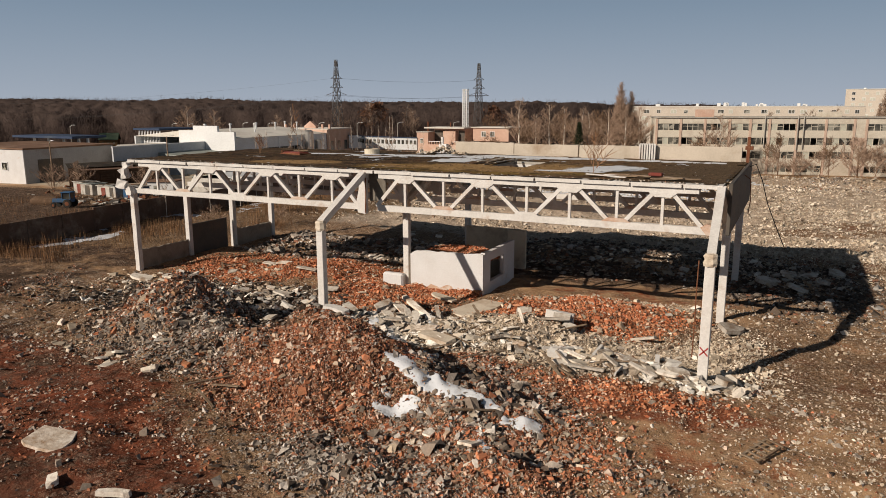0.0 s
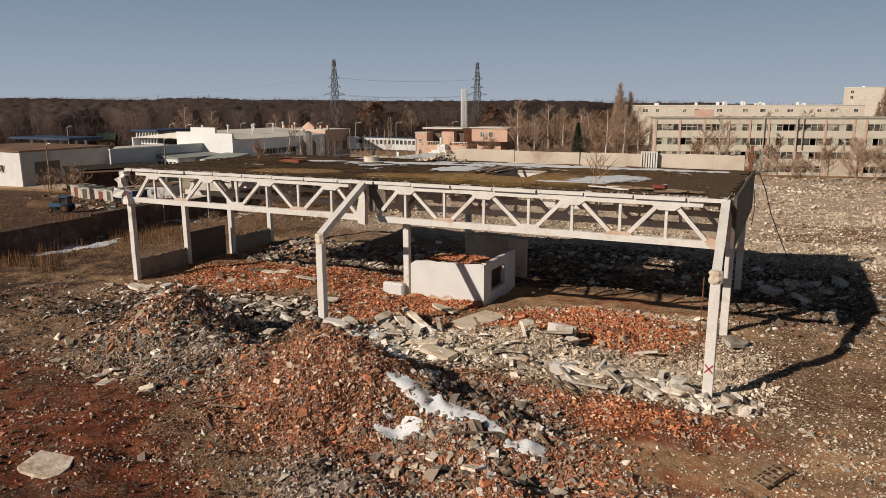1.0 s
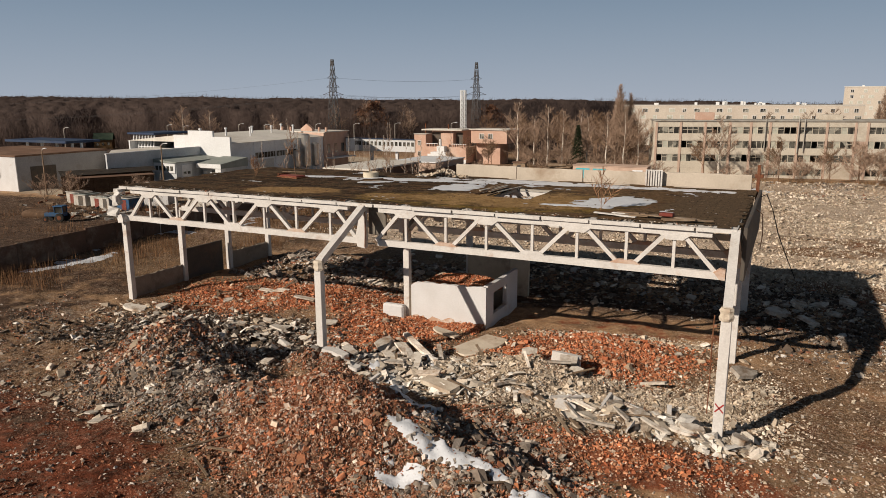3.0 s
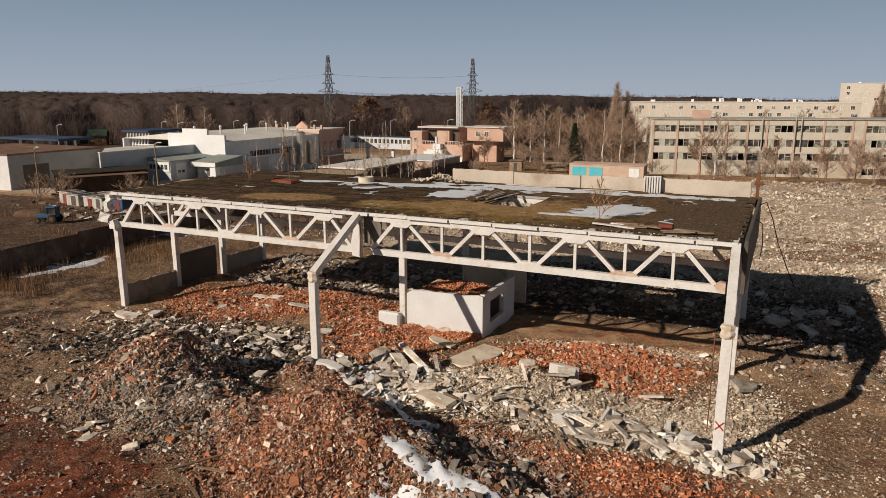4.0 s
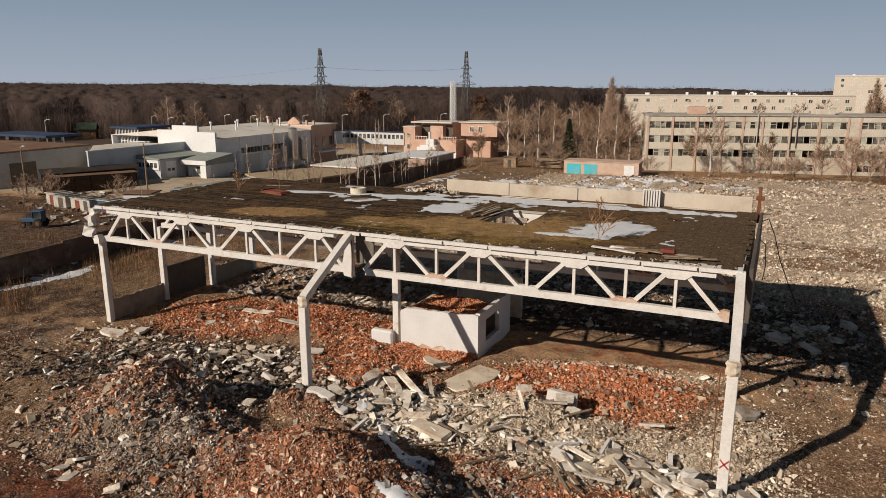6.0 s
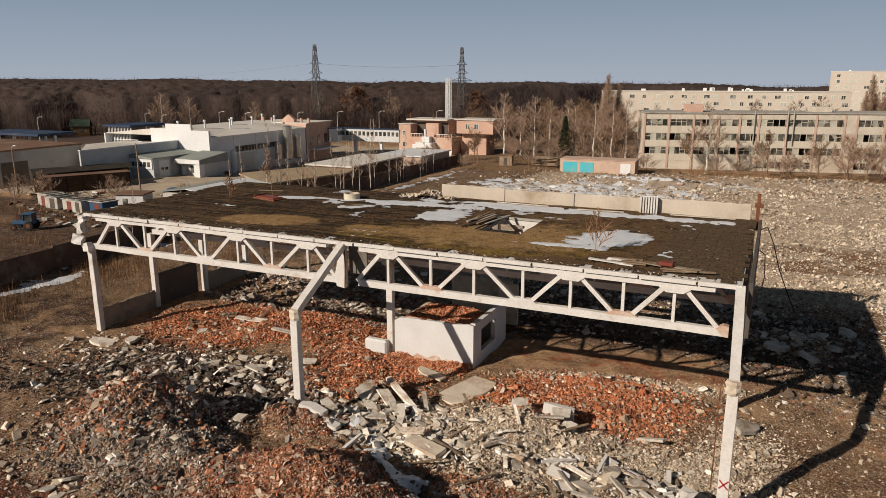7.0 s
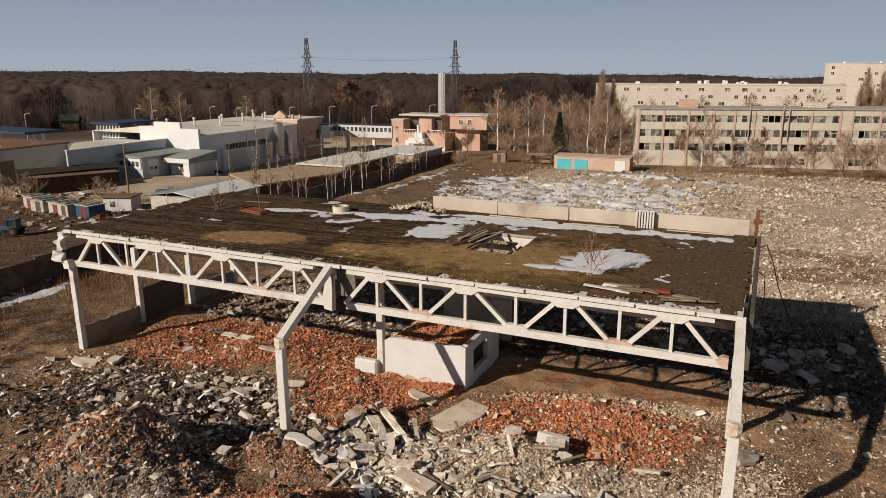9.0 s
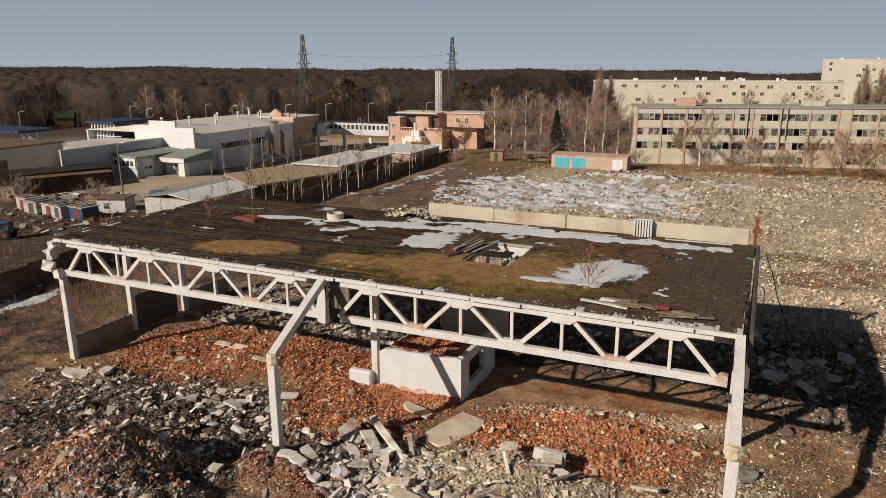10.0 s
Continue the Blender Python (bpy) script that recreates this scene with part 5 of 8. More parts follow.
def roof_snow(x, y):
    z = bump_at(x, y, -29.5, 56.6, 5.5, 1.0, 4, 4) + bump_at(x, y, -17, 58.6, 13, 1.2, 0, 4) + bump_at(x, y, -24.4, 53.0, 2.2, 3.4, -12, 4) + bump_at(x, y, -11.0, 50.4, 2.4, 3.4, -15, 4) + 1.4 * bump_at(x, y, -39.6, 55.2, 2.7, 0.8, 14, 3) + 0.7 * bump_at(x, y, -42.8, 49.5, 1.8, 0.4, -5, 3) + 0.75 * bump_at(x, y, -14.3, 47.0, 1.6, 0.5, 0, 3) + 0.8 * bump_at(x, y, -33.0, 53.4, 1.6, 0.7, 30, 3)
    return z - 0.55 - 3 * bump_at(x, y, -18.6, 51.9, 1.9, 3.3, 0, 8)


def field_snow(x, y):
    z = 1.1 * bump_at(x, y, -44, 134, 15, 17, 0, 4) + 1.1 * bump_at(x, y, -24, 136, 12, 20, 20, 4)
    z = z + 0.5 * bump_at(x, y, -20, 158, 18, 7, 0, 4)
    z = np.where(z < 0.15, -3.0, z)
    return z - 0.4 + 0.8 * fractal(x, y, 9, 95, 3) + 1.3 * fractal(x, y, 2.2, 96, 2)


def left_snow(x, y):
    return bump_at(x, y, -65.5, 48.5, 1.2, 6, -8, 4) + 0.8 * bump_at(x, y, -67.8, 141.4, 14.6, 0.9, 91, 4) + 0.9 * bump_at(x, y, -74.8, 127.3, 1.6, 4.5, 0, 4) - 0.5


snow_sheet("snow_patch", -25, -4, 21, 41, 0.08, pile_snow, lambda x, y: height(x, y) + 0.035, 0.5, "melting snow strip on a rubble heap", 1.9, ragged=1.0, thin_at=0.35)
snow_sheet("snow_patch", -50, -4, 43, 60.7, 0.1, roof_snow, lambda x, y: CHORD_TOP + 0.46 + 0 * x, 0.14, "wet thin snow melting on the flat roof", 0.35, ragged=0.75, thin_at=0.42)
snow_sheet("snow_patch", -62, 12, 100, 168, 0.3, field_snow, height, 0.4, "patchy snow over a field of rubble", thin_at=-0.3)
snow_sheet("snow_patch", -74, -64, 38, 162, 0.3, left_snow, height, 0.35, "dirty snow bank along the fence")


# ---- beyond the hall ----
def place(x, y, turn=0.0, sink=0.0):
    return pose(x, y, ground_z(x, y) - sink, 0, 0, turn)


def solid(name, parent, material, x0, x1, y0, y1, z0, z1, bev=0.0, label=""):
    b = fresh()
    box(b, x0, x1, y0, y1, z0, z1)
    if bev:
        bevelled(b, bev)
    return part(name, b, material, parent, label)


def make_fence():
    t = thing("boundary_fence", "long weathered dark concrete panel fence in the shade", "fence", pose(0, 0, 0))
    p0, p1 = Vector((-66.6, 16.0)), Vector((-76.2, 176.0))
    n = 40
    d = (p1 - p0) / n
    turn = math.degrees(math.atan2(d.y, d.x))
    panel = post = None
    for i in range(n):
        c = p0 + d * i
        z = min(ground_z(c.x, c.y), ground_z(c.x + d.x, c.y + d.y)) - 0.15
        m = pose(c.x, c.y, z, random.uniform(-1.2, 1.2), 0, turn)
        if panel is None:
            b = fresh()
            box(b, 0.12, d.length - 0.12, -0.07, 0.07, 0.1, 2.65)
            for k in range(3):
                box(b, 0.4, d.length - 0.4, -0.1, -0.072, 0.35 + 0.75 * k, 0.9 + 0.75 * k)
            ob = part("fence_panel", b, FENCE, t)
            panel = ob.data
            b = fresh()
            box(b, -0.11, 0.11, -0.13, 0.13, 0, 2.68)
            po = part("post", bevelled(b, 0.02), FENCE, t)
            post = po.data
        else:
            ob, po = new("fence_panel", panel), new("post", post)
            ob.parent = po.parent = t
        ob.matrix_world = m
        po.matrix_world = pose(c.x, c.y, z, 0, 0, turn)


make_fence()


def window_strip(parent, x0, x1, y, z0, z1, panes, frame_mat, rnd, proud=0.06):
    """A window in a wall that faces -y: a frame with each pane of its own."""
    b = fresh()
    box(b, x0, x1, y - proud, y + 0.1, z0, z0 + 0.1)
    box(b, x0, x1, y - proud, y + 0.1, z1 - 0.1, z1)
    w = (x1 - x0) / panes
    for i in range(panes + 1):
        x = x0 + w * i
        box(b, max(x0, x - 0.05), min(x1, x + 0.05), y - proud, y + 0.1, z0 + 0.101, z1 - 0.101)
    win = part("window", b, frame_mat, parent)
    for i in range(panes):
        if rnd.random() < 0.12:
            continue
        pb = fresh()
        split = rnd.random() < 0.5
        zt = z1 - 0.1
        box(pb, x0 + w * i + 0.05, x0 + w * (i + 1) - 0.05, y + 0.02, y + 0.05, z0 + 0.1, zt)
        part("pane", pb, GLASS if rnd.random() < 0.8 else PALE_PANE, win)
        if split:
            fb = fresh()
            box(fb, x0 + w * i + 0.06, x0 + w * (i + 1) - 0.06, y - 0.03, y + 0.015, (z0 + zt) / 2 + 0.2, (z0 + zt) / 2 + 0.28)
            part("window_bar", fb, frame_mat, win)


PALE_PANE = surface("boarded_pane", (0.5, 0.5, 0.42), (0.42, 0.42, 0.36), (0.3, 0.27, 0.22), 0.6, 4, 0.6, bump=0.05)


def make_office():
    rnd = random.Random(4)
    turn = 16.5
    t = thing("office_building", "abandoned beige four-storey office block with broken windows and pink pilasters", "building", pose(-32.4, 191.0, -3.6, 0, 0, turn))
    length, deep, top = 84.0, 14.0, 14.45
    floors = ((0.9, 2.7), (4.3, 6.2), (7.75, 9.65), (11.35, 13.15))
    z = -1.0
    for k, (lo, hi) in enumerate(floors):
        solid("spandrel", t, OFFICE_WALL, 0, length, 0, 0.35, z, lo)
        z = hi
    solid("spandrel", t, OFFICE_WALL, 0, length, 0, 0.35, z, top)
    solid("cornice", t, CONCRETE_OLD, -0.2, length, -0.3, deep, top, top + 0.3, 0.05)
    solid("end_wall", t, OFFICE_WALL, 0, 0.35, 0.352, deep, -1, top - 0.002)
    solid("back_wall", t, OFFICE_WALL, 0.352, length, deep - 0.35, deep, -1, top - 0.002)
    # added near-black wall, stands for the dark rooms behind the panes
    solid("dark_backing", t, DARK_SHEET, 0.4, length, 4.5, 4.7, -1, top - 0.01)
    for lo, hi in floors[1:]:
        solid("floor_slab", t, CONCRETE_OLD, 0.4, length, 0.36, 4.4, lo - 1.2, lo - 0.95)
    bays = [0.0, 6.0, 12.0, 18.0, 23.0, 27.6, 34.2, 40.9, 47.5, 50.3, 56.6, 62.8, 69, 75, 81, 84]
    for a, c in zip(bays, bays[1:]):
        wide = c - a < 4
        for j, (lo, hi) in enumerate(floors):
            if wide:
                solid("wall_panel", t, OFFICE_PINK if j % 2 == 0 else OFFICE_WALL, a + 0.3, c - 0.3, 0.03, 0.3, lo + 0.002, hi - 0.002)
            elif j == 0 and rnd.random() < 0.5:
                solid("wall_panel", t, OFFICE_WALL, a + 0.3, c - 0.3, 0.05, 0.3, lo + 0.002, hi - 0.002)
            else:
                window_strip(t, a + 0.4, c - 0.4, 0.12, lo + 0.003, hi - 0.003, 4 if c - a > 5 else 3, OFFICE_WALL, rnd)
        solid("pilaster", t, OFFICE_PINK, a - 0.3, a + 0.3, -0.12, -0.003, -1, top - 0.2, 0.03)
    for x, foot in ((26.4, 7.2), (34.2, 6.6), (35.6, 6.9)):
        b = fresh()
        tube(b, [(x, -0.3, foot), (x, -0.3, 15.2)], [0.14, 0.14], 8)
        part("downpipe", b, CONCRETE_OLD, t)
    solid("roof_hut", t, ORANGE_BRICK, 10.5, 14.6, 3, 7, top + 0.3, top + 2.2, 0.04)
    solid("roof_hut", t, OFFICE_WALL, 41.5, 46.0, 5, 9, top + 0.3, top + 1.6, 0.04)


make_office()


def make_apartments(m, length, storeys, label, seed):
    rnd = random.Random(seed)
    t = thing("apartment_building", label, "building", m)
    h = storeys * 2.9 + 1.2
    solid("wall", t, APARTMENT, 0, length, 0, 13, -1, h)
    solid("roof", t, ROOF_METAL, -0.2, length + 0.2, -0.2, 13.2, h, h + 0.35)
    for k in range(storeys):
        x = 3.0
        while x < length - 3:
            w = rnd.choice((1.4, 1.4, 2.2))
            b = fresh()
            z = 1.4 + 2.9 * k
            box(b, x - 0.12, x + w + 0.12, -0.05, -0.01, z - 0.1, z + 1.5)
            win = part("window", b, WHITE_METAL, t)
            b = fresh()
            box(b, x, x + w / 2 - 0.05, -0.08, -0.052, z, z + 1.4)
            box(b, x + w / 2 + 0.05, x + w, -0.08, -0.052, z, z + 1.4)
            part("pane", b, GLASS if rnd.random() < 0.5 else PALE_PANE, win)
            x += w + rnd.choice((2.2, 3.4, 4.6))
    for i in range(int(length / 7)):
        x = rnd.uniform(2, length - 2)
        solid("roof_vent", t, WHITE_METAL, x, x + rnd.uniform(0.8, 2.0), 3, 4.2, h + 0.35, h + rnd.uniform(0.9, 1.9), 0.05)


make_apartments(pose(-74.5, 329.5, -5.0, 0, 0, 3.5), 99.0, 6, "long cream brick apartment block behind the office", 5)
make_apartments(pose(21.5, 436.0, -5.0, 0, 0, -6.0), 62.0, 9, "tall cream brick apartment tower block far off", 6)


def make_garages():
    t = thing("garage_row", "low pink brick garage row with cyan and white doors", "garage", place(-49.3, 174.0, 2.0, 0.2))
    solid("wall", t, OFFICE_PINK, 0, 18, 0, 6, -0.5, 3.2)
    solid("roof", t, OFFICE_PINK, -0.15, 18.15, -0.15, 6.15, 3.2, 3.35, 0.03)
    for x, w, m, lab in ((0.8, 3.4, CYAN, "cyan painted metal door"), (5.0, 3.2, CYAN, "cyan painted metal door"), (14.6, 2.4, WHITE_METAL, "white painted metal door")):
        d = solid("door", t, m, x, x + w, -0.08, -0.005, 0.1, 2.6, 0.02, lab)
        solid("door_post", d, m, x + w / 2 - 0.04, x + w / 2 + 0.04, -0.12, -0.082, 0.1, 2.6)


make_garages()


def make_factory():
    t = thing("factory_hall", "large factory hall with bright white front and brightened white side cladding", "factory", pose(0, 0, 0))
    base = -4.2
    # side and rear walls, then the white stepped front
    solid("side_wall", t, PALE_METAL, -119.0, -118.4, 128.9, 165.2, base, 6.6)
    solid("rear_wall", t, PALE_METAL, -152, -119.002, 164.8, 165.2, base, 6.6)
    solid("side_wall", t, PALE_METAL, -152.4, -152.0, 128.9, 165.2, base, 6.6)
    b = fresh()
    for x0, x1, top in ((-136.0, -131.2, 8.35), (-131.198, -123.4, 9.45), (-123.398, -118.2, 8.1)):
        box(b, x0, x1, 128.3, 128.88, base, top)
    part("front_wall", b, WHITE_METAL, t, "bright white stepped front wall")
    b = fresh()
    v = [b.verts.new(p) for p in ((-152.8, 128.9, 6.6), (-118.0, 128.9, 6.65), (-118.0, 165.3, 6.65), (-152.8, 165.3, 6.6), (-135, 128.9, 8.3), (-135, 165.3, 8.3))]
    for f in ((0, 4, 5, 3), (4, 1, 2, 5), (0, 1, 4), (2, 3, 5), (3, 2, 1, 0)):
        b.faces.new([v[i] for i in f])
    part("roof", b, ROOF_METAL, t)
    for i in range(14):
        solid("window", t, GLASS, -118.38, -118.34, 137 + i * 1.15, 138 + i * 1.15, 2.6, 3.9)
    for y0 in (136.5, 144.5, 153.5):
        solid("wall_rib", t, PALE_METAL, -118.4, -118.25, y0, y0 + 0.3, base, 6.5)
    solid("gate", t, ROOF_METAL, -118.38, -118.3, 137.5, 143.8, base + 0.3, 2.2, 0.02)
    # brick end with a small gable over the roof
    solid("brick_end", t, ORANGE_BRICK, -136, -118.2, 165.32, 177.3, base, 7.6)
    solid("brick_roof", t, ROOF_METAL, -136.4, -117.8, 165.31, 177.7, 7.6, 7.85)
    b = fresh()
    gusset(b, [(-127.6, 7.86), (-123.6, 7.86), (-123.6, 8.5), (-125.5, 9.9), (-127.6, 8.5)], 0.6)
    for q in b.verts:
        q.co.y += 168.0
    part("gable", b, ORANGE_BRICK, t)
    for x in (-134.0, -131.0, -121.0, -118.6):
        solid("parapet_post", t, ORANGE_BRICK, x, x + 0.5, 166.6, 167.1, 7.852, 9.0)
    for y0 in (167, 170.4, 173.8):
        solid("window", t, GLASS, -118.18, -118.12, y0, y0 + 1.3, 1.8, 4.4)
    solid("awning", t, PALE_METAL, -118.1, -115.4, 166, 177.3, 0.4, 0.7)
    for i in range(7):
        x, y = -134 + random.uniform(-3, 8), 133 + i * 6.0
        b = fresh()
        tube(b, [(x, y, 7.2), (x, y, 9.4)], [0.22, 0.22], 8)
        tube(b, [(x, y, 9.41), (x, y, 9.8)], [0.4, 0.3], 8)
        part("roof_vent", b, WHITE_METAL, t)
    # annexes before the white wall
    hall = thing("annex_hall", "pale hall, walls greyed for shade, with parapet and low roof before the factory front", "annex", pose(0, 0, 0))
    solid("side_wall", hall, SHADED_SHEET, -127.9, -127.5, 102.2, 128.2, base + 0.5, 5.6)
    solid("coping", hall, WHITE_METAL, -128.0, -127.4, 102.1, 128.2, 5.602, 5.8, 0.03)
    b = fresh()
    plan = ((-127.902, 102.4), (-127.902, 128.2), (-144.6, 128.2), (-144.6, 117.2))
    lo, hi = [b.verts.new((*q, base)) for q in plan], [b.verts.new((*q, 5.1)) for q in plan]
    b.faces.new(hi)
    for i in range(4):
        b.faces.new((lo[i], lo[(i + 1) % 4], hi[(i + 1) % 4], hi[i]))
    bmesh.ops.recalc_face_normals(b, faces=b.faces[:])
    part("body", b, ROOF_METAL, hall)
    a = thing("annex", "low annex, walls greyed for shade, with shed roof, windows and garage door", "annex", pose(0, 0, 0))
    solid("wall", a, SHADED_SHEET, -127.498, -121.0, 114.3, 128.2, base + 0.5, 3.1)
    b = fresh()
    v = [b.verts.new(q) for q in ((-127.49, 113.9, 3.11), (-120.6, 113.9, 3.11), (-120.6, 128.25, 3.11), (-127.49, 128.25, 3.11), (-127.49, 113.9, 3.9), (-120.6, 113.9, 3.3), (-120.6, 128.25, 3.3), (-127.49, 128.25, 3.9))]
    for f in ((3, 2, 1, 0), (4, 5, 6, 7), (0, 1, 5, 4), (1, 2, 6, 5), (2, 3, 7, 6), (3, 0, 4, 7)):
        b.faces.new([v[i] for i in f])
    part("roof", b, ROOF_GREEN, a)
    solid("window_frieze", a, WHITE_METAL, -133.0, -121.2, 114.1, 114.29, 0.9, 3.0, 0.0, "white band of small windows")
    solid("frieze_wall", a, PALE_METAL, -133.0, -127.502, 114.3, 116.0, base + 0.5, 3.0)
    for i in range(10):
        solid("window", a, GLASS, -132.6 + 1.12 * i, -131.85 + 1.12 * i, 114.03, 114.09, 1.4, 2.4)
    g = solid("garage_door", a, WHITE_METAL, -120.98, -120.9, 115.8, 118.7, -1.6, 2.6, 0.02)
    solid("window", g, GLASS, -120.89, -120.86, 116.2, 117.0, 0.5, 1.1)
    solid("window", g, GLASS, -120.89, -120.86, 117.4, 118.2, 0.5, 1.1)
    p = thing("porch", "small porch with pale fascia and sloping grey roof", "annex", pose(0, 0, 0))
    solid("wall", p, SHADED_SHEET, -120.2, -113.4, 121.2, 128.2, base + 0.8, 1.7)
    solid("corner_pier", p, WHITE_METAL, -115.0, -113.4, 119.7, 121.198, base + 0.8, 1.7)
    b = fresh()
    v = [b.verts.new(q) for q in ((-120.4, 119.5, 1.72), (-113.1, 119.5, 1.72), (-113.1, 128.25, 1.72), (-120.4, 128.25, 1.72), (-120.4, 119.5, 2.7), (-113.1, 119.5, 2.7), (-113.1, 128.25, 3.7), (-120.4, 128.25, 3.7))]
    for f in ((3, 2, 1, 0), (4, 5, 6, 7), (0, 1, 5, 4), (1, 2, 6, 5), (2, 3, 7, 6), (3, 0, 4, 7)):
        b.faces.new([v[i] for i in f])
    part("roof", b, ROOF_GREEN, p)
    solid("fascia", p, WHITE_METAL, -120.4, -113.1, 119.42, 119.497, 1.74, 2.68)
    solid("window", p, GLASS, -117.4, -116.2, 121.12, 121.19, -0.4, 1.1)
    solid("door", p, WHITE_METAL, -119.8, -118.8, 121.12, 121.19, -1.6, 0.9)


make_factory()


def make_tank(x, y, r, h, legs, material, label):
    t = thing("storage_tank", label, "tank", place(x, y), "tanks beside the factory")
    b = fresh()
    lift = 1.4 if legs else 0.0
    zs = [lift, lift + 0.35, lift + h - 0.4, lift + h]
    rs = [r * (0.35 if legs else 1), r, r, r * 0.45]
    tube(b, [(0, 0, z) for z in zs], rs, 16)
    part("shell", b, material, t, smooth=False)
    for k in range(3 if legs else 0):
        a = k * 2.094
        b = fresh()
        tube(b, [(r * 0.8 * math.cos(a), r * 0.8 * math.sin(a), -0.2), (r * 0.8 * math.cos(a), r * 0.8 * math.sin(a), lift + 0.5)], [0.1, 0.1], 6)
        part("leg", b, PALE_METAL, t)
    for z in (lift + h * 0.33, lift + h * 0.66):
        b = fresh()
        tube(b, [(0, 0, z), (0, 0, z + 0.1)], [r + 0.04, r + 0.04], 16)
        part("hoop", b, material, t)


make_tank(-116.6, 131.2, 0.65, 2.8, False, WHITE_METAL, "short white cylindrical tank standing in the yard")
make_tank(-116.6, 134.0, 0.65, 5.3, False, WHITE_METAL, "tall white cylindrical tank standing in the yard")
make_tank(-116.6, 150.8, 0.85, 4.6, True, STEEL, "steel silo on legs beside the factory wall")
make_tank(-116.5, 154.8, 1.2, 8.8, True, STEEL, "tall steel silo on legs beside the factory wall")
make_tank(-116.6, 159.0, 1.0, 6.4, True, STEEL, "steel silo on legs beside the factory wall")



def make_gallery():
    t = thing("gallery_bridge", "white covered gallery bridge with a row of windows", "bridge", pose(0, 0, 0))
    for name, p, q in (("ramp", (-116.5, 176.0, 1.9), (-125.3, 192.0, 0.9)), ("gallery", (-125.3, 192.0, 0.9), (-106.2, 197.0, 0.5))):
        p, q = Vector(p), Vector(q)
        d = (q - p).normalized()
        s = Vector((d.y, -d.x, 0)).normalized() * 1.3
        b = fresh()
        lo = [p + s, q + s, q - s, p - s]
        v = [b.verts.new(c) for c in lo] + [b.verts.new(c + Vector((0, 0, 3.7))) for c in lo]
        for f in ((3, 2, 1, 0), (4, 5, 6, 7), (0, 1, 5, 4), (1, 2, 6, 5), (2, 3, 7, 6), (3, 0, 4, 7)):
            b.faces.new([v[i] for i in f])
        body = part(name, b, WHITE_METAL, t)
        b = fresh()
        beam(b, p + Vector((0, 0, 3.8)), q + Vector((0, 0, 3.8)), 3.0, 0.18)
        part("roof", b, BLUE_ROOF, body)
        n = max(2, int((q - p).length / 1.3))
        for i in range(n):
            a, c = p.lerp(q, (i + 0.18) / n), p.lerp(q, (i + 0.82) / n)
            b = fresh()
            o = s * 1.02
            w = [b.verts.new(e) for e in (a + o + Vector((0, 0, 1.75)), c + o + Vector((0, 0, 1.75)), c + o + Vector((0, 0, 3.0)), a + o + Vector((0, 0, 3.0)))]
            w2 = [b.verts.new(e.co - s * 0.05) for e in w]
            b.faces.new(w)
            b.faces.new(w2[::-1])
            for k in range(4):
                b.faces.new((w[k], w2[k], w2[(k + 1) % 4], w[(k + 1) % 4]))
            part("window", b, GLASS, body)
    for x, y in ((-120, 193.4), (-112.0, 195.5)):
        solid("pier", t, WHITE_METAL, x - 0.4, x + 0.4, y - 0.4, y + 0.4, ground_z(x, y) - 0.3, 1.1)


make_gallery()


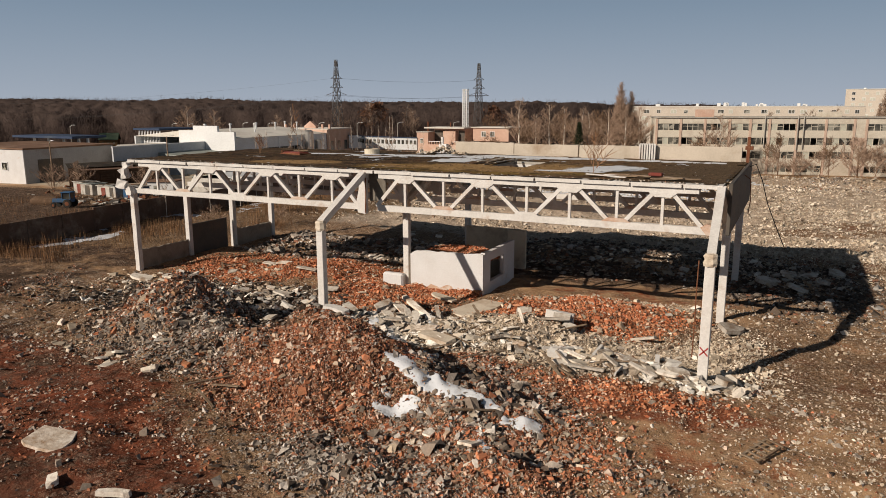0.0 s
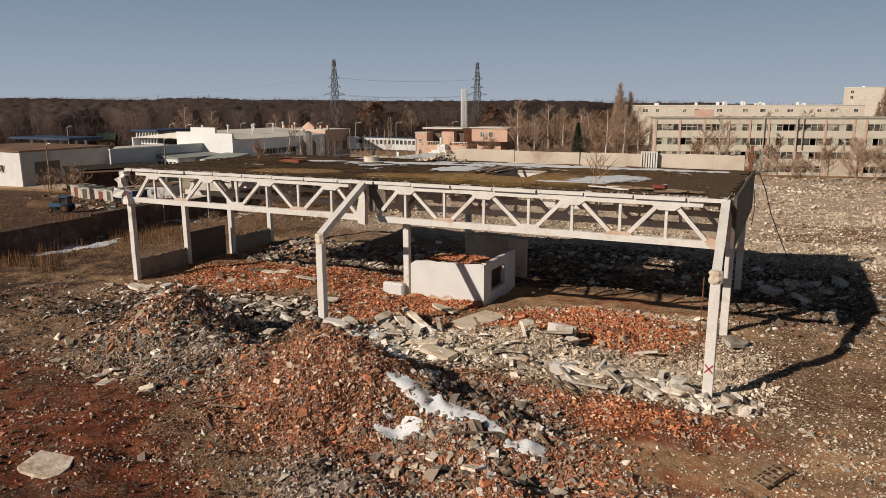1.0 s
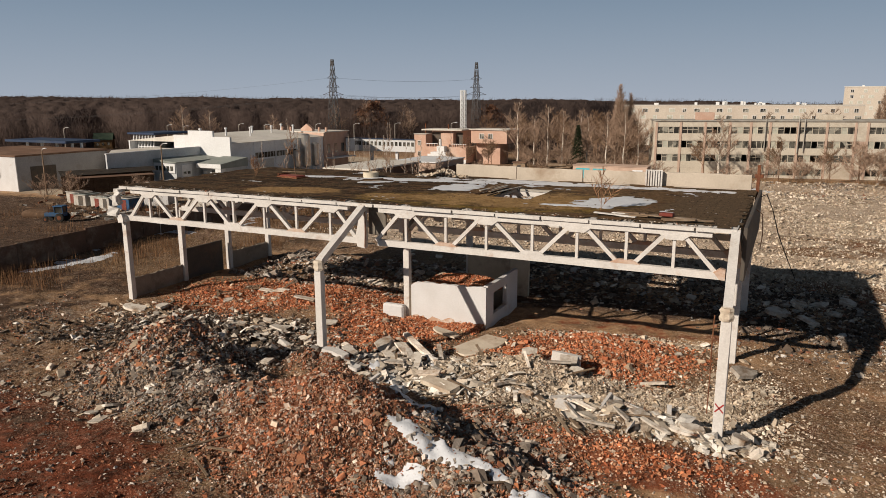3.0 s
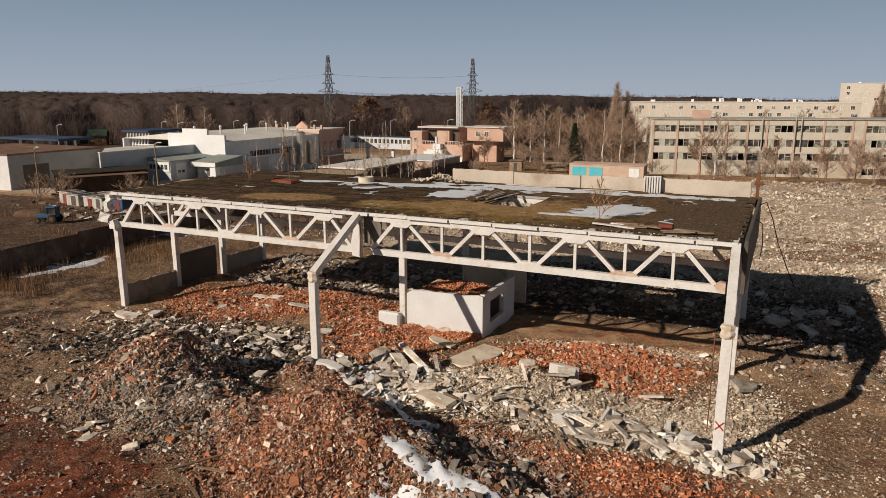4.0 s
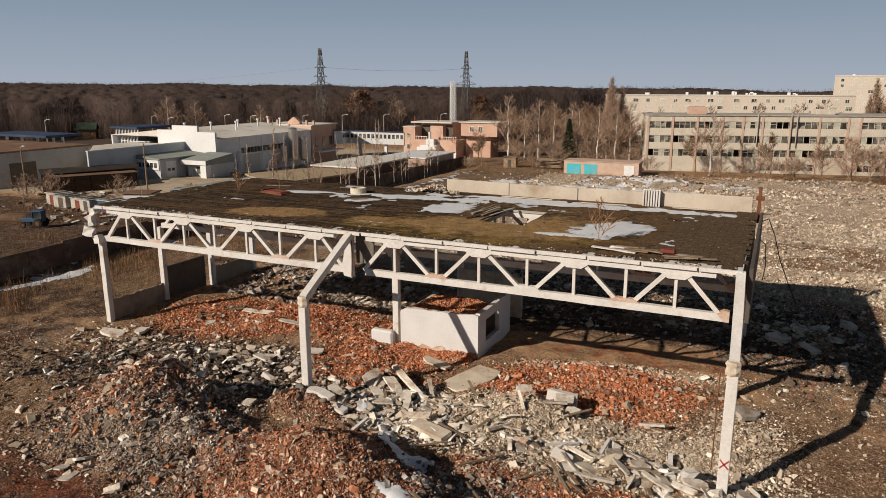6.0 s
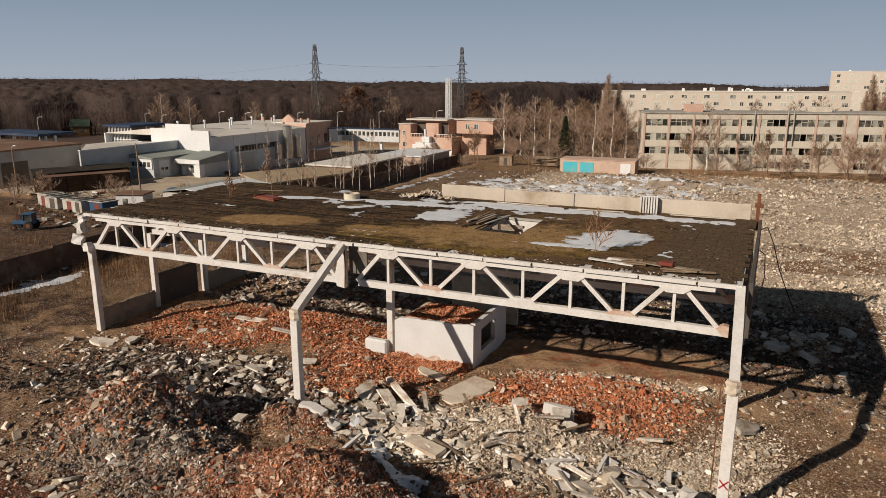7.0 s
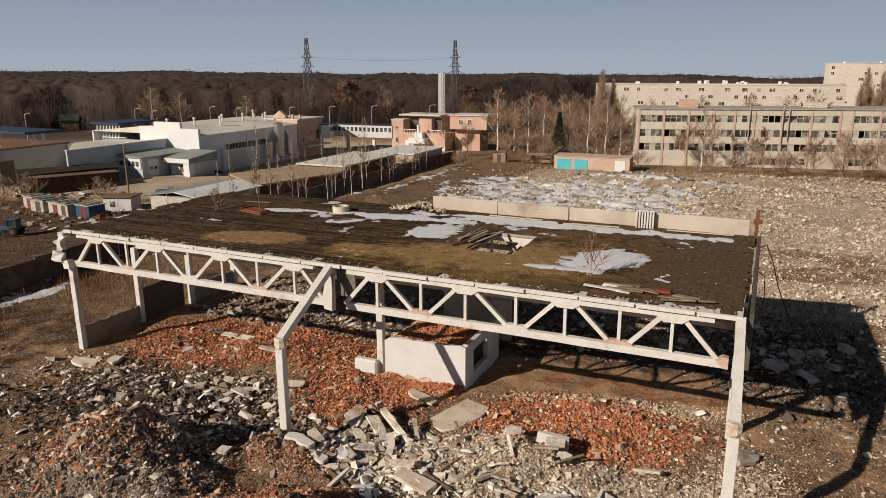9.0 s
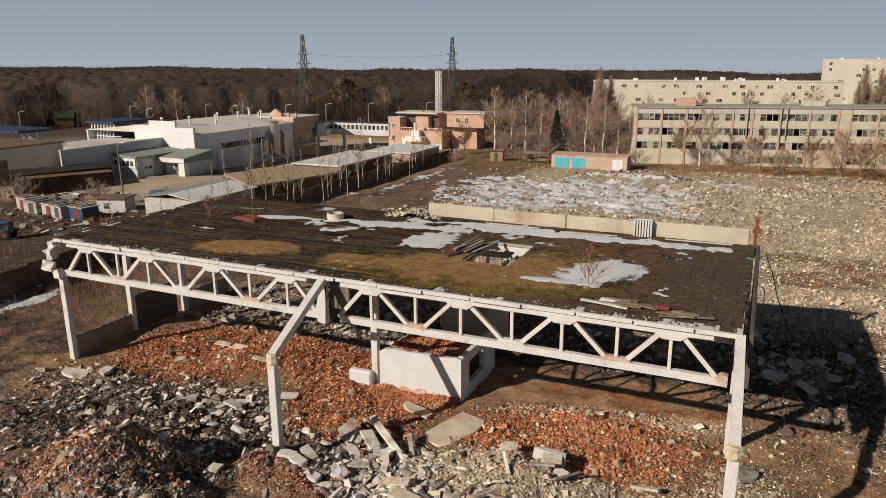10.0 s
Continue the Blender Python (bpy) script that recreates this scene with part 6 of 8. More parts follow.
def make_boiler_house():
    t = thing("boiler_house", "orange brick boiler house with balcony, terrace and white plant", "building", pose(0, 0, 0))
    m, foot = ORANGE_BRICK, -4.6
    solid("tower", t, m, -106.1, -102.1, 196, 203, foot, 6.05)
    solid("roof", t, ROOF_METAL, -106.3, -101.9, 195.8, 199.3, 6.05, 6.25, 0.03)
    solid("lower_block", t, m, -102.098, -88.3, 196, 203, foot, 2.4)
    solid("upper_block", t, m, -102.098, -91.4, 200.2, 207, 2.402, 7.2)
    solid("balcony_pier", t, m, -98.0, -93.8, 198.2, 200.198, 2.402, 6.4)
    # near-black sheets paint the shade in the balcony recess and the gap beside it
    solid("recess_shade", t, DARK_SHEET, -101.9, -98.2, 200.12, 200.19, 2.6, 6.6)
    solid("recess_shade", t, DARK_SHEET, -93.6, -91.5, 200.12, 200.19, 2.6, 6.6)
    solid("roof", t, ROOF_METAL, -104.6, -90.8, 198.0, 207.4, 7.2, 7.6, 0.04)
    solid("wing", t, m, -88.2, -76.6, 199, 208, 3.6, 7.5)
    solid("wing_foot", t, m, -87.4, -79.6, 201.4, 208, foot, 3.598)
    solid("roof", t, ROOF_METAL, -88.8, -76.2, 198.6, 208.4, 7.5, 7.8, 0.04)
    for x0 in (-85.4, -82.6):
        w = solid("window", t, WHITE_METAL, x0, x0 + 1.5, 198.93, 198.998, 4.9, 6.5)
        solid("pane", w, GLASS, x0 + 0.12, x0 + 0.7, 198.9, 198.928, 5.0, 6.4)
        solid("pane", w, GLASS, x0 + 0.8, x0 + 1.38, 198.9, 198.928, 5.0, 6.4)
    for z0 in (-0.6, 2.7):
        w = solid("window", t, WHITE_METAL, -104.9, -103.8, 195.93, 195.998, z0, z0 + 1.5)
        solid("pane", w, GLASS, -104.8, -103.9, 195.9, 195.928, z0 + 0.1, z0 + 1.4)
    solid("door", t, WHITE_METAL, -101.5, -100.2, 195.93, 195.998, -3.0, 0.2)
    for x0, x1 in ((-102.0, -98.1), (-93.4, -88.4)):
        solid("rail", t, WHITE_METAL, x0, x1, 196.1, 196.25, 3.25, 3.4)
        n = int((x1 - x0) / 0.8)
        for i in range(n + 1):
            x = x0 + 0.1 + i * (x1 - x0 - 0.35) / n
            solid("baluster", t, m, x, x + 0.22, 196.08, 196.27, 2.402, 3.248)
    solid("plant_unit", t, WHITE_METAL, -99.2, -93.6, 193.4, 195.9, -0.6, 1.0, 0.1, "white ventilation unit")
    solid("plant_unit", t, WHITE_METAL, -97.4, -94.8, 194.0, 195.9, 1.01, 2.7, 0.1, "white ventilation unit")
    b = fresh()
    tube(b, [(-96.6, 195.0, 2.7), (-96.6, 195.0, 4.8)], [0.45, 0.4], 10)
    part("plant_flue", b, WHITE_METAL, t)
    for x0 in (-99.0, -97.2, -95.5, -93.9):
        solid("steel_leg", t, RUST, x0, x0 + 0.22, 193.6, 193.82, foot, -0.61)
    solid("white_wall", t, WHITE_METAL, -93.0, -88.35, 195.9, 195.995, foot, -1.3)
    for x, top in ((-105.2, 9.2), (-97.2, 9.0)):
        b = fresh()
        tube(b, [(x, 202.0, 6.2), (x, 202.0, top)], [0.22, 0.22], 8)
        part("chimney", b, RUST, t)


make_boiler_house()


def lattice_tower(name, label, x, y, base, top, w0, w1, bar, material, levels, arms=(), category="pylon"):
    t = thing(name, label, category, pose(x, y, base))
    h = top - base
    for sx, sy in ((-1, -1), (1, -1), (1, 1), (-1, 1)):
        b = fresh()
        beam(b, (sx * w0 / 2, sy * w0 / 2, -0.5), (sx * w1 / 2, sy * w1 / 2, h), bar, bar)
        part("leg", b, material, t)
    for side in range(4):
        b = fresh()
        a = side * math.pi / 2
        rot = Matrix.Rotation(a, 3, "Z")
        for k in range(levels):
            z0, z1 = h * k / levels, h * (k + 1) / levels
            q0, q1 = (w0 + (w1 - w0) * k / levels) / 2, (w0 + (w1 - w0) * (k + 1) / levels) / 2
            for p, q in (((-q0, -q0, z0), (q1, -q1, z1)), ((q0, -q0, z0), (-q1, -q1, z1)), ((-q1, -q1, z1), (q1, -q1, z1))):
                beam(b, rot @ Vector(p), rot @ Vector(q), bar * 0.7, bar * 0.7)
        part("lattice", b, material, t)
    for z, reach, turn in arms:
        b = fresh()
        c = Matrix.Rotation(radians(turn), 3, "Z")
        for s in (-1, 1):
            beam(b, (0, 0, z), c @ Vector((s * reach, 0, 0)) + Vector((0, 0, z)), bar, bar)
            beam(b, (0, 0, z + 1.6), c @ Vector((s * reach, 0, 0)) + Vector((0, 0, z)), bar, bar)
        part("cross_arm", b, material, t)
    return t


PYL_A, PYL_B = (-166.8, 240.6), (-122.8, 282.4)
for (x, y), top in ((PYL_A, 32.2), (PYL_B, 31.8)):
    lattice_tower("power_pylon", "dark steel lattice power pylon above the bare forest", x, y, -4.5, top, 4.6, 0.8, 0.17, PYLON_STEEL, 11, ((26.0, 2.6, 24), (23.0, 4.2, 24), (29.5, 2.2, 24)))
lattice_tower("lattice_mast", "white steel lattice mast beside the boiler house", -96.6, 211.8, -4.2, 19.4, 1.6, 1.35, 0.17, WHITE_METAL, 15, (), "mast")


def cable(name, p, q, sag, r, material, label):
    t = thing(name, label, "cable", Matrix.Translation(Vector(p)))
    p, q = Vector(p), Vector(q)
    pts = []
    for i in range(25):
        u = i / 24
        pts.append((q - p) * u - Vector((0, 0, 4 * sag * u * (1 - u))))
    b = fresh()
    tube(b, pts, [r] * 25, 3)
    part("wire", b, material, t)


for z, o in ((18.6, 3.6), (18.6, -3.6), (25.2, 0.0)):
    cable("power_line", (PYL_A[0] + o * 0.8, PYL_A[1], z), (PYL_B[0] + o * 0.8, PYL_B[1], z - 0.3), 1.2, 0.035, PYLON_STEEL, "thin power line strung between pylons")
    cable("power_line", (PYL_A[0] + o * 0.8, PYL_A[1], z), (PYL_A[0] - 330 + o, PYL_A[1] - 120, z - 3), 9.0, 0.02, PYLON_STEEL, "thin power line strung towards the next pylon")


# low sheds along the fence
DULL_WHITE = surface("dirty_white_paint", (0.5, 0.48, 0.45), (0.4, 0.37, 0.33), (0.25, 0.19, 0.14), 1.2, 6, 0.8)
TAN_ROOF = surface("tan_roofing", (0.4, 0.31, 0.21), (0.32, 0.24, 0.16), (0.24, 0.2, 0.15), 0.2, 3, 0.93)
def gable_shed(x0, x1, y0, y1, eave, ridge, roof_a, roof_b, wall, label):
    """A shed whose ridge runs along y; roof_a slopes to the east, roof_b to the west."""
    t = thing("shed", label, "shed", pose((x0 + x1) / 2, (y0 + y1) / 2, ground_z((x0 + x1) / 2, (y0 + y1) / 2), 0, 0, 90))
    w, d = (y1 - y0) / 2, (x1 - x0) / 2
    solid("wall", t, wall, -w, w, -d, d, -0.6, eave)
    for s, m in ((-1, roof_a), (1, roof_b)):
        b = fresh()
        v = [b.verts.new(p) for p in ((-w - 0.3, s * (d + 0.4), eave - 0.02), (w + 0.3, s * (d + 0.4), eave - 0.02), (w + 0.3, 0, ridge), (-w - 0.3, 0, ridge))]
        v2 = [b.verts.new(p.co + Vector((0, 0, 0.12))) for p in v]
        b.faces.new(v)
        b.faces.new(v2[::-1])
        for k in range(4):
            b.faces.new((v[k], v2[k], v2[(k + 1) % 4], v[(k + 1) % 4]))
        bmesh.ops.recalc_face_normals(b, faces=b.faces[:])
        part("roof", b, m, t)
    return t


gable_shed(-87.6, -77.4, 84.8, 98.0, 3.1, 3.8, WHITE_METAL, ROOF_GREEN, DULL_WHITE, "pale shed with grey-green and white roof behind the fence")
flat = thing("low_shed", "long low shed with flat pale roof behind the fence", "shed", pose(0, 0, 0))
solid("wall", flat, FENCE, -89.4, -78.4, 125.0, 147.0, -3.2, 2.2)
solid("roof", flat, ROOF_METAL, -89.7, -78.0, 124.8, 147.3, 2.2, 2.5, 0.03)
tan = thing("low_shed", "low dark shed with wide tan flat roof behind the fence", "shed", pose(0, 0, 0))
for name, z0, z1, k in (("wall", -3.2, 1.7, 0.97), ("roof", 1.702, 2.0, 1.0)):
    b = fresh()
    plan = [(-85.2 + (x + 85.2) * k, 114 + (y - 114) * k) for x, y in ((-81.0, 101.5), (-76.2, 120.0), (-77.6, 124.6), (-89.0, 124.6), (-94.8, 110.6))]
    lo, hi = [b.verts.new((*q, z0)) for q in plan], [b.verts.new((*q, z1)) for q in plan]
    b.faces.new(hi)
    b.faces.new(lo[::-1])
    for i in range(5):
        b.faces.new((lo[i], lo[(i + 1) % 5], hi[(i + 1) % 5], hi[i]))
    part(name, b, TAN_ROOF if name == "roof" else FENCE, tan)
small = thing("low_shed", "low brick shed with white snowy roof by the boiler house", "shed", pose(0, 0, 0))
solid("wall", small, OFFICE_PINK, -88, -76.5, 152, 168, -3.2, 1.7)
solid("roof", small, WHITE_METAL, -88.3, -76.2, 151.7, 168.3, 1.7, 1.95, 0.03)


OLD_ROOF = surface("brown_roofing", (0.2, 0.12, 0.085), (0.14, 0.09, 0.065), (0.3, 0.2, 0.14), 0.3, 3, 0.93)


def make_left_hall():
    t = thing("workshop", "old whitewashed workshop, walls greyed for shade, with rusty flat roof and dark gate", "workshop", pose(0, 0, 0))
    # these walls carry shade as grey; the sunlit front stays white
    solid("wall", t, SHADED_WHITEWASH, -176, -145, 94.3, 116.2, -4, 5.1)
    solid("roof", t, OLD_ROOF, -176.4, -144.6, 93.9, 116.6, 5.1, 5.45, 0.04)
    solid("gate", t, DARK_SHEET, -144.99, -144.9, 97.2, 103.0, -3.4, 2.9)
    solid("front_render", t, WHITEWASH, -176, -145, 94.1, 94.29, -4, 5.0)
    w = solid("window", t, WHITE_METAL, -152.5, -150.5, 94.0, 94.09, 0.6, 2.4)
    solid("pane", w, GLASS, -152.35, -150.65, 93.95, 93.99, 0.75, 2.25)
    c = thing("canopy", "blue-roofed canopy on white posts by the far road", "canopy", pose(-173.0, 122.0, ground_z(-173, 122)))
    solid("roof", c, BLUE_ROOF, -14, 10, -3, 7, 8.9, 9.5, 0.05)
    for x in (-12, -6, 0, 6, 9.5):
        solid("post", c, WHITE_METAL, x - 0.25, x + 0.25, 1.5, 2, -0.4, 8.89)
    k = thing("canopy", "blue-grey loading canopy over white equipment frames", "canopy", pose(-148.0, 130.0, ground_z(-148, 130)))
    solid("roof", k, BLUE_ROOF, -6, 3.5, 0, 12, 10.6, 11.1, 0.05)
    for z in (7.5, 9.0):
        solid("frame_rail", k, WHITE_METAL, -5.5, 5, 0.6, 0.8, z, z + 0.18)
    for i in range(8):
        b = fresh()
        beam(b, (-5.2 + i * 1.05, 0.7, 6.5), (-4.4 + i * 1.05, 0.7, 10.5), 0.25, 0.25)
        part("frame_post", b, WHITE_METAL, k)
    solid("plinth", k, PALE_METAL, -6, 8, 0, 11, -0.5, 6.5)


make_left_hall()


def make_house():
    t = thing("house", "yellow house with green roof at the forest edge", "house", place(-270.0, 215.0, 40, 0.2) @ Matrix.Scale(0.72, 4))
    solid("wall", t, YELLOW_WALL, -5, 5, -4, 4, -0.5, 6.0)
    for s in (-1, 1):
        b = fresh()
        v = [b.verts.new(p) for p in ((-5.6, s * 4.8, 5.6), (5.6, s * 4.8, 5.6), (5.6, 0, 9.6), (-5.6, 0, 9.6))]
        v2 = [b.verts.new(p.co + Vector((0, 0, 0.2))) for p in v]
        b.faces.new(v)
        b.faces.new(v2[::-1])
        for k in range(4):
            b.faces.new((v[k], v2[k], v2[(k + 1) % 4], v[(k + 1) % 4]))
        bmesh.ops.recalc_face_normals(b, faces=b.faces[:])
        part("roof", b, ROOF_GREEN_DARK, t)
    for x in (-3, 0, 3):
        solid("window", t, GLASS, x - 0.6, x + 0.6, -4.06, -4.005, 2.5, 4.2)


YELLOW_WALL = surface("yellow_brick", (0.22, 0.13, 0.06), (0.17, 0.1, 0.05), (0.13, 0.08, 0.05), 0.4, 3, 0.93)
ROOF_GREEN_DARK = surface("green_roofing", (0.03, 0.055, 0.035), (0.04, 0.06, 0.04), (0.08, 0.08, 0.06), 0.4, 3, 0.7, bump=0.1)
make_house()


# ---- the yard behind the fence ----
def make_tractor():
    t = thing("tractor", "blue farm tractor with cab parked in the muddy yard", "tractor", place(-94.1, 66.8, 204) @ Matrix.Scale(0.82, 4))
    solid("bonnet", t, TRACTOR_BLUE, 0.4, 2.4, -0.4, 0.4, 0.9, 1.6, 0.08)
    solid("cab", t, TRACTOR_BLUE, -1.2, 0.38, -0.75, 0.75, 1.0, 1.6, 0.05)
    cab = solid("cab_roof", t, TRACTOR_BLUE, -1.3, 0.5, -0.85, 0.85, 2.65, 2.85, 0.06)
    for x, y in ((-1.15, -0.7), (-1.15, 0.7), (0.3, -0.7), (0.3, 0.7)):
        solid("pillar", cab, TRACTOR_BLUE, x - 0.05, x + 0.05, y - 0.05, y + 0.05, 1.6, 2.65)
    solid("cab_glass", cab, GLASS, -1.1, 0.28, -0.64, 0.64, 1.61, 2.64)
    b = fresh()
    tube(b, [(1.6, 0.25, 1.6), (1.6, 0.25, 2.6)], [0.05, 0.05], 6)
    part("exhaust", b, RUST, t)
    for x, r, w in ((-0.7, 0.8, 0.4), (1.9, 0.5, 0.25)):
        for s in (-1, 1):
            b = fresh()
            y0 = s * 0.75
            tube(b, [(x, y0, r), (x, y0 + s * 0.06, r), (x, y0 + s * (w - 0.06), r), (x, y0 + s * w, r)], [r * 0.85, r, r, r * 0.85], 16)
            wheel = part("wheel", b, RUBBER, t)
            b = fresh()
            tube(b, [(x, y0 + s * (w + 0.005), r), (x, y0 + s * (w + 0.04), r)], [r * 0.5, r * 0.45], 12)
            part("rim", b, RUST, wheel)


make_tractor()


def make_stall(x, y, turn, label, tint, door):
    t = thing("site_cabin", label, "cabin", place(x, y, turn, 0.1), "cabins in the yard")
    solid("body", t, tint, -1.6, 1.6, -1.4, 1.4, 0.2, 2.1, 0.06)
    solid("roof", t, ROOF_GREEN if door is DARK_SHEET else DULL_WHITE, -1.75, 1.75, -1.55, 1.55, 2.1, 2.22, 0.03)
    for k in range(3):
        b = fresh()
        beam(b, (-1.2 + k, -1.3, 2.27), (-0.8 + k * 0.9, 1.2, 2.3), 0.35, 0.07, 0, 0.04)
        part("roof_board", b, (WOOD, DULL_WHITE, DARK_SHEET)[k], t)
    # thin panel: near-black ones paint a shaded opening, red ones are doors
    solid("doorway", t, door, -0.3, 0.9, -1.44, -1.402, 0.3, 1.9)
    solid("skid", t, WOOD, -1.6, 1.6, -1.2, -0.9, -0.2, 0.198)
    solid("skid", t, WOOD, -1.6, 1.6, 0.9, 1.2, -0.2, 0.198)


for i in range(5):
    make_stall(-112.5 + 4.0 * i, 83.4 - 0.6 * i + (0.5, -0.4, 0.3, -0.6, 0.2)[i], (-9, -3, -7, -12, -5)[i], "small white site cabin with dark doorway in the yard" if i % 2 else "small white site cabin with rusty red door in the yard", DULL_WHITE if i != 4 else TRACTOR_BLUE, DARK_SHEET if i % 2 else RED_PAINT)
hut = thing("white_hut", "small whitewashed hut with flat roof behind the hall", "hut", place(-97.3, 88.2, 22, 0.2))
solid("wall", hut, WHITEWASH, -2.3, 2.3, -2.2, 1.2, -0.4, 2.3, 0.04)
solid("roof", hut, OLD_ROOF, -2.6, 2.6, -2.5, 1.5, 2.3, 2.5, 0.03)
solid("window", hut, GLASS, -1.2, -0.4, -2.26, -2.205, 0.8, 1.7)
tank = thing("water_barrel", "blue plastic water tank beside the hut", "barrel", place(-97.0, 96.5))
solid("body", tank, TRACTOR_BLUE, -1.4, 1.4, -0.9, 0.9, 0.1, 1.9, 0.25)


DARK_WOOD = surface("dark_damp_wood", (0.12, 0.075, 0.048), (0.08, 0.05, 0.034), (0.17, 0.12, 0.085), 2, 12, 0.9)


def make_crate_stack():
    t = thing("pallet_stack", "long dark stack of weathered wooden pallets", "pallets", place(-123.6, 100.6, 61, 0.1))
    for i in range(5):
        for k in range(7):
            b = fresh()
            x0 = -7 + i * 2.8
            box(b, x0, x0 + 2.7, -1.6, 1.6, 0.1 + k * 0.42, 0.16 + k * 0.42)
            for y0 in (-1.5, -0.15, 1.2):
                box(b, x0, x0 + 2.7, y0, y0 + 0.3, 0.165 + k * 0.42, 0.42 + k * 0.42)
            part("pallet", b, DARK_WOOD, t)
    solid("cover", t, OLD_ROOF, -7.4, 7.4, -1.9, 1.9, 3.1, 3.2)


make_crate_stack()


def make_pole(x, y, h, arm, label):
    t = thing("street_lamp", label, "lamp post", place(x, y), "lamp posts")
    b = fresh()
    tube(b, [(0, 0, -0.3), (0, 0, h * 0.6), (0, 0, h)], [0.16, 0.13, 0.1], 8)
    part("pole", b, WOOD if h < 10 else CONCRETE_OLD, t)
    b = fresh()
    tube(b, [(0, 0, h - 0.2), (arm * 0.5, 0, h + 0.25), (arm, 0, h + 0.3)], [0.05, 0.05, 0.05], 6)
    a = part("arm", b, PALE_METAL, t)
    b = fresh()
    box(b, arm - 0.1, arm + 0.6, -0.15, 0.15, h + 0.2, h + 0.36)
    part("lamp_head", bevelled(b, 0.04), WHITE_METAL, a)


make_pole(-106.0, 97.0, 9.6, 1.2, "wooden lamp post with bare arm in the yard")
make_pole(-133.0, 92.0, 9.0, 0.8, "wooden lamp post by the old workshop")
for x, y in ((-196, 182), (-180, 200), (-165, 196), (-150, 205), (-140, 214), (-128, 222), (-112, 235), (-178, 172), (-206, 150)):
    make_pole(x, y, 11.5, 1.8, "tall street lamp at the forest edge road")


# ---- trees ----
def twig(bm, p, d, length, w, rnd):
    """A thin flat twig end."""
    side = d.cross(Vector((rnd.gauss(0, 1), rnd.gauss(0, 1), rnd.gauss(0, 1)))).normalized() * w
    bm.faces.new([bm.verts.new(q) for q in (p - side, p + side, p + d * length)])


def grow(rnd, limbs, p, d, length, r, depth, upward, spread):
    n = 3 if depth > 1 else 2
    pts, q, dd = [p], Vector(p), Vector(d)
    for i in range(n):
        dd = (dd + Vector((rnd.gauss(0, 0.1), rnd.gauss(0, 0.1), upward * 0.14))).normalized()
        q = q + dd * length / n
        pts.append(q)
    tube(limbs, pts, [max(0.012, r * (1 - 0.75 * i / n)) for i in range(n + 1)], 3, cap=False)
    kids = 7 if depth > 1 else 10
    for i in range(kids):
        u = 0.15 + 0.85 * (i + rnd.random()) / kids
        k = min(n - 1, int(u * n))
        at = pts[k].lerp(pts[k + 1], min(1.0, u * n - k))
        side = Vector((rnd.gauss(0, 1), rnd.gauss(0, 1), 0.15 + 0.3 * rnd.random())).normalized()
        nd = (dd * (1 - spread) + side * spread).normalized()
        if depth > 1:
            grow(rnd, limbs, at, nd, length * rnd.uniform(0.4, 0.62) * (1.1 - 0.35 * u), r * 0.42, depth - 1, upward, spread)
        else:
            twig(limbs, at, nd, length * rnd.uniform(0.4, 0.75), 0.006 + 0.02 * length, rnd)


def make_tree(name, label, m, h, r, bark, seed, upward=0.6, spread=0.62, first=0.25, boughs=18, depth=2, reach=0.36, category="tree", group="bare trees", twigs=None):
    rnd = random.Random(seed)
    t = thing(name, label, category, m, group)
    trunk, limbs = fresh(), fresh()
    pts = [Vector((0, 0, -0.3))]
    for i in range(7):
        pts.append(Vector((pts[-1].x + rnd.gauss(0, 0.012 * h), pts[-1].y + rnd.gauss(0, 0.012 * h), h * (i + 1) / 7)))
    tube(trunk, pts, [max(0.02, r * (1 - i / 7.6)) for i in range(8)], 7)
    for i in range(boughs):
        u = first + (0.97 - first) * (i + rnd.random()) / boughs
        k = min(6, int(u * 7))
        at = pts[k].lerp(pts[k + 1], u * 7 - k)
        a = rnd.uniform(0, 6.283)
        d = Vector((math.cos(a) * spread, math.sin(a) * spread, 1 - spread + 0.15)).normalized()
        grow(rnd, limbs, at, d, h * reach * (1.15 - u), r * 0.42 * (1.1 - u), depth, upward, 0.55)
    part("trunk", trunk, bark, t)
    part("crown", limbs, twigs or (TWIGS if bark is BIRCH else bark), t)
    return t


def copies(first, spots, seed):
    rnd = random.Random(seed)
    for x, y, k in spots:
        copy_thing(first, place(x, y, rnd.uniform(0, 360)) @ Matrix.Scale(k, 4))


birch = make_tree("birch_tree", "tall bare white birch tree on the waste ground", place(-66.4, 181.2), 18.0, 0.3, BIRCH, 11, reach=0.42, boughs=20, group="birches")
copies(birch, ((-63.4, 197.5, 0.95), (-59.8, 199.0, 0.9), (-52.0, 197.0, 0.85), (-46.5, 196.0, 0.9), (-41.0, 192.5, 0.9), (-37.5, 196.0, 0.95), (-57.0, 210, 0.9), (-70.5, 206, 0.8), (-212, 205, 1.0), (-205, 212, 0.9), (-172, 250, 1.0), (-165, 262, 1.1), (-150, 268, 1.0), (-144, 262, 0.9), (-186, 226, 0.8), (-132, 290, 0.9), (-16.5, 186.0, 0.82), (-48, 215, 0.9)), 3)
poplar = make_tree("poplar_tree", "tall narrow bare poplar tree", place(-44.6, 206.0), 23.5, 0.3, BARK, 12, upward=1.6, spread=0.28, first=0.08, boughs=64, reach=0.32, group="poplars", twigs=TWIGS)
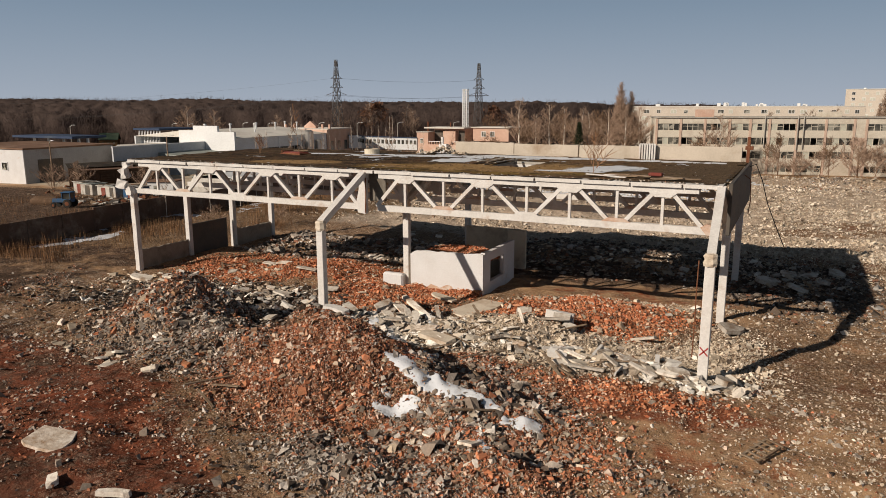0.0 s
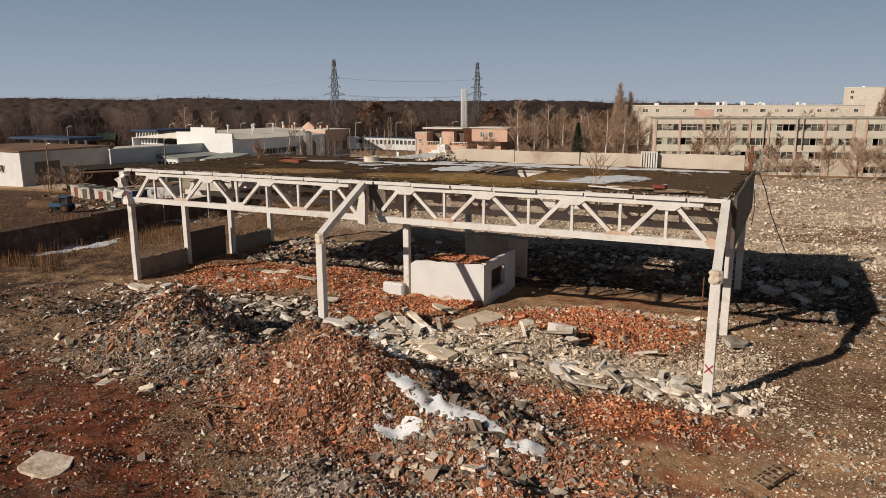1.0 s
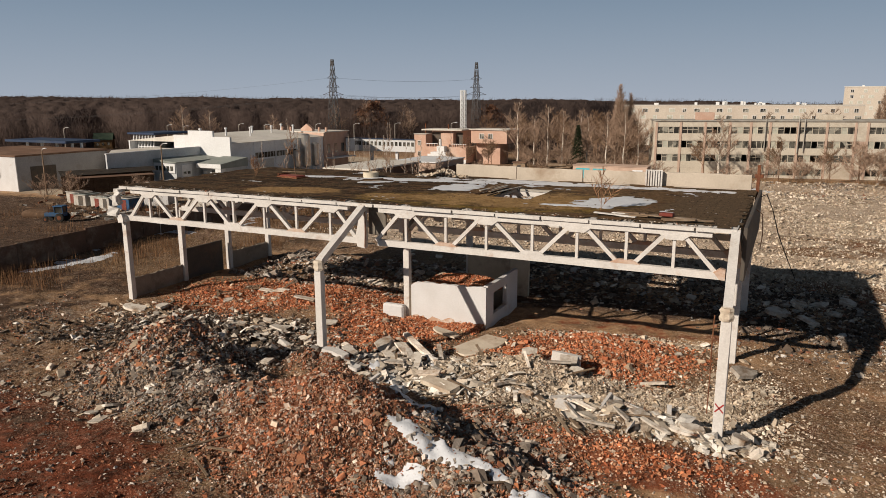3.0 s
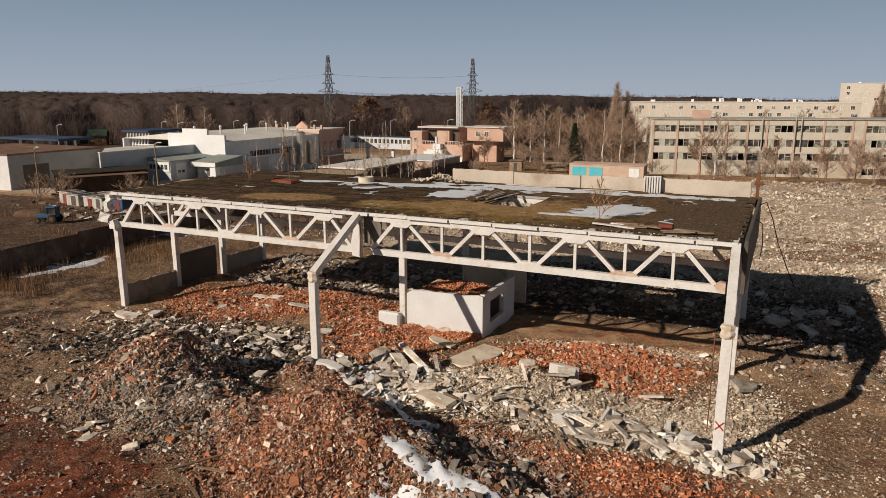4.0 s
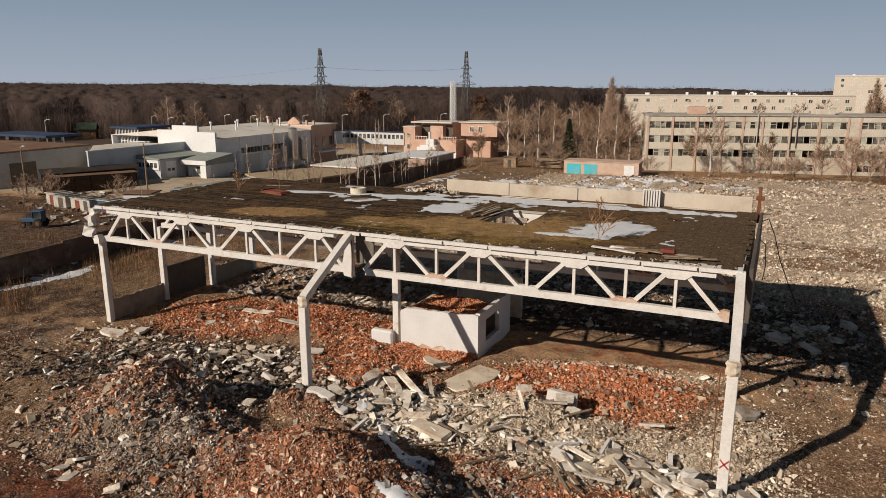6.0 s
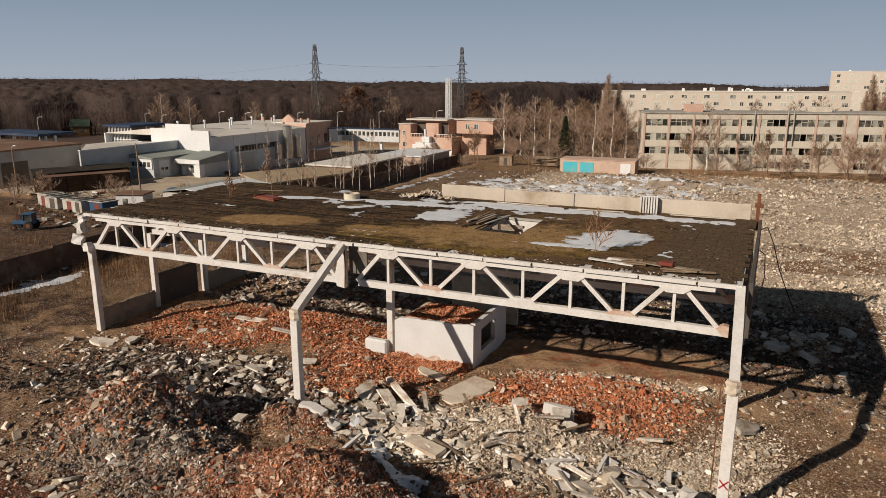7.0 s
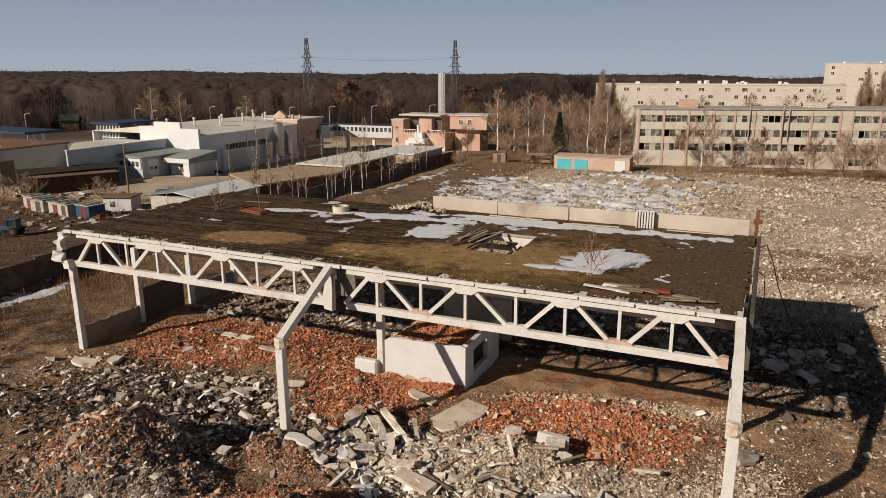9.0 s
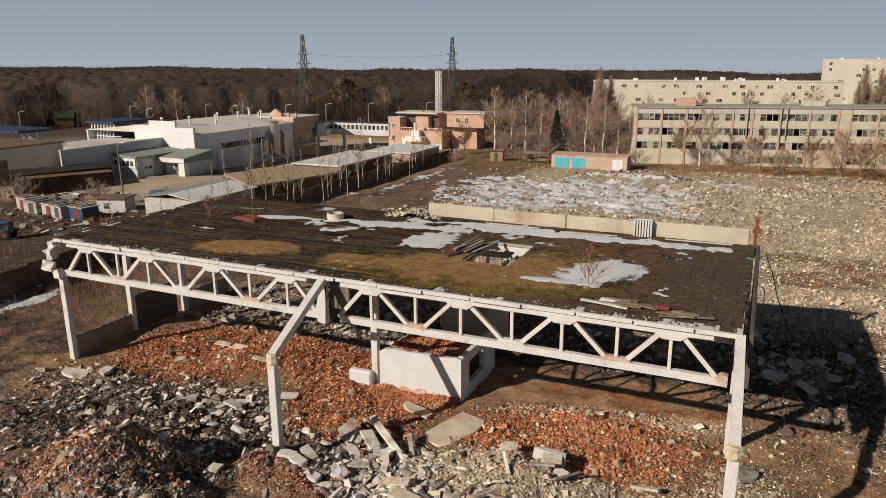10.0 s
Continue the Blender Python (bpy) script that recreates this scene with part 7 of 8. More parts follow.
copies(poplar, ((-42.8, 209.5, 0.9), (-46.8, 212.0, 0.85), (38.0, 330.0, 1.15), (44.0, 322.0, 1.2), (31.0, 326.0, 1.05), (50.0, 325, 1.2), (56.0, 320, 1.1), (34.5, 316, 1.0), (40.5, 312, 1.1), (47.0, 315, 1.15), (53.0, 312, 1.05), (60.0, 322, 1.2), (28.0, 318, 0.8), (64.0, 318, 1.1)), 4)
broad = make_tree("bare_tree", "bare brown broad-crowned tree", place(-39.0, 199.0), 13.0, 0.2, BARK, 13, reach=0.5, boughs=18, spread=0.7)
copies(broad, ((-61, 215, 1.0), (-74, 214, 0.9), (-54, 226, 1.1), (-80, 226, 1.0), (-20, 187, 0.85), (-3, 189, 0.8), (8, 192, 0.75), (14, 193, 0.7), (26, 196, 0.8), (33, 198, 0.8), (-72, 176, 0.6), (4, 262, 1.25), (-10, 300, 1.2), (12, 295, 1.3), (-28, 310, 1.1), (-46, 300, 1.0), (28, 270, 1.2), (-77, 186, 0.7), (-82, 182, 0.65), (-66, 222, 1.1), (-58, 232, 1.0), (-48, 238, 1.1), (-72, 240, 1.0), (-86, 240, 1.1), (-63, 250, 1.2), (-52, 258, 1.1), (-78, 258, 1.1), (-92, 255, 1.0), (-44, 228, 0.9), (-104, 250, 1.1), (-90, 228, 0.8), (-68, 268, 1.2), (-84, 275, 1.2), (-58, 280, 1.2)), 5)
bush = make_tree("bare_bush", "dense bare brown bush before the office block", place(2.0, 184.5), 6.0, 0.1, BARK, 14, reach=0.7, boughs=13, spread=0.7, first=0.03, group="bushes", category="bush", twigs=TWIGS)
copies(bush, ((-14, 184, 0.6), (-9, 185, 0.5), (-4, 185, 1.0), (6, 184.5, 1.1), (13.5, 186.5, 1.6), (20, 187, 1.5), (24, 188, 1.6), (0.5, 183, 0.8), (17, 184, 1.35), (28, 190, 1.1), (-58, 176, 0.6), (-54, 184, 0.9), (-30, 183, 0.7), (-67, 190, 0.8), (-80, 160, 0.7), (-78, 150, 0.6), (-104, 90, 0.8), (-118, 86, 0.9), (-122, 84, 0.8), (-90, 92, 0.6), (-62, 188, 0.9), (-58, 192, 1.0), (-50, 203, 1.0), (-47, 191, 0.8), (-44, 200, 1.1), (-40, 187, 0.7), (-36, 189, 0.9), (-70, 196, 0.9), (-73, 202, 1.0), (-66, 204, 1.1), (-56, 206, 1.1), (22, 185, 0.9), (31, 188, 1.2), (-17, 182, 0.45), (-80, 205, 1.0), (-76, 212, 1.1), (-62, 212, 1.2), (-90, 186, 0.7), (-84, 176, 0.7), (-72, 168, 0.6), (-69, 160, 0.5), (-54, 66, 0.4), (-57, 58, 0.45), (-60, 72, 0.5), (-63, 80, 0.5), (-58, 88, 0.45), (-55, 96, 0.5)), 6)
sapling = make_tree("sapling", "thin bare young birch beside the fence", place(-68.6, 112.0), 11.0, 0.06, BIRCH, 15, reach=0.17, boughs=16, depth=1, upward=1.0, spread=0.45, group="saplings", category="tree")
copies(sapling, [(-70.0 - 0.06 * (y - 60) + random.uniform(0.2, 3.4), y, random.uniform(0.45, 1.3)) for y in (62, 68, 74, 80, 84, 87, 90, 92, 95, 97, 99, 101, 103, 106, 108, 110, 114, 117, 119, 122, 124, 128, 131, 134, 138, 142, 146, 150, 154)], 7)


def make_conifer(x, y, h):
    rnd = random.Random(3)
    t = thing("spruce_tree", "dark green spruce among bare birches", "tree", place(x, y))
    b = fresh()
    tube(b, [(0, 0, -0.3), (0, 0, h)], [0.18, 0.03], 6)
    part("trunk", b, BARK, t)
    b = fresh()
    for i in range(2200):
        u = rnd.random() ** 0.8
        z = h * (0.08 + 0.92 * u)
        a, r = rnd.uniform(0, 6.283), (1 - u) * h * 0.26 * rnd.uniform(0.35, 1) + 0.1
        p = Vector((math.cos(a) * r, math.sin(a) * r, z - r * 0.3))
        d = Vector((math.cos(a), math.sin(a), -0.3)) * rnd.uniform(0.4, 0.8)
        s = Vector((-math.sin(a), math.cos(a), 0)) * 0.22
        b.faces.new([b.verts.new(q) for q in (p - s, p + s, p + d)])
    part("crown", b, CONIFER, t)


make_conifer(-53.5, 193.0, 12.5)


AHEAD, ASIDE = np.array([-0.415, 0.91]), np.array([0.91, 0.415])


def woods_start(side):
    """How far off the woods begin, with a clearing round the house."""
    return 288 + 8 * fractal(side * 60, side * 0, 1.0, 8, 2) + 34 * np.exp(-((side + 0.51) / 0.035) ** 2)


def woods_floor(x, y, side, dist):
    return height(x, y) + (1 - step(-0.6, 0.1, side)) * 3.6 * step(300, 420, dist)


def crown_tops(x, y, side, dist):
    """How high the crowns reach over the floor of the woods."""
    return 19.0 + 4.4 * step(300, 400, dist) - 2.5 * step(0.1, 0.6, side) + 2.6 * fractal(x, y, 60, 3, 3)


def open_ground(x, y, dist):
    return ((x > -95) & (dist < 370)) | ((x > -80) & (y < 470))


def make_forest():
    """Bare woods from the road to the skyline, far off: trunks and thin upright twigs."""
    n = 6400
    side = RNG.uniform(-1, 1, n) * 0.86
    dist = woods_start(side) + 300 * RNG.uniform(0, 1, n) ** 1.4
    x, y = AHEAD[0] * dist + ASIDE[0] * side * dist, AHEAD[1] * dist + ASIDE[1] * side * dist
    ok = ~open_ground(x, y, dist)
    x, y, dist, side = x[ok], y[ok], dist[ok], side[ok]
    n = len(x)
    h = crown_tops(x, y, side, dist) * RNG.uniform(0.8, 0.99, n)
    z0 = woods_floor(x, y, side, dist)
    k = 52
    a, el = RNG.uniform(0, 6.283, (n, k)), RNG.uniform(-0.9, 0.8, (n, k))
    ring = np.sqrt(np.clip(1 - el * el, 0, 1))
    r = RNG.uniform(0.2, 1.0, (n, k)) * (h * RNG.uniform(0.15, 0.24, n))[:, None]
    c = np.stack([x[:, None] + np.cos(a) * ring * r, y[:, None] + np.sin(a) * ring * r, z0[:, None] + h[:, None] * 0.6 + el * h[:, None] * 0.38], 2)
    d = np.stack([np.cos(a) * ring * 1.0 + RNG.normal(0, 0.45, (n, k)), np.sin(a) * ring * 1.0 + RNG.normal(0, 0.45, (n, k)), 0.75 + RNG.normal(0, 0.35, (n, k))], 2)
    d /= np.linalg.norm(d, axis=2, keepdims=True)
    q = c + d * RNG.uniform(1.2, 3.0, (n, k))[:, :, None]
    w = RNG.uniform(0.04, 0.1, (n, k)) * (0.4 + dist[:, None] / 450)
    t = RNG.uniform(0, 3.14, (n, k))
    s = np.stack([np.cos(t) * w, np.sin(t) * w, 0 * w], 2)
    tri = np.stack([c - s, c + s, q], 2).reshape(-1, 3)
    lean = RNG.normal(0, 0.6, (n, 2))
    b = np.stack([x, y, z0 - 0.5], 1)
    top = np.stack([x + lean[:, 0], y + lean[:, 1], z0 + h * 0.85], 1)
    rw = np.array([0.91, 0.415, 0]) * 0.2
    stem = np.stack([b - rw, b + rw, top], 1).reshape(-1, 3)
    v = np.concatenate([tri, stem])
    tagged(array_mesh("forest", v, np.arange(len(v)).reshape(-1, 3), FOREST_TWIGS), "bare brown winter forest along the horizon", "forest", kind="stuff")


make_forest()


def make_brush():
    """Young growth and brush along the edge of the woods."""
    n = 26000
    side = RNG.uniform(-0.86, 0.3, n)
    dist = woods_start(side) - 3 + 16 * RNG.uniform(0, 1, n)
    x, y = AHEAD[0] * dist + ASIDE[0] * side * dist, AHEAD[1] * dist + ASIDE[1] * side * dist
    ok = ~open_ground(x, y, dist)
    x, y, dist, side = x[ok], y[ok], dist[ok], side[ok]
    n = len(x)
    c = np.stack([x, y, height(x, y) + 9.0 * RNG.uniform(0, 1, n) ** 1.5], 1)
    q = c + np.stack([RNG.normal(0, 0.9, n), RNG.normal(0, 0.9, n), RNG.uniform(1.2, 3.6, n)], 1)
    w, t = RNG.uniform(0.05, 0.13, n), RNG.uniform(0, 3.14, n)
    s = np.stack([np.cos(t) * w, np.sin(t) * w, 0 * w], 1)
    v = np.stack([c - s, c + s, q], 1).reshape(-1, 3)
    tagged(array_mesh("forest_brush", v, np.arange(len(v)).reshape(-1, 3), FOREST_TWIGS), "bare brown brush along the edge of the forest", "brush", kind="stuff")


make_brush()


def wooded(x, y, dist):
    return (1 - step(-125, -95, x) * (1 - step(370, 400, dist))) * (1 - step(-110, -80, x) * (1 - step(470, 505, y)))


def domes(x, y, cell, seed):
    """Round crowns, one at random in each cell: 1 at a crown's top, 0 between crowns."""
    fx, fy = np.floor(x / cell), np.floor(y / cell)
    best = np.full(x.shape, 9.0)
    for i in (-1, 0, 1):
        for j in (-1, 0, 1):
            cx, cy = fx + i, fy + j
            px, py = (cx + 0.15 + 0.7 * lattice(cx, cy, seed)) * cell, (cy + 0.15 + 0.7 * lattice(cx, cy, seed + 1)) * cell
            best = np.minimum(best, np.hypot(x - px, y - py) / cell)
    return np.sqrt(np.clip(1 - (best / 0.75) ** 2, 0, 1))


def make_thicket():
    """The closed mass of twigs between the trees, crown by crown, as one soft uneven sheet."""
    gd, gs = np.meshgrid(np.arange(0, 330, 2.8), np.linspace(-0.86, 0.86, 430), indexing="ij")
    deep = gd
    gd = gd + woods_start(gs) + 6
    x, y = AHEAD[0] * gd + ASIDE[0] * gs * gd, AHEAD[1] * gd + ASIDE[1] * gs * gd
    edge = step(0, 26, deep) * (1 - step(290, 325, deep)) * wooded(x, y, gd)
    z = woods_floor(x, y, gs, gd) - 0.5 + edge * (crown_tops(x, y, gs, gd) - 5.6 + 2.2 * domes(x, y, 5.0, 13) + 1.4 * fractal(x, y, 3.0, 14, 2))
    bad = open_ground(x, y, gd)
    n, m = gd.shape[1], gd.shape[0]
    bad = bad[:-1, :-1] | bad[1:, :-1] | bad[:-1, 1:] | bad[1:, 1:]
    i = (np.arange(m - 1)[:, None] * n + np.arange(n - 1)[None, :]).ravel()[~bad.ravel()]
    used, inv = np.unique(np.stack([i, i + 1, i + n + 1, i + n], 1), return_inverse=True)
    v = np.stack([x.ravel(), y.ravel(), z.ravel()], 1)[used]
    tagged(array_mesh("thicket", v, inv.reshape(-1, 4), FOREST_TWIGS, True), "dense brown mass of bare twigs in the winter forest", "forest", kind="stuff")


make_thicket()


# an oak that kept its brown leaves, at the edge of the woods
OAK_LEAVES = surface("withered_leaves", (0.17, 0.085, 0.052), (0.125, 0.068, 0.045), (0.21, 0.115, 0.07), 0.5, 4, 0.95, random_by="island", spread=0.4)


def make_oak(x, y, h, seed, label):
    rnd = random.Random(seed)
    t = thing("oak_tree", label, "tree", place(x, y), "oaks with withered leaves")
    b = fresh()
    tube(b, [(0, 0, -0.4), (0.2, 0, h * 0.4), (0, 0.2, h * 0.85)], [0.45, 0.3, 0.06], 7)
    for i in range(9):
        a, z = i * 2.4, h * (0.25 + 0.06 * i)
        tube(b, [(0.1, 0, z), (math.cos(a) * h * 0.18, math.sin(a) * h * 0.18, z + h * 0.12), (math.cos(a) * h * 0.3, math.sin(a) * h * 0.3, z + h * 0.2)], [0.14, 0.09, 0.03], 5)
    part("trunk", b, BARK, t)
    b = fresh()
    for i in range(70):
        a, u = rnd.uniform(0, 6.283), rnd.uniform(0.12, 1)
        r = h * 0.4 * math.sqrt(max(0.06, 1 - (2 * u - 0.85) ** 2)) * rnd.uniform(0.4, 1)
        c = Vector((math.cos(a) * r, math.sin(a) * r, h * u))
        for k in range(34):
            p = c + Vector((rnd.gauss(0, 0.9), rnd.gauss(0, 0.9), rnd.gauss(0, 0.7)))
            d, e = Vector((rnd.gauss(0, 1), rnd.gauss(0, 1), rnd.gauss(0, 1))).normalized() * 0.8, Vector((rnd.gauss(0, 1), rnd.gauss(0, 1), rnd.gauss(0, 1))).normalized() * 0.7
            b.faces.new([b.verts.new(q) for q in (p - d, p + e, p + d)])
    part("crown", b, OAK_LEAVES, t)


make_oak(-164.0, 265.0, 19.0, 1, "broad oak with withered rust-brown leaves")
make_oak(-118.0, 288.0, 17.0, 2, "oak with withered pale brown leaves")

# a wooden shed and a timber heap beside the garage row
shed = thing("wooden_shed", "small weathered wooden shed with lean-to roof", "shed", place(-63.8, 175.5, 10, 0.1))
solid("wall", shed, WOOD, -1.6, 1.6, -1.3, 1.3, 0, 2.6, 0.03)
solid("roof", shed, OLD_ROOF, -1.9, 1.9, -1.6, 1.6, 2.6, 2.8, 0.03)
solid("door", shed, DARK_SHEET, -0.5, 0.4, -1.36, -1.305, 0.1, 2.1)
stack = thing("timber_heap", "heap of grey weathered timber beside the garages", "timber", place(-55.0, 180.0, 5))
for i in range(26):
    b = fresh()
    beam(b, (-3 + random.uniform(-0.8, 0.8), random.uniform(-1, 1), 0.2 + 0.085 * i), (3 + random.uniform(-1.2, 0.8), random.uniform(-1, 1), 0.25 + 0.085 * i), 0.28, 0.2)
    part("timber", b, WOOD, stack)


# scrap lying about the yard
def make_scrap():
    rnd = random.Random(77)
    heap = thing("scrap_heap", "scattered boards, sheets and scrap in the muddy yard", "scrap", pose(0, 0, 0))
    mats = (WOOD, DULL_WHITE, DARK_SHEET, RUST, ROOF_METAL, DARK_SHEET)
    for i in range(200):
        x, y = rnd.choice(((rnd.uniform(-124, -90), rnd.uniform(78, 100)), (rnd.uniform(-128, -110), rnd.uniform(88, 98)), (rnd.uniform(-104, -84), rnd.uniform(70, 84))))
        b = fresh()
        beam(b, (-0.5, 0, 0), (0.5, 0, 0), rnd.uniform(0.2, 0.8), rnd.uniform(0.05, 0.35), 0, 0.05, rnd)
        ob = part("scrap", b, rnd.choice(mats), heap)
        ob.matrix_world = pose(x, y, ground_z(x, y) + 0.15, rnd.gauss(0, 9), rnd.gauss(0, 9), rnd.uniform(0, 360)) @ Matrix.Scale(rnd.uniform(0.5, 1.5), 4)


make_scrap()
mound = thing("covered_heap", "dark tarpaulin-covered heap in the yard", "heap", place(-102.0, 69.5, 12))
b = fresh()
tube(b, [(-3.2, 0, 0.2), (-2.6, 0, 0.5), (-1.0, 0.1, 0.75), (1.2, -0.1, 0.7), (2.6, 0, 0.5), (3.1, 0, 0.2)], [0.4, 1.1, 1.45, 1.4, 1.1, 0.4], 12)
for q in b.verts:
    q.co.z *= 0.6
part("tarpaulin", b, DARK_WOOD, mound, smooth=True)


def make_red_boards():
    t = thing("red_boards", "low heap of red painted boards in the yard", "boards", place(-114.6, 127.0, 20))
    rnd = random.Random(5)
    for i in range(9):
        b = fresh()
        a = rnd.gauss(0, 0.25)
        beam(b, (-2.0, a, 0.1 + 0.08 * i), (2.0 + rnd.random(), -a, 0.12 + 0.08 * i), 0.35, 0.1)
        part("board", b, RED_PAINT, t)


make_red_boards()


def make_car(x, y, turn):
    t = thing("parked_car", "small white car parked on the far road", "car", place(x, y, turn))
    body = fresh()
    side = [(-2.0, 0.35), (2.0, 0.35), (2.05, 0.75), (1.1, 0.9), (0.5, 1.42), (-1.3, 1.45), (-1.95, 0.95)]
    gusset(body, side, 0.8)
    part("body", body, WHITE_METAL, t)
    for y0 in (-0.815, 0.805):
        solid("window", t, GLASS, -1.2, 0.45, y0, y0 + 0.01, 0.95, 1.35)
    solid("windscreen", t, GLASS, 0.55, 1.0, -0.7, 0.7, 0.98, 1.1)
    for x0 in (-1.3, 1.3):
        for s in (-1, 1):
            b = fresh()
            tube(b, [(x0, s * 0.62, 0.3), (x0, s * 0.84, 0.3)], [0.3, 0.3], 12)
            w = part("wheel", b, RUBBER, t)
            b = fresh()
            tube(b, [(x0, s * 0.842, 0.3), (x0, s * 0.86, 0.3)], [0.17, 0.15], 10)
            part("rim", b, STEEL, w)


make_car(-232.0, 170.6, 35)


# dark lean-to with junk under it, against the annex
lean = thing("lean_to", "dark sagging lean-to roof on posts behind the pallets", "shelter", pose(-123.6, 100.6, ground_z(-123.6, 100.6), 0, 0, 61))
b = fresh()
v = [b.verts.new(p) for p in ((-9.5, 1.75, 3.35), (8.5, 1.75, 3.55), (8.5, 4.0, 4.3), (-9.5, 5.6, 4.1))]
b.faces.new(v)
bmesh.ops.solidify(b, geom=b.faces[:], thickness=0.18)
part("roof", b, DARK_SHEET, lean)
for x in (-9, -3.4, 3.4, 7.8):
    solid("post", lean, DARK_WOOD, x - 0.12, x + 0.12, 1.9, 2.14, -0.5, 3.3)
solid("back_board", lean, DARK_WOOD, -9.3, 8.1, 3.6, 3.75, -0.5, 3.6)
for x, w, z in ((-8, 2.4, 1.9), (-4.6, 3.0, 1.5), (0.2, 3.6, 2.2), (5.2, 2.4, 1.7)):
    solid("crate", lean, WOOD if z > 2 else DARK_WOOD, x, x + w, 2.3, 3.5, -0.3, z, 0.04)


# ---- loose things on the ground and the roof ----
def make_slab(x, y, sx, sy, sz, turn, tilt=0.0, roll=0.0, lift=0.0, label="broken grey concrete slab lying in rubble", material=None, z=None, group="broken slabs"):
    rnd = random.Random(int(x * 100) * 31 + int(y * 100))
    base = ground_z(x, y) if z is None else z
    t = thing("concrete_slab", label, "slab", pose(x, y, base + lift, tilt, roll, turn), group)
    b = fresh()
    ring = []
    for cx, cy in ((-1, -1), (1, -1), (1, 1), (-1, 1)):
        px, py = cx * sx / 2, cy * sy / 2
        if rnd.random() < 0.55:
            # a corner broken off
            u, v = rnd.uniform(0.1, 0.6) * sx, rnd.uniform(0.1, 0.6) * sy
            one, two = (px - cx * u, py + cy * rnd.uniform(-0.04, 0.02)), (px + cx * rnd.uniform(-0.04, 0.02), py - cy * v)
            mid = (px - cx * u * rnd.uniform(0.2, 0.6), py - cy * v * rnd.uniform(0.2, 0.6))
            ring += [two, mid, one] if cx * cy > 0 else [one, mid, two]
        else:
            ring.append((px, py))
    n = len(ring)
    lo = [b.verts.new((p[0], p[1], -sz * 0.4)) for p in ring]
    hi = [b.verts.new((p[0] * 0.97 + rnd.uniform(-0.03, 0.03), p[1] * 0.97, sz * 0.6)) for p in ring]
    b.faces.new(lo[::-1])
    b.faces.new(hi)
    for i in range(n):
        j = (i + 1) % n
        b.faces.new((lo[i], lo[j], hi[j], hi[i]))
    part("slab_body", b, material or SLAB, t)
    if rnd.random() < 0.3:
        b = fresh()
        for k in range(3):
            x0 = sx * 0.45
            y0 = sy * rnd.uniform(-0.35, 0.35)
            tube(b, [(x0, y0, 0.02), (x0 + 0.25, y0 + rnd.uniform(-0.1, 0.1), rnd.uniform(-0.05, 0.15)), (x0 + 0.5, y0 + rnd.uniform(-0.2, 0.2), rnd.uniform(-0.1, 0.3))], [0.012] * 3, 4)
        part("bare_rods", b, RUST, t, "rusty bare reinforcing rods")
    return t


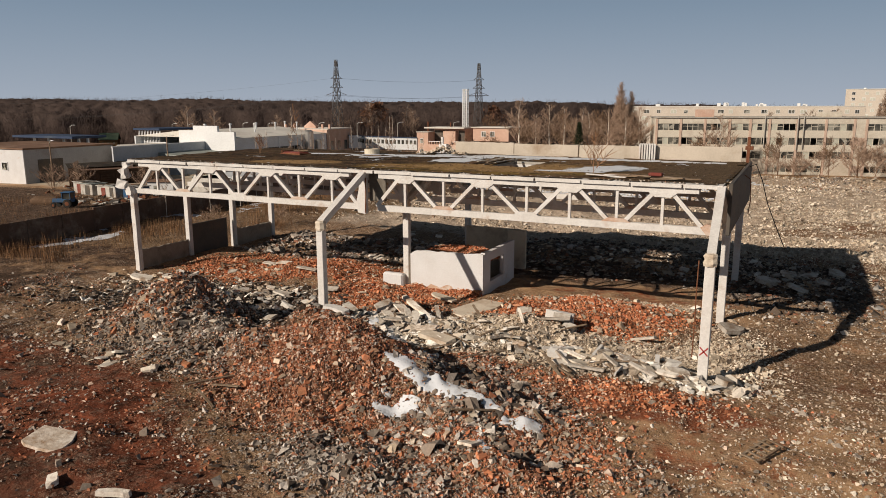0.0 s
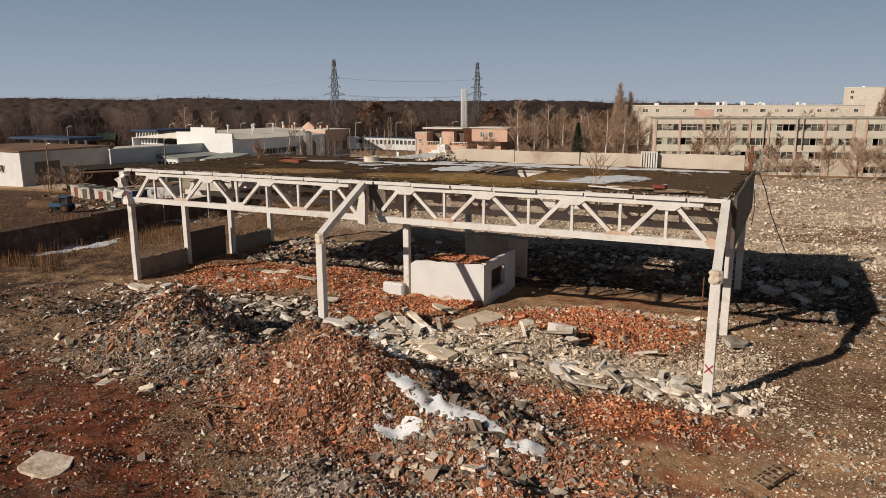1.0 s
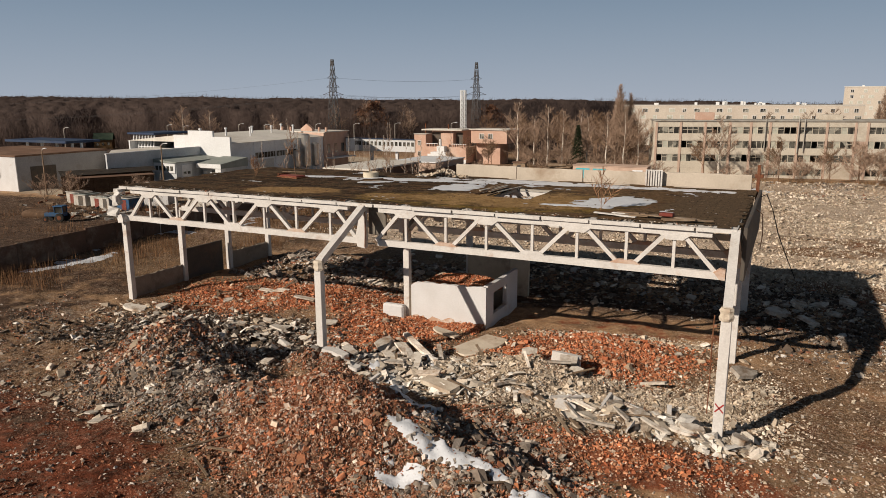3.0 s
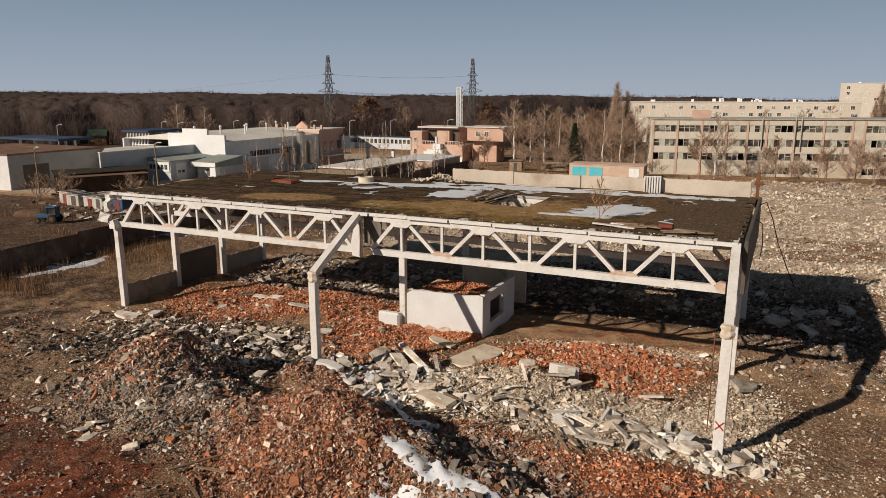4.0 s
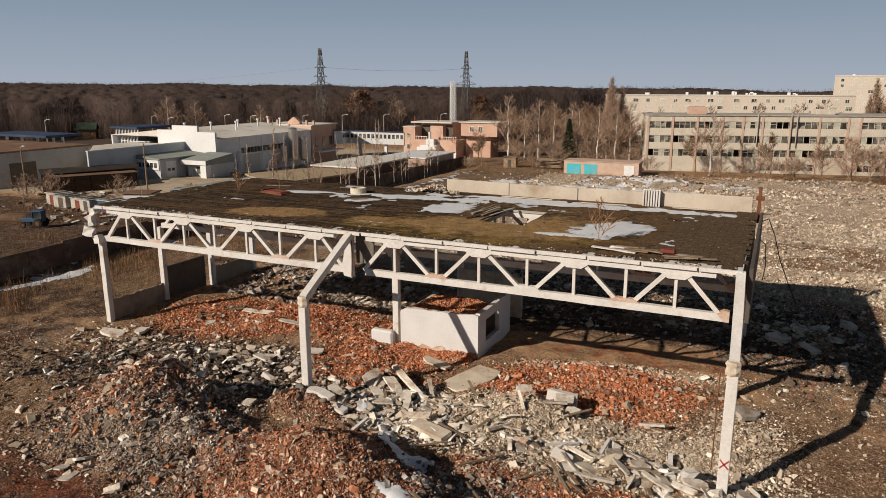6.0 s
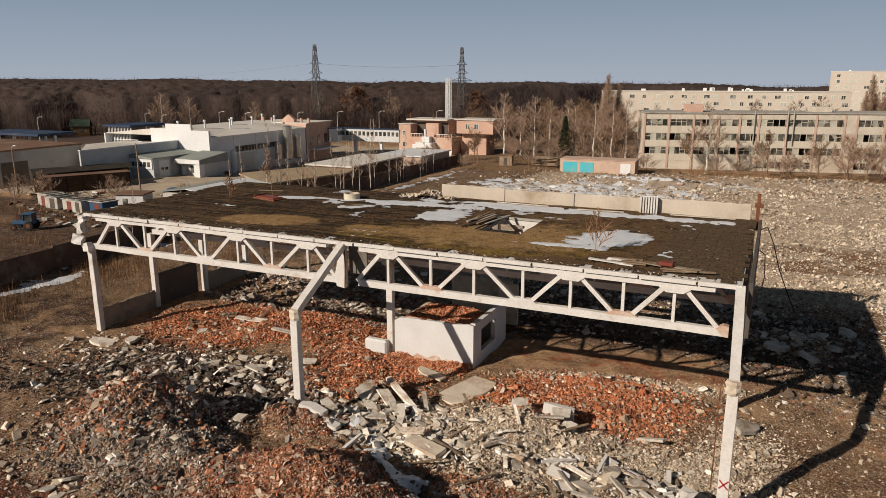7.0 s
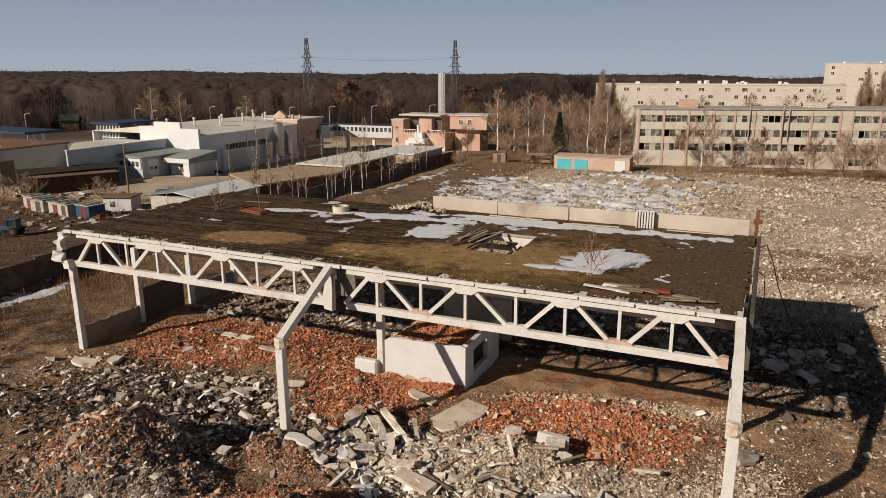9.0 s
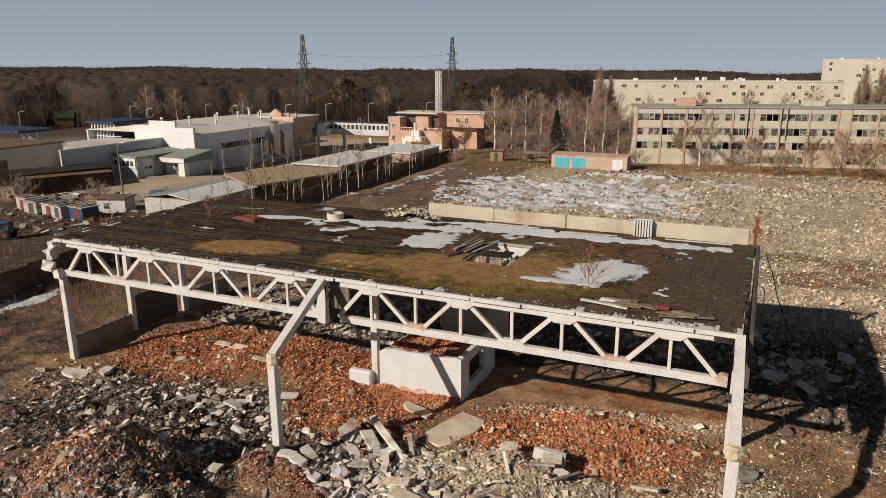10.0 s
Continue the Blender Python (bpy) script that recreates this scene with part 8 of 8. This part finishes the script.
for args in (
    (-18.9, 44.3, 2.5, 4.2, 0.12, -20, 2, -3, 0.12, "large flat dusty slab lying among bricks", DUSTY), (-22.2, 45.6, 2.4, 1.0, 0.12, -10, -4, 5, 0.35, "flat dusty slab lying among bricks", DUSTY), (-21.5, 40.7, 6.2, 0.42, 0.2, -39, 4, 4, 0.45, "long pale broken beam lying over plates", None), (-24.4, 41.0, 2.4, 1.5, 0.1, -35, 8, 6, 0.3, "broad pale broken plate lying in rubble", None), (-22.6, 40.4, 2.6, 0.8, 0.1, -42, -8, 6, 0.35, "pale broken plate lying in rubble", None), (-25.6, 16.5, 1.9, 1.5, 0.12, 15, 4, 6, 0.14),
    (-24.3, 36.3, 1.3, 0.6, 0.1, -30, 5, 8, 0.25), (-23.6, 37.3, 1.2, 0.6, 0.09, 10, 6, -8, 0.25), (-22.8, 38.7, 1.9, 0.6, 0.09, -40, 6, 5, 0.3), (-21.7, 39.4, 2.0, 0.5, 0.1, -52, -6, 8, 0.3),
    (-20.6, 38.4, 2.2, 0.5, 0.1, -58, 6, 8, 0.3), (-21.9, 37.6, 1.3, 0.8, 0.1, 30, -6, 6, 0.3), (-19.2, 37.0, 1.6, 0.6, 0.1, 12, 6, -6, 0.3), (-17.9, 36.2, 1.1, 0.7, 0.1, -20, 8, 4, 0.25),
    (-12.0, 42.2, 1.1, 0.6, 0.25, 10, 20, 4, 0.3), (-14.6, 42.4, 1.0, 0.7, 0.2, 20, 23, 5, 0.25), (-11.3, 41.5, 0.8, 0.6, 0.3, -15, 16, 6, 0.2),
    (-5.6, 35.6, 1.7, 0.3, 0.12, -20, 8, 10, 0.3), (-4.4, 35.6, 1.5, 0.3, 0.14, -35, 12, -9, 0.3), (-6.6, 36.8, 1.1, 0.6, 0.1, 20, 14, 10, 0.3), (-7.4, 36.2, 1.3, 0.35, 0.1, -38, -10, 12, 0.3), (-3.9, 36.3, 1.2, 0.6, 0.15, 30, 12, 6, 0.3), (-1.7, 36.2, 0.8, 0.7, 0.3, -20, -8, 10, 0.25),
    (-8.1, 37.8, 1.0, 0.6, 0.16, 35, 12, 9, 0.25), (-9.6, 37.2, 1.5, 0.3, 0.12, -18, 8, 8, 0.25), (-2.0, 45.6, 1.6, 1.1, 0.25, 40, 14, 6, 0.35), (0.9, 62.6, 1.3, 0.8, 0.2, 20, 10, 12, 0.3), (2.4, 64.2, 1.2, 1.0, 0.2, -30, 14, -8, 0.3),
    (-0.6, 60.0, 1.9, 1.0, 0.3, 25, 14, 8, 0.35), (1.6, 59.2, 1.4, 0.9, 0.25, -35, -12, 12, 0.3), (3.4, 61.0, 1.2, 0.7, 0.25, 55, 10, 12, 0.3), (4.6, 66.0, 1.3, 0.9, 0.2, 0, 16, 8, 0.3),
    (-48.4, 40.6, 1.9, 1.2, 0.2, 30, 6, 10, 0.2), (-46.5, 41.8, 1.6, 1.0, 0.18, -20, 4, -6, 0.2), (-42.0, 49.6, 1.4, 0.6, 0.1, 12, 4, 6, 0.25), (-39.5, 48.6, 1.6, 0.7, 0.1, -8, 5, -5, 0.25), (-36.0, 47.2, 2.0, 0.5, 0.1, 5, 3, 4, 0.25),
    (-19.8, 14.8, 1.2, 0.3, 0.2, 25, 3, 4, 0.15), (-22.5, 14.4, 0.7, 0.4, 0.2, -40, 5, 3, 0.15), (-37.5, 40.6, 1.4, 0.8, 0.12, 40, 6, 5, 0.25), (-34.0, 41.4, 1.4, 0.7, 0.12, -10, -6, 6, 0.25), (-31.0, 43.6, 1.2, 0.7, 0.1, 25, 8, 4, 0.25),
):
    make_slab(*args)
make_slab(-17.8, 35.9, 2.3, 0.9, 0.26, -14, 6, 4, 0.3, "thick dusty tan slab lying beside melting snow", DUSTY)
for x, y, a in ((-25.3, 35.7, 5), (-24.3, 35.4, -14), (-23.3, 35.2, -4)):
    make_slab(x, y, 0.95, 0.6, 0.22, a, 3, 6, 0.15, "white broken piece of column lying by its foot", CONCRETE)
make_slab(-12.3, 42.7, 1.9, 0.4, 0.8, 3, 0, 6, 0.2, "crumbling white wall fragment standing in rubble", CONCRETE)
make_slab(-10.4, 36.4, 1.2, 0.4, 0.4, -14, 20, 8, 0.2, "crumbling white wall fragment lying in rubble", CONCRETE)
srnd = random.Random(21)
for i in range(20):
    x, y = srnd.uniform(-25, -3), srnd.uniform(33.5, 43.0)
    if -20 < x < -16 and y > 40:
        continue
    t = thing("concrete_beam", "long broken pale concrete beam lying in rubble", "beam", pose(x, y, ground_z(x, y) + 0.25, srnd.gauss(0, 6), srnd.gauss(0, 12), srnd.gauss(-25, 45)), "broken beams")
    b = fresh()
    l = srnd.uniform(0.9, 2.6)
    beam(b, (-l / 2, 0, 0), (l / 2, 0, 0), srnd.uniform(0.12, 0.26), srnd.uniform(0.1, 0.18), 0, 0.02, srnd)
    part("beam_body", b, SLAB if i % 3 else CONCRETE, t)
made = 0
while made < 110:
    x, y = srnd.uniform(-50, 5), srnd.uniform(24, 72)
    if srnd.random() < float(flaky(np.array([x]), np.array([y]))[0]) and not (-27 < x < -19 and 46 < y < 53):
        k = srnd.uniform(0.4, 1.0)
        make_slab(x, y, k, k * srnd.uniform(0.45, 0.9), srnd.uniform(0.06, 0.14), srnd.uniform(0, 360), srnd.gauss(0, 12), srnd.gauss(0, 12), 0.12)
        made += 1


def make_plank(x, y, length, w, turn, tilt, lift):
    t = thing("plank", "weathered loose wooden board lying on rubble", "board", pose(x, y, ground_z(x, y) + lift, 0, tilt, turn), "loose boards")
    b = fresh()
    beam(b, (-length / 2, 0, 0), (length / 2, 0, 0), w, 0.05, 0, 0.008)
    part("board", b, WOOD, t)


for i in range(52):
    zone = srnd.choice(((-25, -3, 33, 42), (-25, -3, 33, 42), (-46, -30, 38, 56), (-26, -8, 22, 32)))
    make_plank(srnd.uniform(zone[0], zone[1]), srnd.uniform(zone[2], zone[3]), srnd.uniform(0.9, 2.8), srnd.uniform(0.08, 0.2), srnd.uniform(0, 180), srnd.gauss(0, 8), 0.22)


def make_ladder(x, y, turn, n, label):
    t = thing("wooden_pallet", label, "pallet", pose(x, y, ground_z(x, y) + 0.2, 4, -5, turn))
    for y0 in (-0.45, 0.45):
        b = fresh()
        beam(b, (-0.8, y0 * 0.7, 0), (0.8, y0 * 0.7, 0), 0.1, 0.1)
        part("runner", b, WOOD, t)
    for i in range(n):
        b = fresh()
        x0 = -0.85 + 1.7 * i / (n - 1)
        beam(b, (x0, -0.4 + random.uniform(-0.1, 0.1), 0.07), (x0, 0.4 + random.uniform(-0.1, 0.1), 0.07), 0.09, 0.03)
        part("slat", b, WOOD, t)


make_ladder(0.4, 28.6, 62, 6, "dark broken wooden pallet lying on bare earth")
make_ladder(-43.8, 49.6, 20, 6, "pale broken wooden ladder frame lying on bricks")


# things on the roof
def make_ring(x, y):
    t = thing("roof_vent_ring", "round grey concrete vent ring on the flat roof", "vent", pose(x, y, CHORD_TOP + 0.42))
    b = fresh()
    n = 24
    rings = [[b.verts.new((r * math.cos(6.283 * i / n), r * math.sin(6.283 * i / n), z)) for i in range(n)] for r, z in ((0.72, 0), (0.72, 0.5), (0.6, 0.52), (0.58, 0.1))]
    for q0, q1 in zip(rings, rings[1:]):
        for i in range(n):
            b.faces.new((q0[i], q0[(i + 1) % n], q1[(i + 1) % n], q1[i]))
    part("ring", b, BRICK_WALL, t)
    b = fresh()
    b.faces.new([b.verts.new((0.57 * math.cos(6.283 * i / n), 0.57 * math.sin(6.283 * i / n), 0.14)) for i in range(n)])
    part("snow_fill", b, SNOW, t, "snow lying in the ring")


make_ring(-35.1, 56.6)


def on_roof(name, label, category, x, y, turn, build, lift=0.0):
    t = thing(name, label, category, pose(x, y, CHORD_TOP + 0.46 + lift, 0, 0, turn))
    build(t)
    return t


def red_hatch(t):
    solid("hatch_lid", t, RED_PAINT, -1.3, 1.2, -0.6, 0.5, 0.0, 0.2, 0.05)
    solid("hatch_rim", t, RUST, -1.5, 1.4, -0.75, 0.65, -0.05, 0.1, 0.03)
    solid("hatch_bar", t, RUST, -1.4, -1.2, -0.7, 0.6, 0.204, 0.3)


on_roof("roof_hatch", "rusty red metal hatch lying on the roof", "hatch", -41.6, 53.6, -14, red_hatch)


def board_heap(t):
    rnd = random.Random(8)
    for i in range(14):
        b = fresh()
        a = rnd.gauss(0, 0.12)
        x0, y0, l = rnd.uniform(-2.6, 2.0), rnd.uniform(-0.7, 0.9), rnd.uniform(1.2, 3.4)
        beam(b, (x0 - l / 2, y0 - a * l / 2, 0.05 + 0.04 * (i % 4)), (x0 + l / 2, y0 + a * l / 2, 0.08 + 0.05 * (i % 3)), rnd.uniform(0.1, 0.3), 0.06)
        part("board", b, WOOD if i % 3 else CONCRETE, t)
    solid("red_block", t, RED_PAINT, 0.3, 1.1, -0.2, 0.3, 0.2, 0.4, 0.04)


on_roof("board_heap", "heap of broken boards and a red block at the roof edge", "boards", -7.6, 43.9, -4, board_heap)
def splintered_boards(t):
    rnd = random.Random(19)
    for i in range(13):
        b = fresh()
        x0, y0, l = rnd.uniform(-1.6, 1.2), rnd.uniform(-1.0, 0.9), rnd.uniform(1.2, 4.4)
        a, z = rnd.gauss(0, 0.13), 0.02 + 0.03 * (i % 5)
        beam(b, (x0 - l / 2, y0 - a * l / 2, z), (x0 + l / 2, y0 + a * l / 2, z + rnd.uniform(0, 0.25)), rnd.uniform(0.1, 0.26), 0.05, 0, 0.015, rnd)
        part("board", b, (WOOD, DARK_WOOD, CONCRETE_OLD)[i % 3], t)


on_roof("board_heap", "broken grey boards beside the hole in the roof", "boards", -20.9, 52.4, 78, splintered_boards)
on_roof("fallen_cladding", "pale corrugated sheet leaning on the parapet", "sheet", -10.55, 60.2, 6, lambda t: [solid("rib", t, CONCRETE, -0.6 + 0.2 * i, -0.48 + 0.2 * i, 0.0, 0.3, -0.1, 1.25) for i in range(7)] + [solid("sheet_body", t, CONCRETE, -0.6, 0.72, 0.302, 0.36, -0.1, 1.3)])
for x, y, l, a in ((-44, 56.8, 2.4, 12), (-20.5, 59.6, 4.5, -2), (-14.0, 59.3, 3.6, 3), (-33.0, 53.4, 1.4, 40), (-6.5, 59.9, 4.6, 2)):
    t = thing("plank", "pale wooden board lying on the snowy roof", "board", pose(x, y, CHORD_TOP + 0.56, 0, 0, a), "loose boards")
    b = fresh()
    beam(b, (-l / 2, 0, 0), (l / 2, 0, 0), 0.2, 0.06)
    part("board", b, WOOD if l < 3 else PANEL, t)

# shrubs and a sapling rooted in the felt
def roof_plant(name, label, x, y, h, seed, reach, boughs, first, spread):
    return make_tree(name, label, pose(x, y, CHORD_TOP + 0.46), h, 0.005 * h + 0.006, ROOF_TWIG, seed, reach=reach, boughs=boughs, first=first, spread=spread, depth=1, category="shrub", group="plants on the roof")


ROOF_TWIG = surface("dry_twigs", (0.3, 0.17, 0.1), (0.22, 0.12, 0.07), (0.38, 0.25, 0.16), 2, 9, 0.9)
roof_plant("dry_shrub", "dry orange-brown shrub growing on the roof", -45.4, 52.8, 1.8, 31, 0.6, 16, 0.02, 0.45)
roof_plant("dry_shrub", "thin bare shrub growing on the roof edge", -11.3, 46.0, 2.7, 32, 0.5, 11, 0.02, 0.5)
roof_plant("sapling", "thin pale sapling growing on the roof", -42.4, 55.0, 4.6, 33, 0.3, 10, 0.3, 0.5)

# rubble crust along the front edge of the roof
def roof_edge_rubble():
    n = 420
    x = RNG.uniform(-50.8, -3.2, n)
    y = 42.5 + np.abs(RNG.normal(0, 0.25, n))
    k = RNG.uniform(0.03, 0.09, n)
    s = np.stack([k * 1.6, k, k * 0.5], 1)
    chunks("edge_crumbs", x, y, s, RUBBLE_GREY, "crumbling screed along the edge of the roof", 0.25, 0.4, 0.3, lambda a, c: CHORD_TOP + 0.44 + 0 * a)
    n = 700
    x, y = RNG.uniform(-50.5, -3.2, n), RNG.uniform(42.8, 60.4, n)
    ok = ~((x > -20.3) & (x < -16.9) & (y > 48.6) & (y < 55.0))
    x, y = x[ok], y[ok]
    k = RNG.uniform(0.03, 0.1, len(x))
    chunks("roof_grit", x, y, np.stack([k * 1.5, k, k * 0.5], 1), DARK_WOOD, "loose grit and scraps of felt on the roof", 0.25, 0.3, 0.3, lambda a, c: CHORD_TOP + 0.45 + 0 * a, "grit")


roof_edge_rubble()


def parapet_debris():
    """Broken pieces heaped on the roof at the open end of the parapet."""
    n = 260
    x, y = -29.6 + RNG.normal(0, 1.1, n), 60.2 + RNG.normal(0, 0.35, n).clip(-0.9, 0.6)
    k = RNG.uniform(0.1, 0.4, n)
    chunks("parapet_debris", x, y, np.stack([k, k * 0.7, k * 0.4], 1), RUBBLE_PALE, "pale broken concrete heaped at the end of the parapet", 0.2, 0.5, 0.3, lambda a, c: CHORD_TOP + 0.44 + 0.5 * np.exp(-((a + 29.4) / 0.8) ** 2))


parapet_debris()

# broken end of the first truss, a post and hanging cables at the far corner
for x, y, z, sx, sy, sz, tx, ty, tz in ((-51.4, 42.3, 8.25, 0.75, 0.6, 0.95, 6, -10, 4), (-51.7, 42.2, 7.35, 0.95, 0.5, 0.75, -8, 16, 10), (-50.9, 42.35, 6.75, 0.8, 0.55, 0.7, 4, -14, -6), (-51.2, 42.5, 9.0, 0.7, 0.6, 0.5, 3, 5, 0)):
    t = thing("broken_block", "broken white concrete block wedged at the truss end", "block", pose(x, y, z, tx, ty, tz), "broken blocks")
    b = fresh()
    box(b, -sx / 2, sx / 2, -sy / 2, sy / 2, -sz / 2, sz / 2)
    bmesh.ops.subdivide_edges(b, edges=b.edges[:], cuts=1, use_grid_fill=True)
    for q in b.verts:
        q.co = Vector([c * random.uniform(0.72, 1.08) for c in q.co]) + Vector([random.uniform(-0.05, 0.05) for _ in range(3)])
    part("block_body", b, CONCRETE, t)
post = thing("steel_post", "rusty steel post at the corner of the roof", "post", pose(-2.75, 60.6, 8.8))
solid("post_bar", post, RUST, -0.12, 0.12, -0.12, 0.12, 0, 2.7, 0.02)
solid("bracket", post, RUST, -0.25, 0.35, -0.1, 0.1, 1.7, 2.0, 0.02)


def hang(points, r, material, label):
    t = thing("hanging_cable", label, "cable", Matrix.Translation(points[0]))
    b = fresh()
    o = Vector(points[0])
    pts = [Vector(p) - o for p in points]
    smooth = []
    for i in range(len(pts) - 1):
        for k in range(5):
            smooth.append(pts[i].lerp(pts[i + 1], k / 5))
    smooth.append(pts[-1])
    tube(b, smooth, [r] * len(smooth), 5)
    part("strand", b, material, t)


hang([(-2.4, 58.0, 9.4), (-2.0, 58.1, 9.6), (-1.5, 58.3, 8.4), (-1.0, 58.6, 6.6), (-0.2, 59.0, 4.6), (0.4, 59.4, 3.2)], 0.035, RUBBER, "black cable hanging from the roof corner")
hang([(-2.4, 52.0, 9.3), (-2.0, 52.0, 9.0), (-1.9, 52.1, 7.6), (-2.0, 52.2, 6.6)], 0.03, RUST, "bent rusty rod hanging from the wall panel")
hang([(-3.28, 36.4, 6.3), (-3.3, 36.4, 4.6), (-3.28, 36.38, 3.0), (-3.3, 36.4, 1.2)], 0.03, RUST, "rusty rod hanging along the column")
hang([(-26.8, 42.4, 9.2), (-26.75, 42.35, 8.0), (-26.8, 42.3, 6.4)], 0.04, RUST, "rusty rod hanging at the truss joint")

CROSS_RED = surface("red_paint", (0.36, 0.03, 0.03), (0.3, 0.03, 0.03), (0.4, 0.12, 0.1), 3, 9, 0.8)
# red cross painted on the front column
cross = thing("painted_cross", "red paint cross on the white column", "mark", pose(-2.75, 36.468, 1.55))
for s in (-1, 1):
    b = fresh()
    beam(b, (-0.2 * s, 0, -0.22), (0.2 * s, 0, 0.22), 0.004, 0.07)
    part("stroke", b, CROSS_RED, cross)


# dry weeds
WEED_STALK = surface("weed_stalks", (0.24, 0.135, 0.07), (0.17, 0.09, 0.05), (0.3, 0.19, 0.1), 0.8, 6, 0.95, random_by="island", spread=0.4)
def make_weeds(name, n, x0, x1, y0, y1, density, hmin, hmax, label, lean=0.35, material=None):
    x, y = scatter(n, x0, x1, y0, y1, density)
    n = len(x)
    z = height(x, y)
    h = RNG.uniform(hmin, hmax, n)
    a = RNG.uniform(0, 6.283, n)
    w = 0.01 + 0.006 * h
    p = np.stack([x, y, z - 0.05], 1)
    s = np.stack([np.cos(a) * w, np.sin(a) * w, 0 * w], 1)
    q = p + np.stack([RNG.normal(0, lean, n) * h, RNG.normal(0, lean, n) * h, h], 1)
    v = np.stack([p - s, p + s, q], 1).reshape(-1, 3)
    tagged(array_mesh(name, v, np.arange(len(v)).reshape(-1, 3), material or DRY_GRASS), label, "grass", kind="stuff")


make_weeds("dry_grass", 50000, -70, -51.5, 46, 110, lambda x, y: 0.1 + 0.7 * clumpy(x, y, 15, 6), 0.08, 0.35, "dry yellow grass beside the hall")
make_weeds("dry_weeds", 26000, -116, -66, 40, 92, lambda x, y: clumpy(x, y, 18, 5) ** 3, 0.4, 1.5, "tall dry brown weeds in the yard behind the fence", 0.15, WEED_STALK)
make_weeds("dry_weeds", 17000, -66, -52, 38, 100, lambda x, y: clumpy(x, y, 16, 5) ** 3, 0.5, 1.6, "tall dry brown weeds beside the hall", 0.12, WEED_STALK)
make_weeds("dry_grass", 52000, -75, 40, 160, 195, lambda x, y: 0.12 + 0.8 * clumpy(x, y, 17, 9) ** 2, 0.25, 1.1, "dry brown grass before the office block")
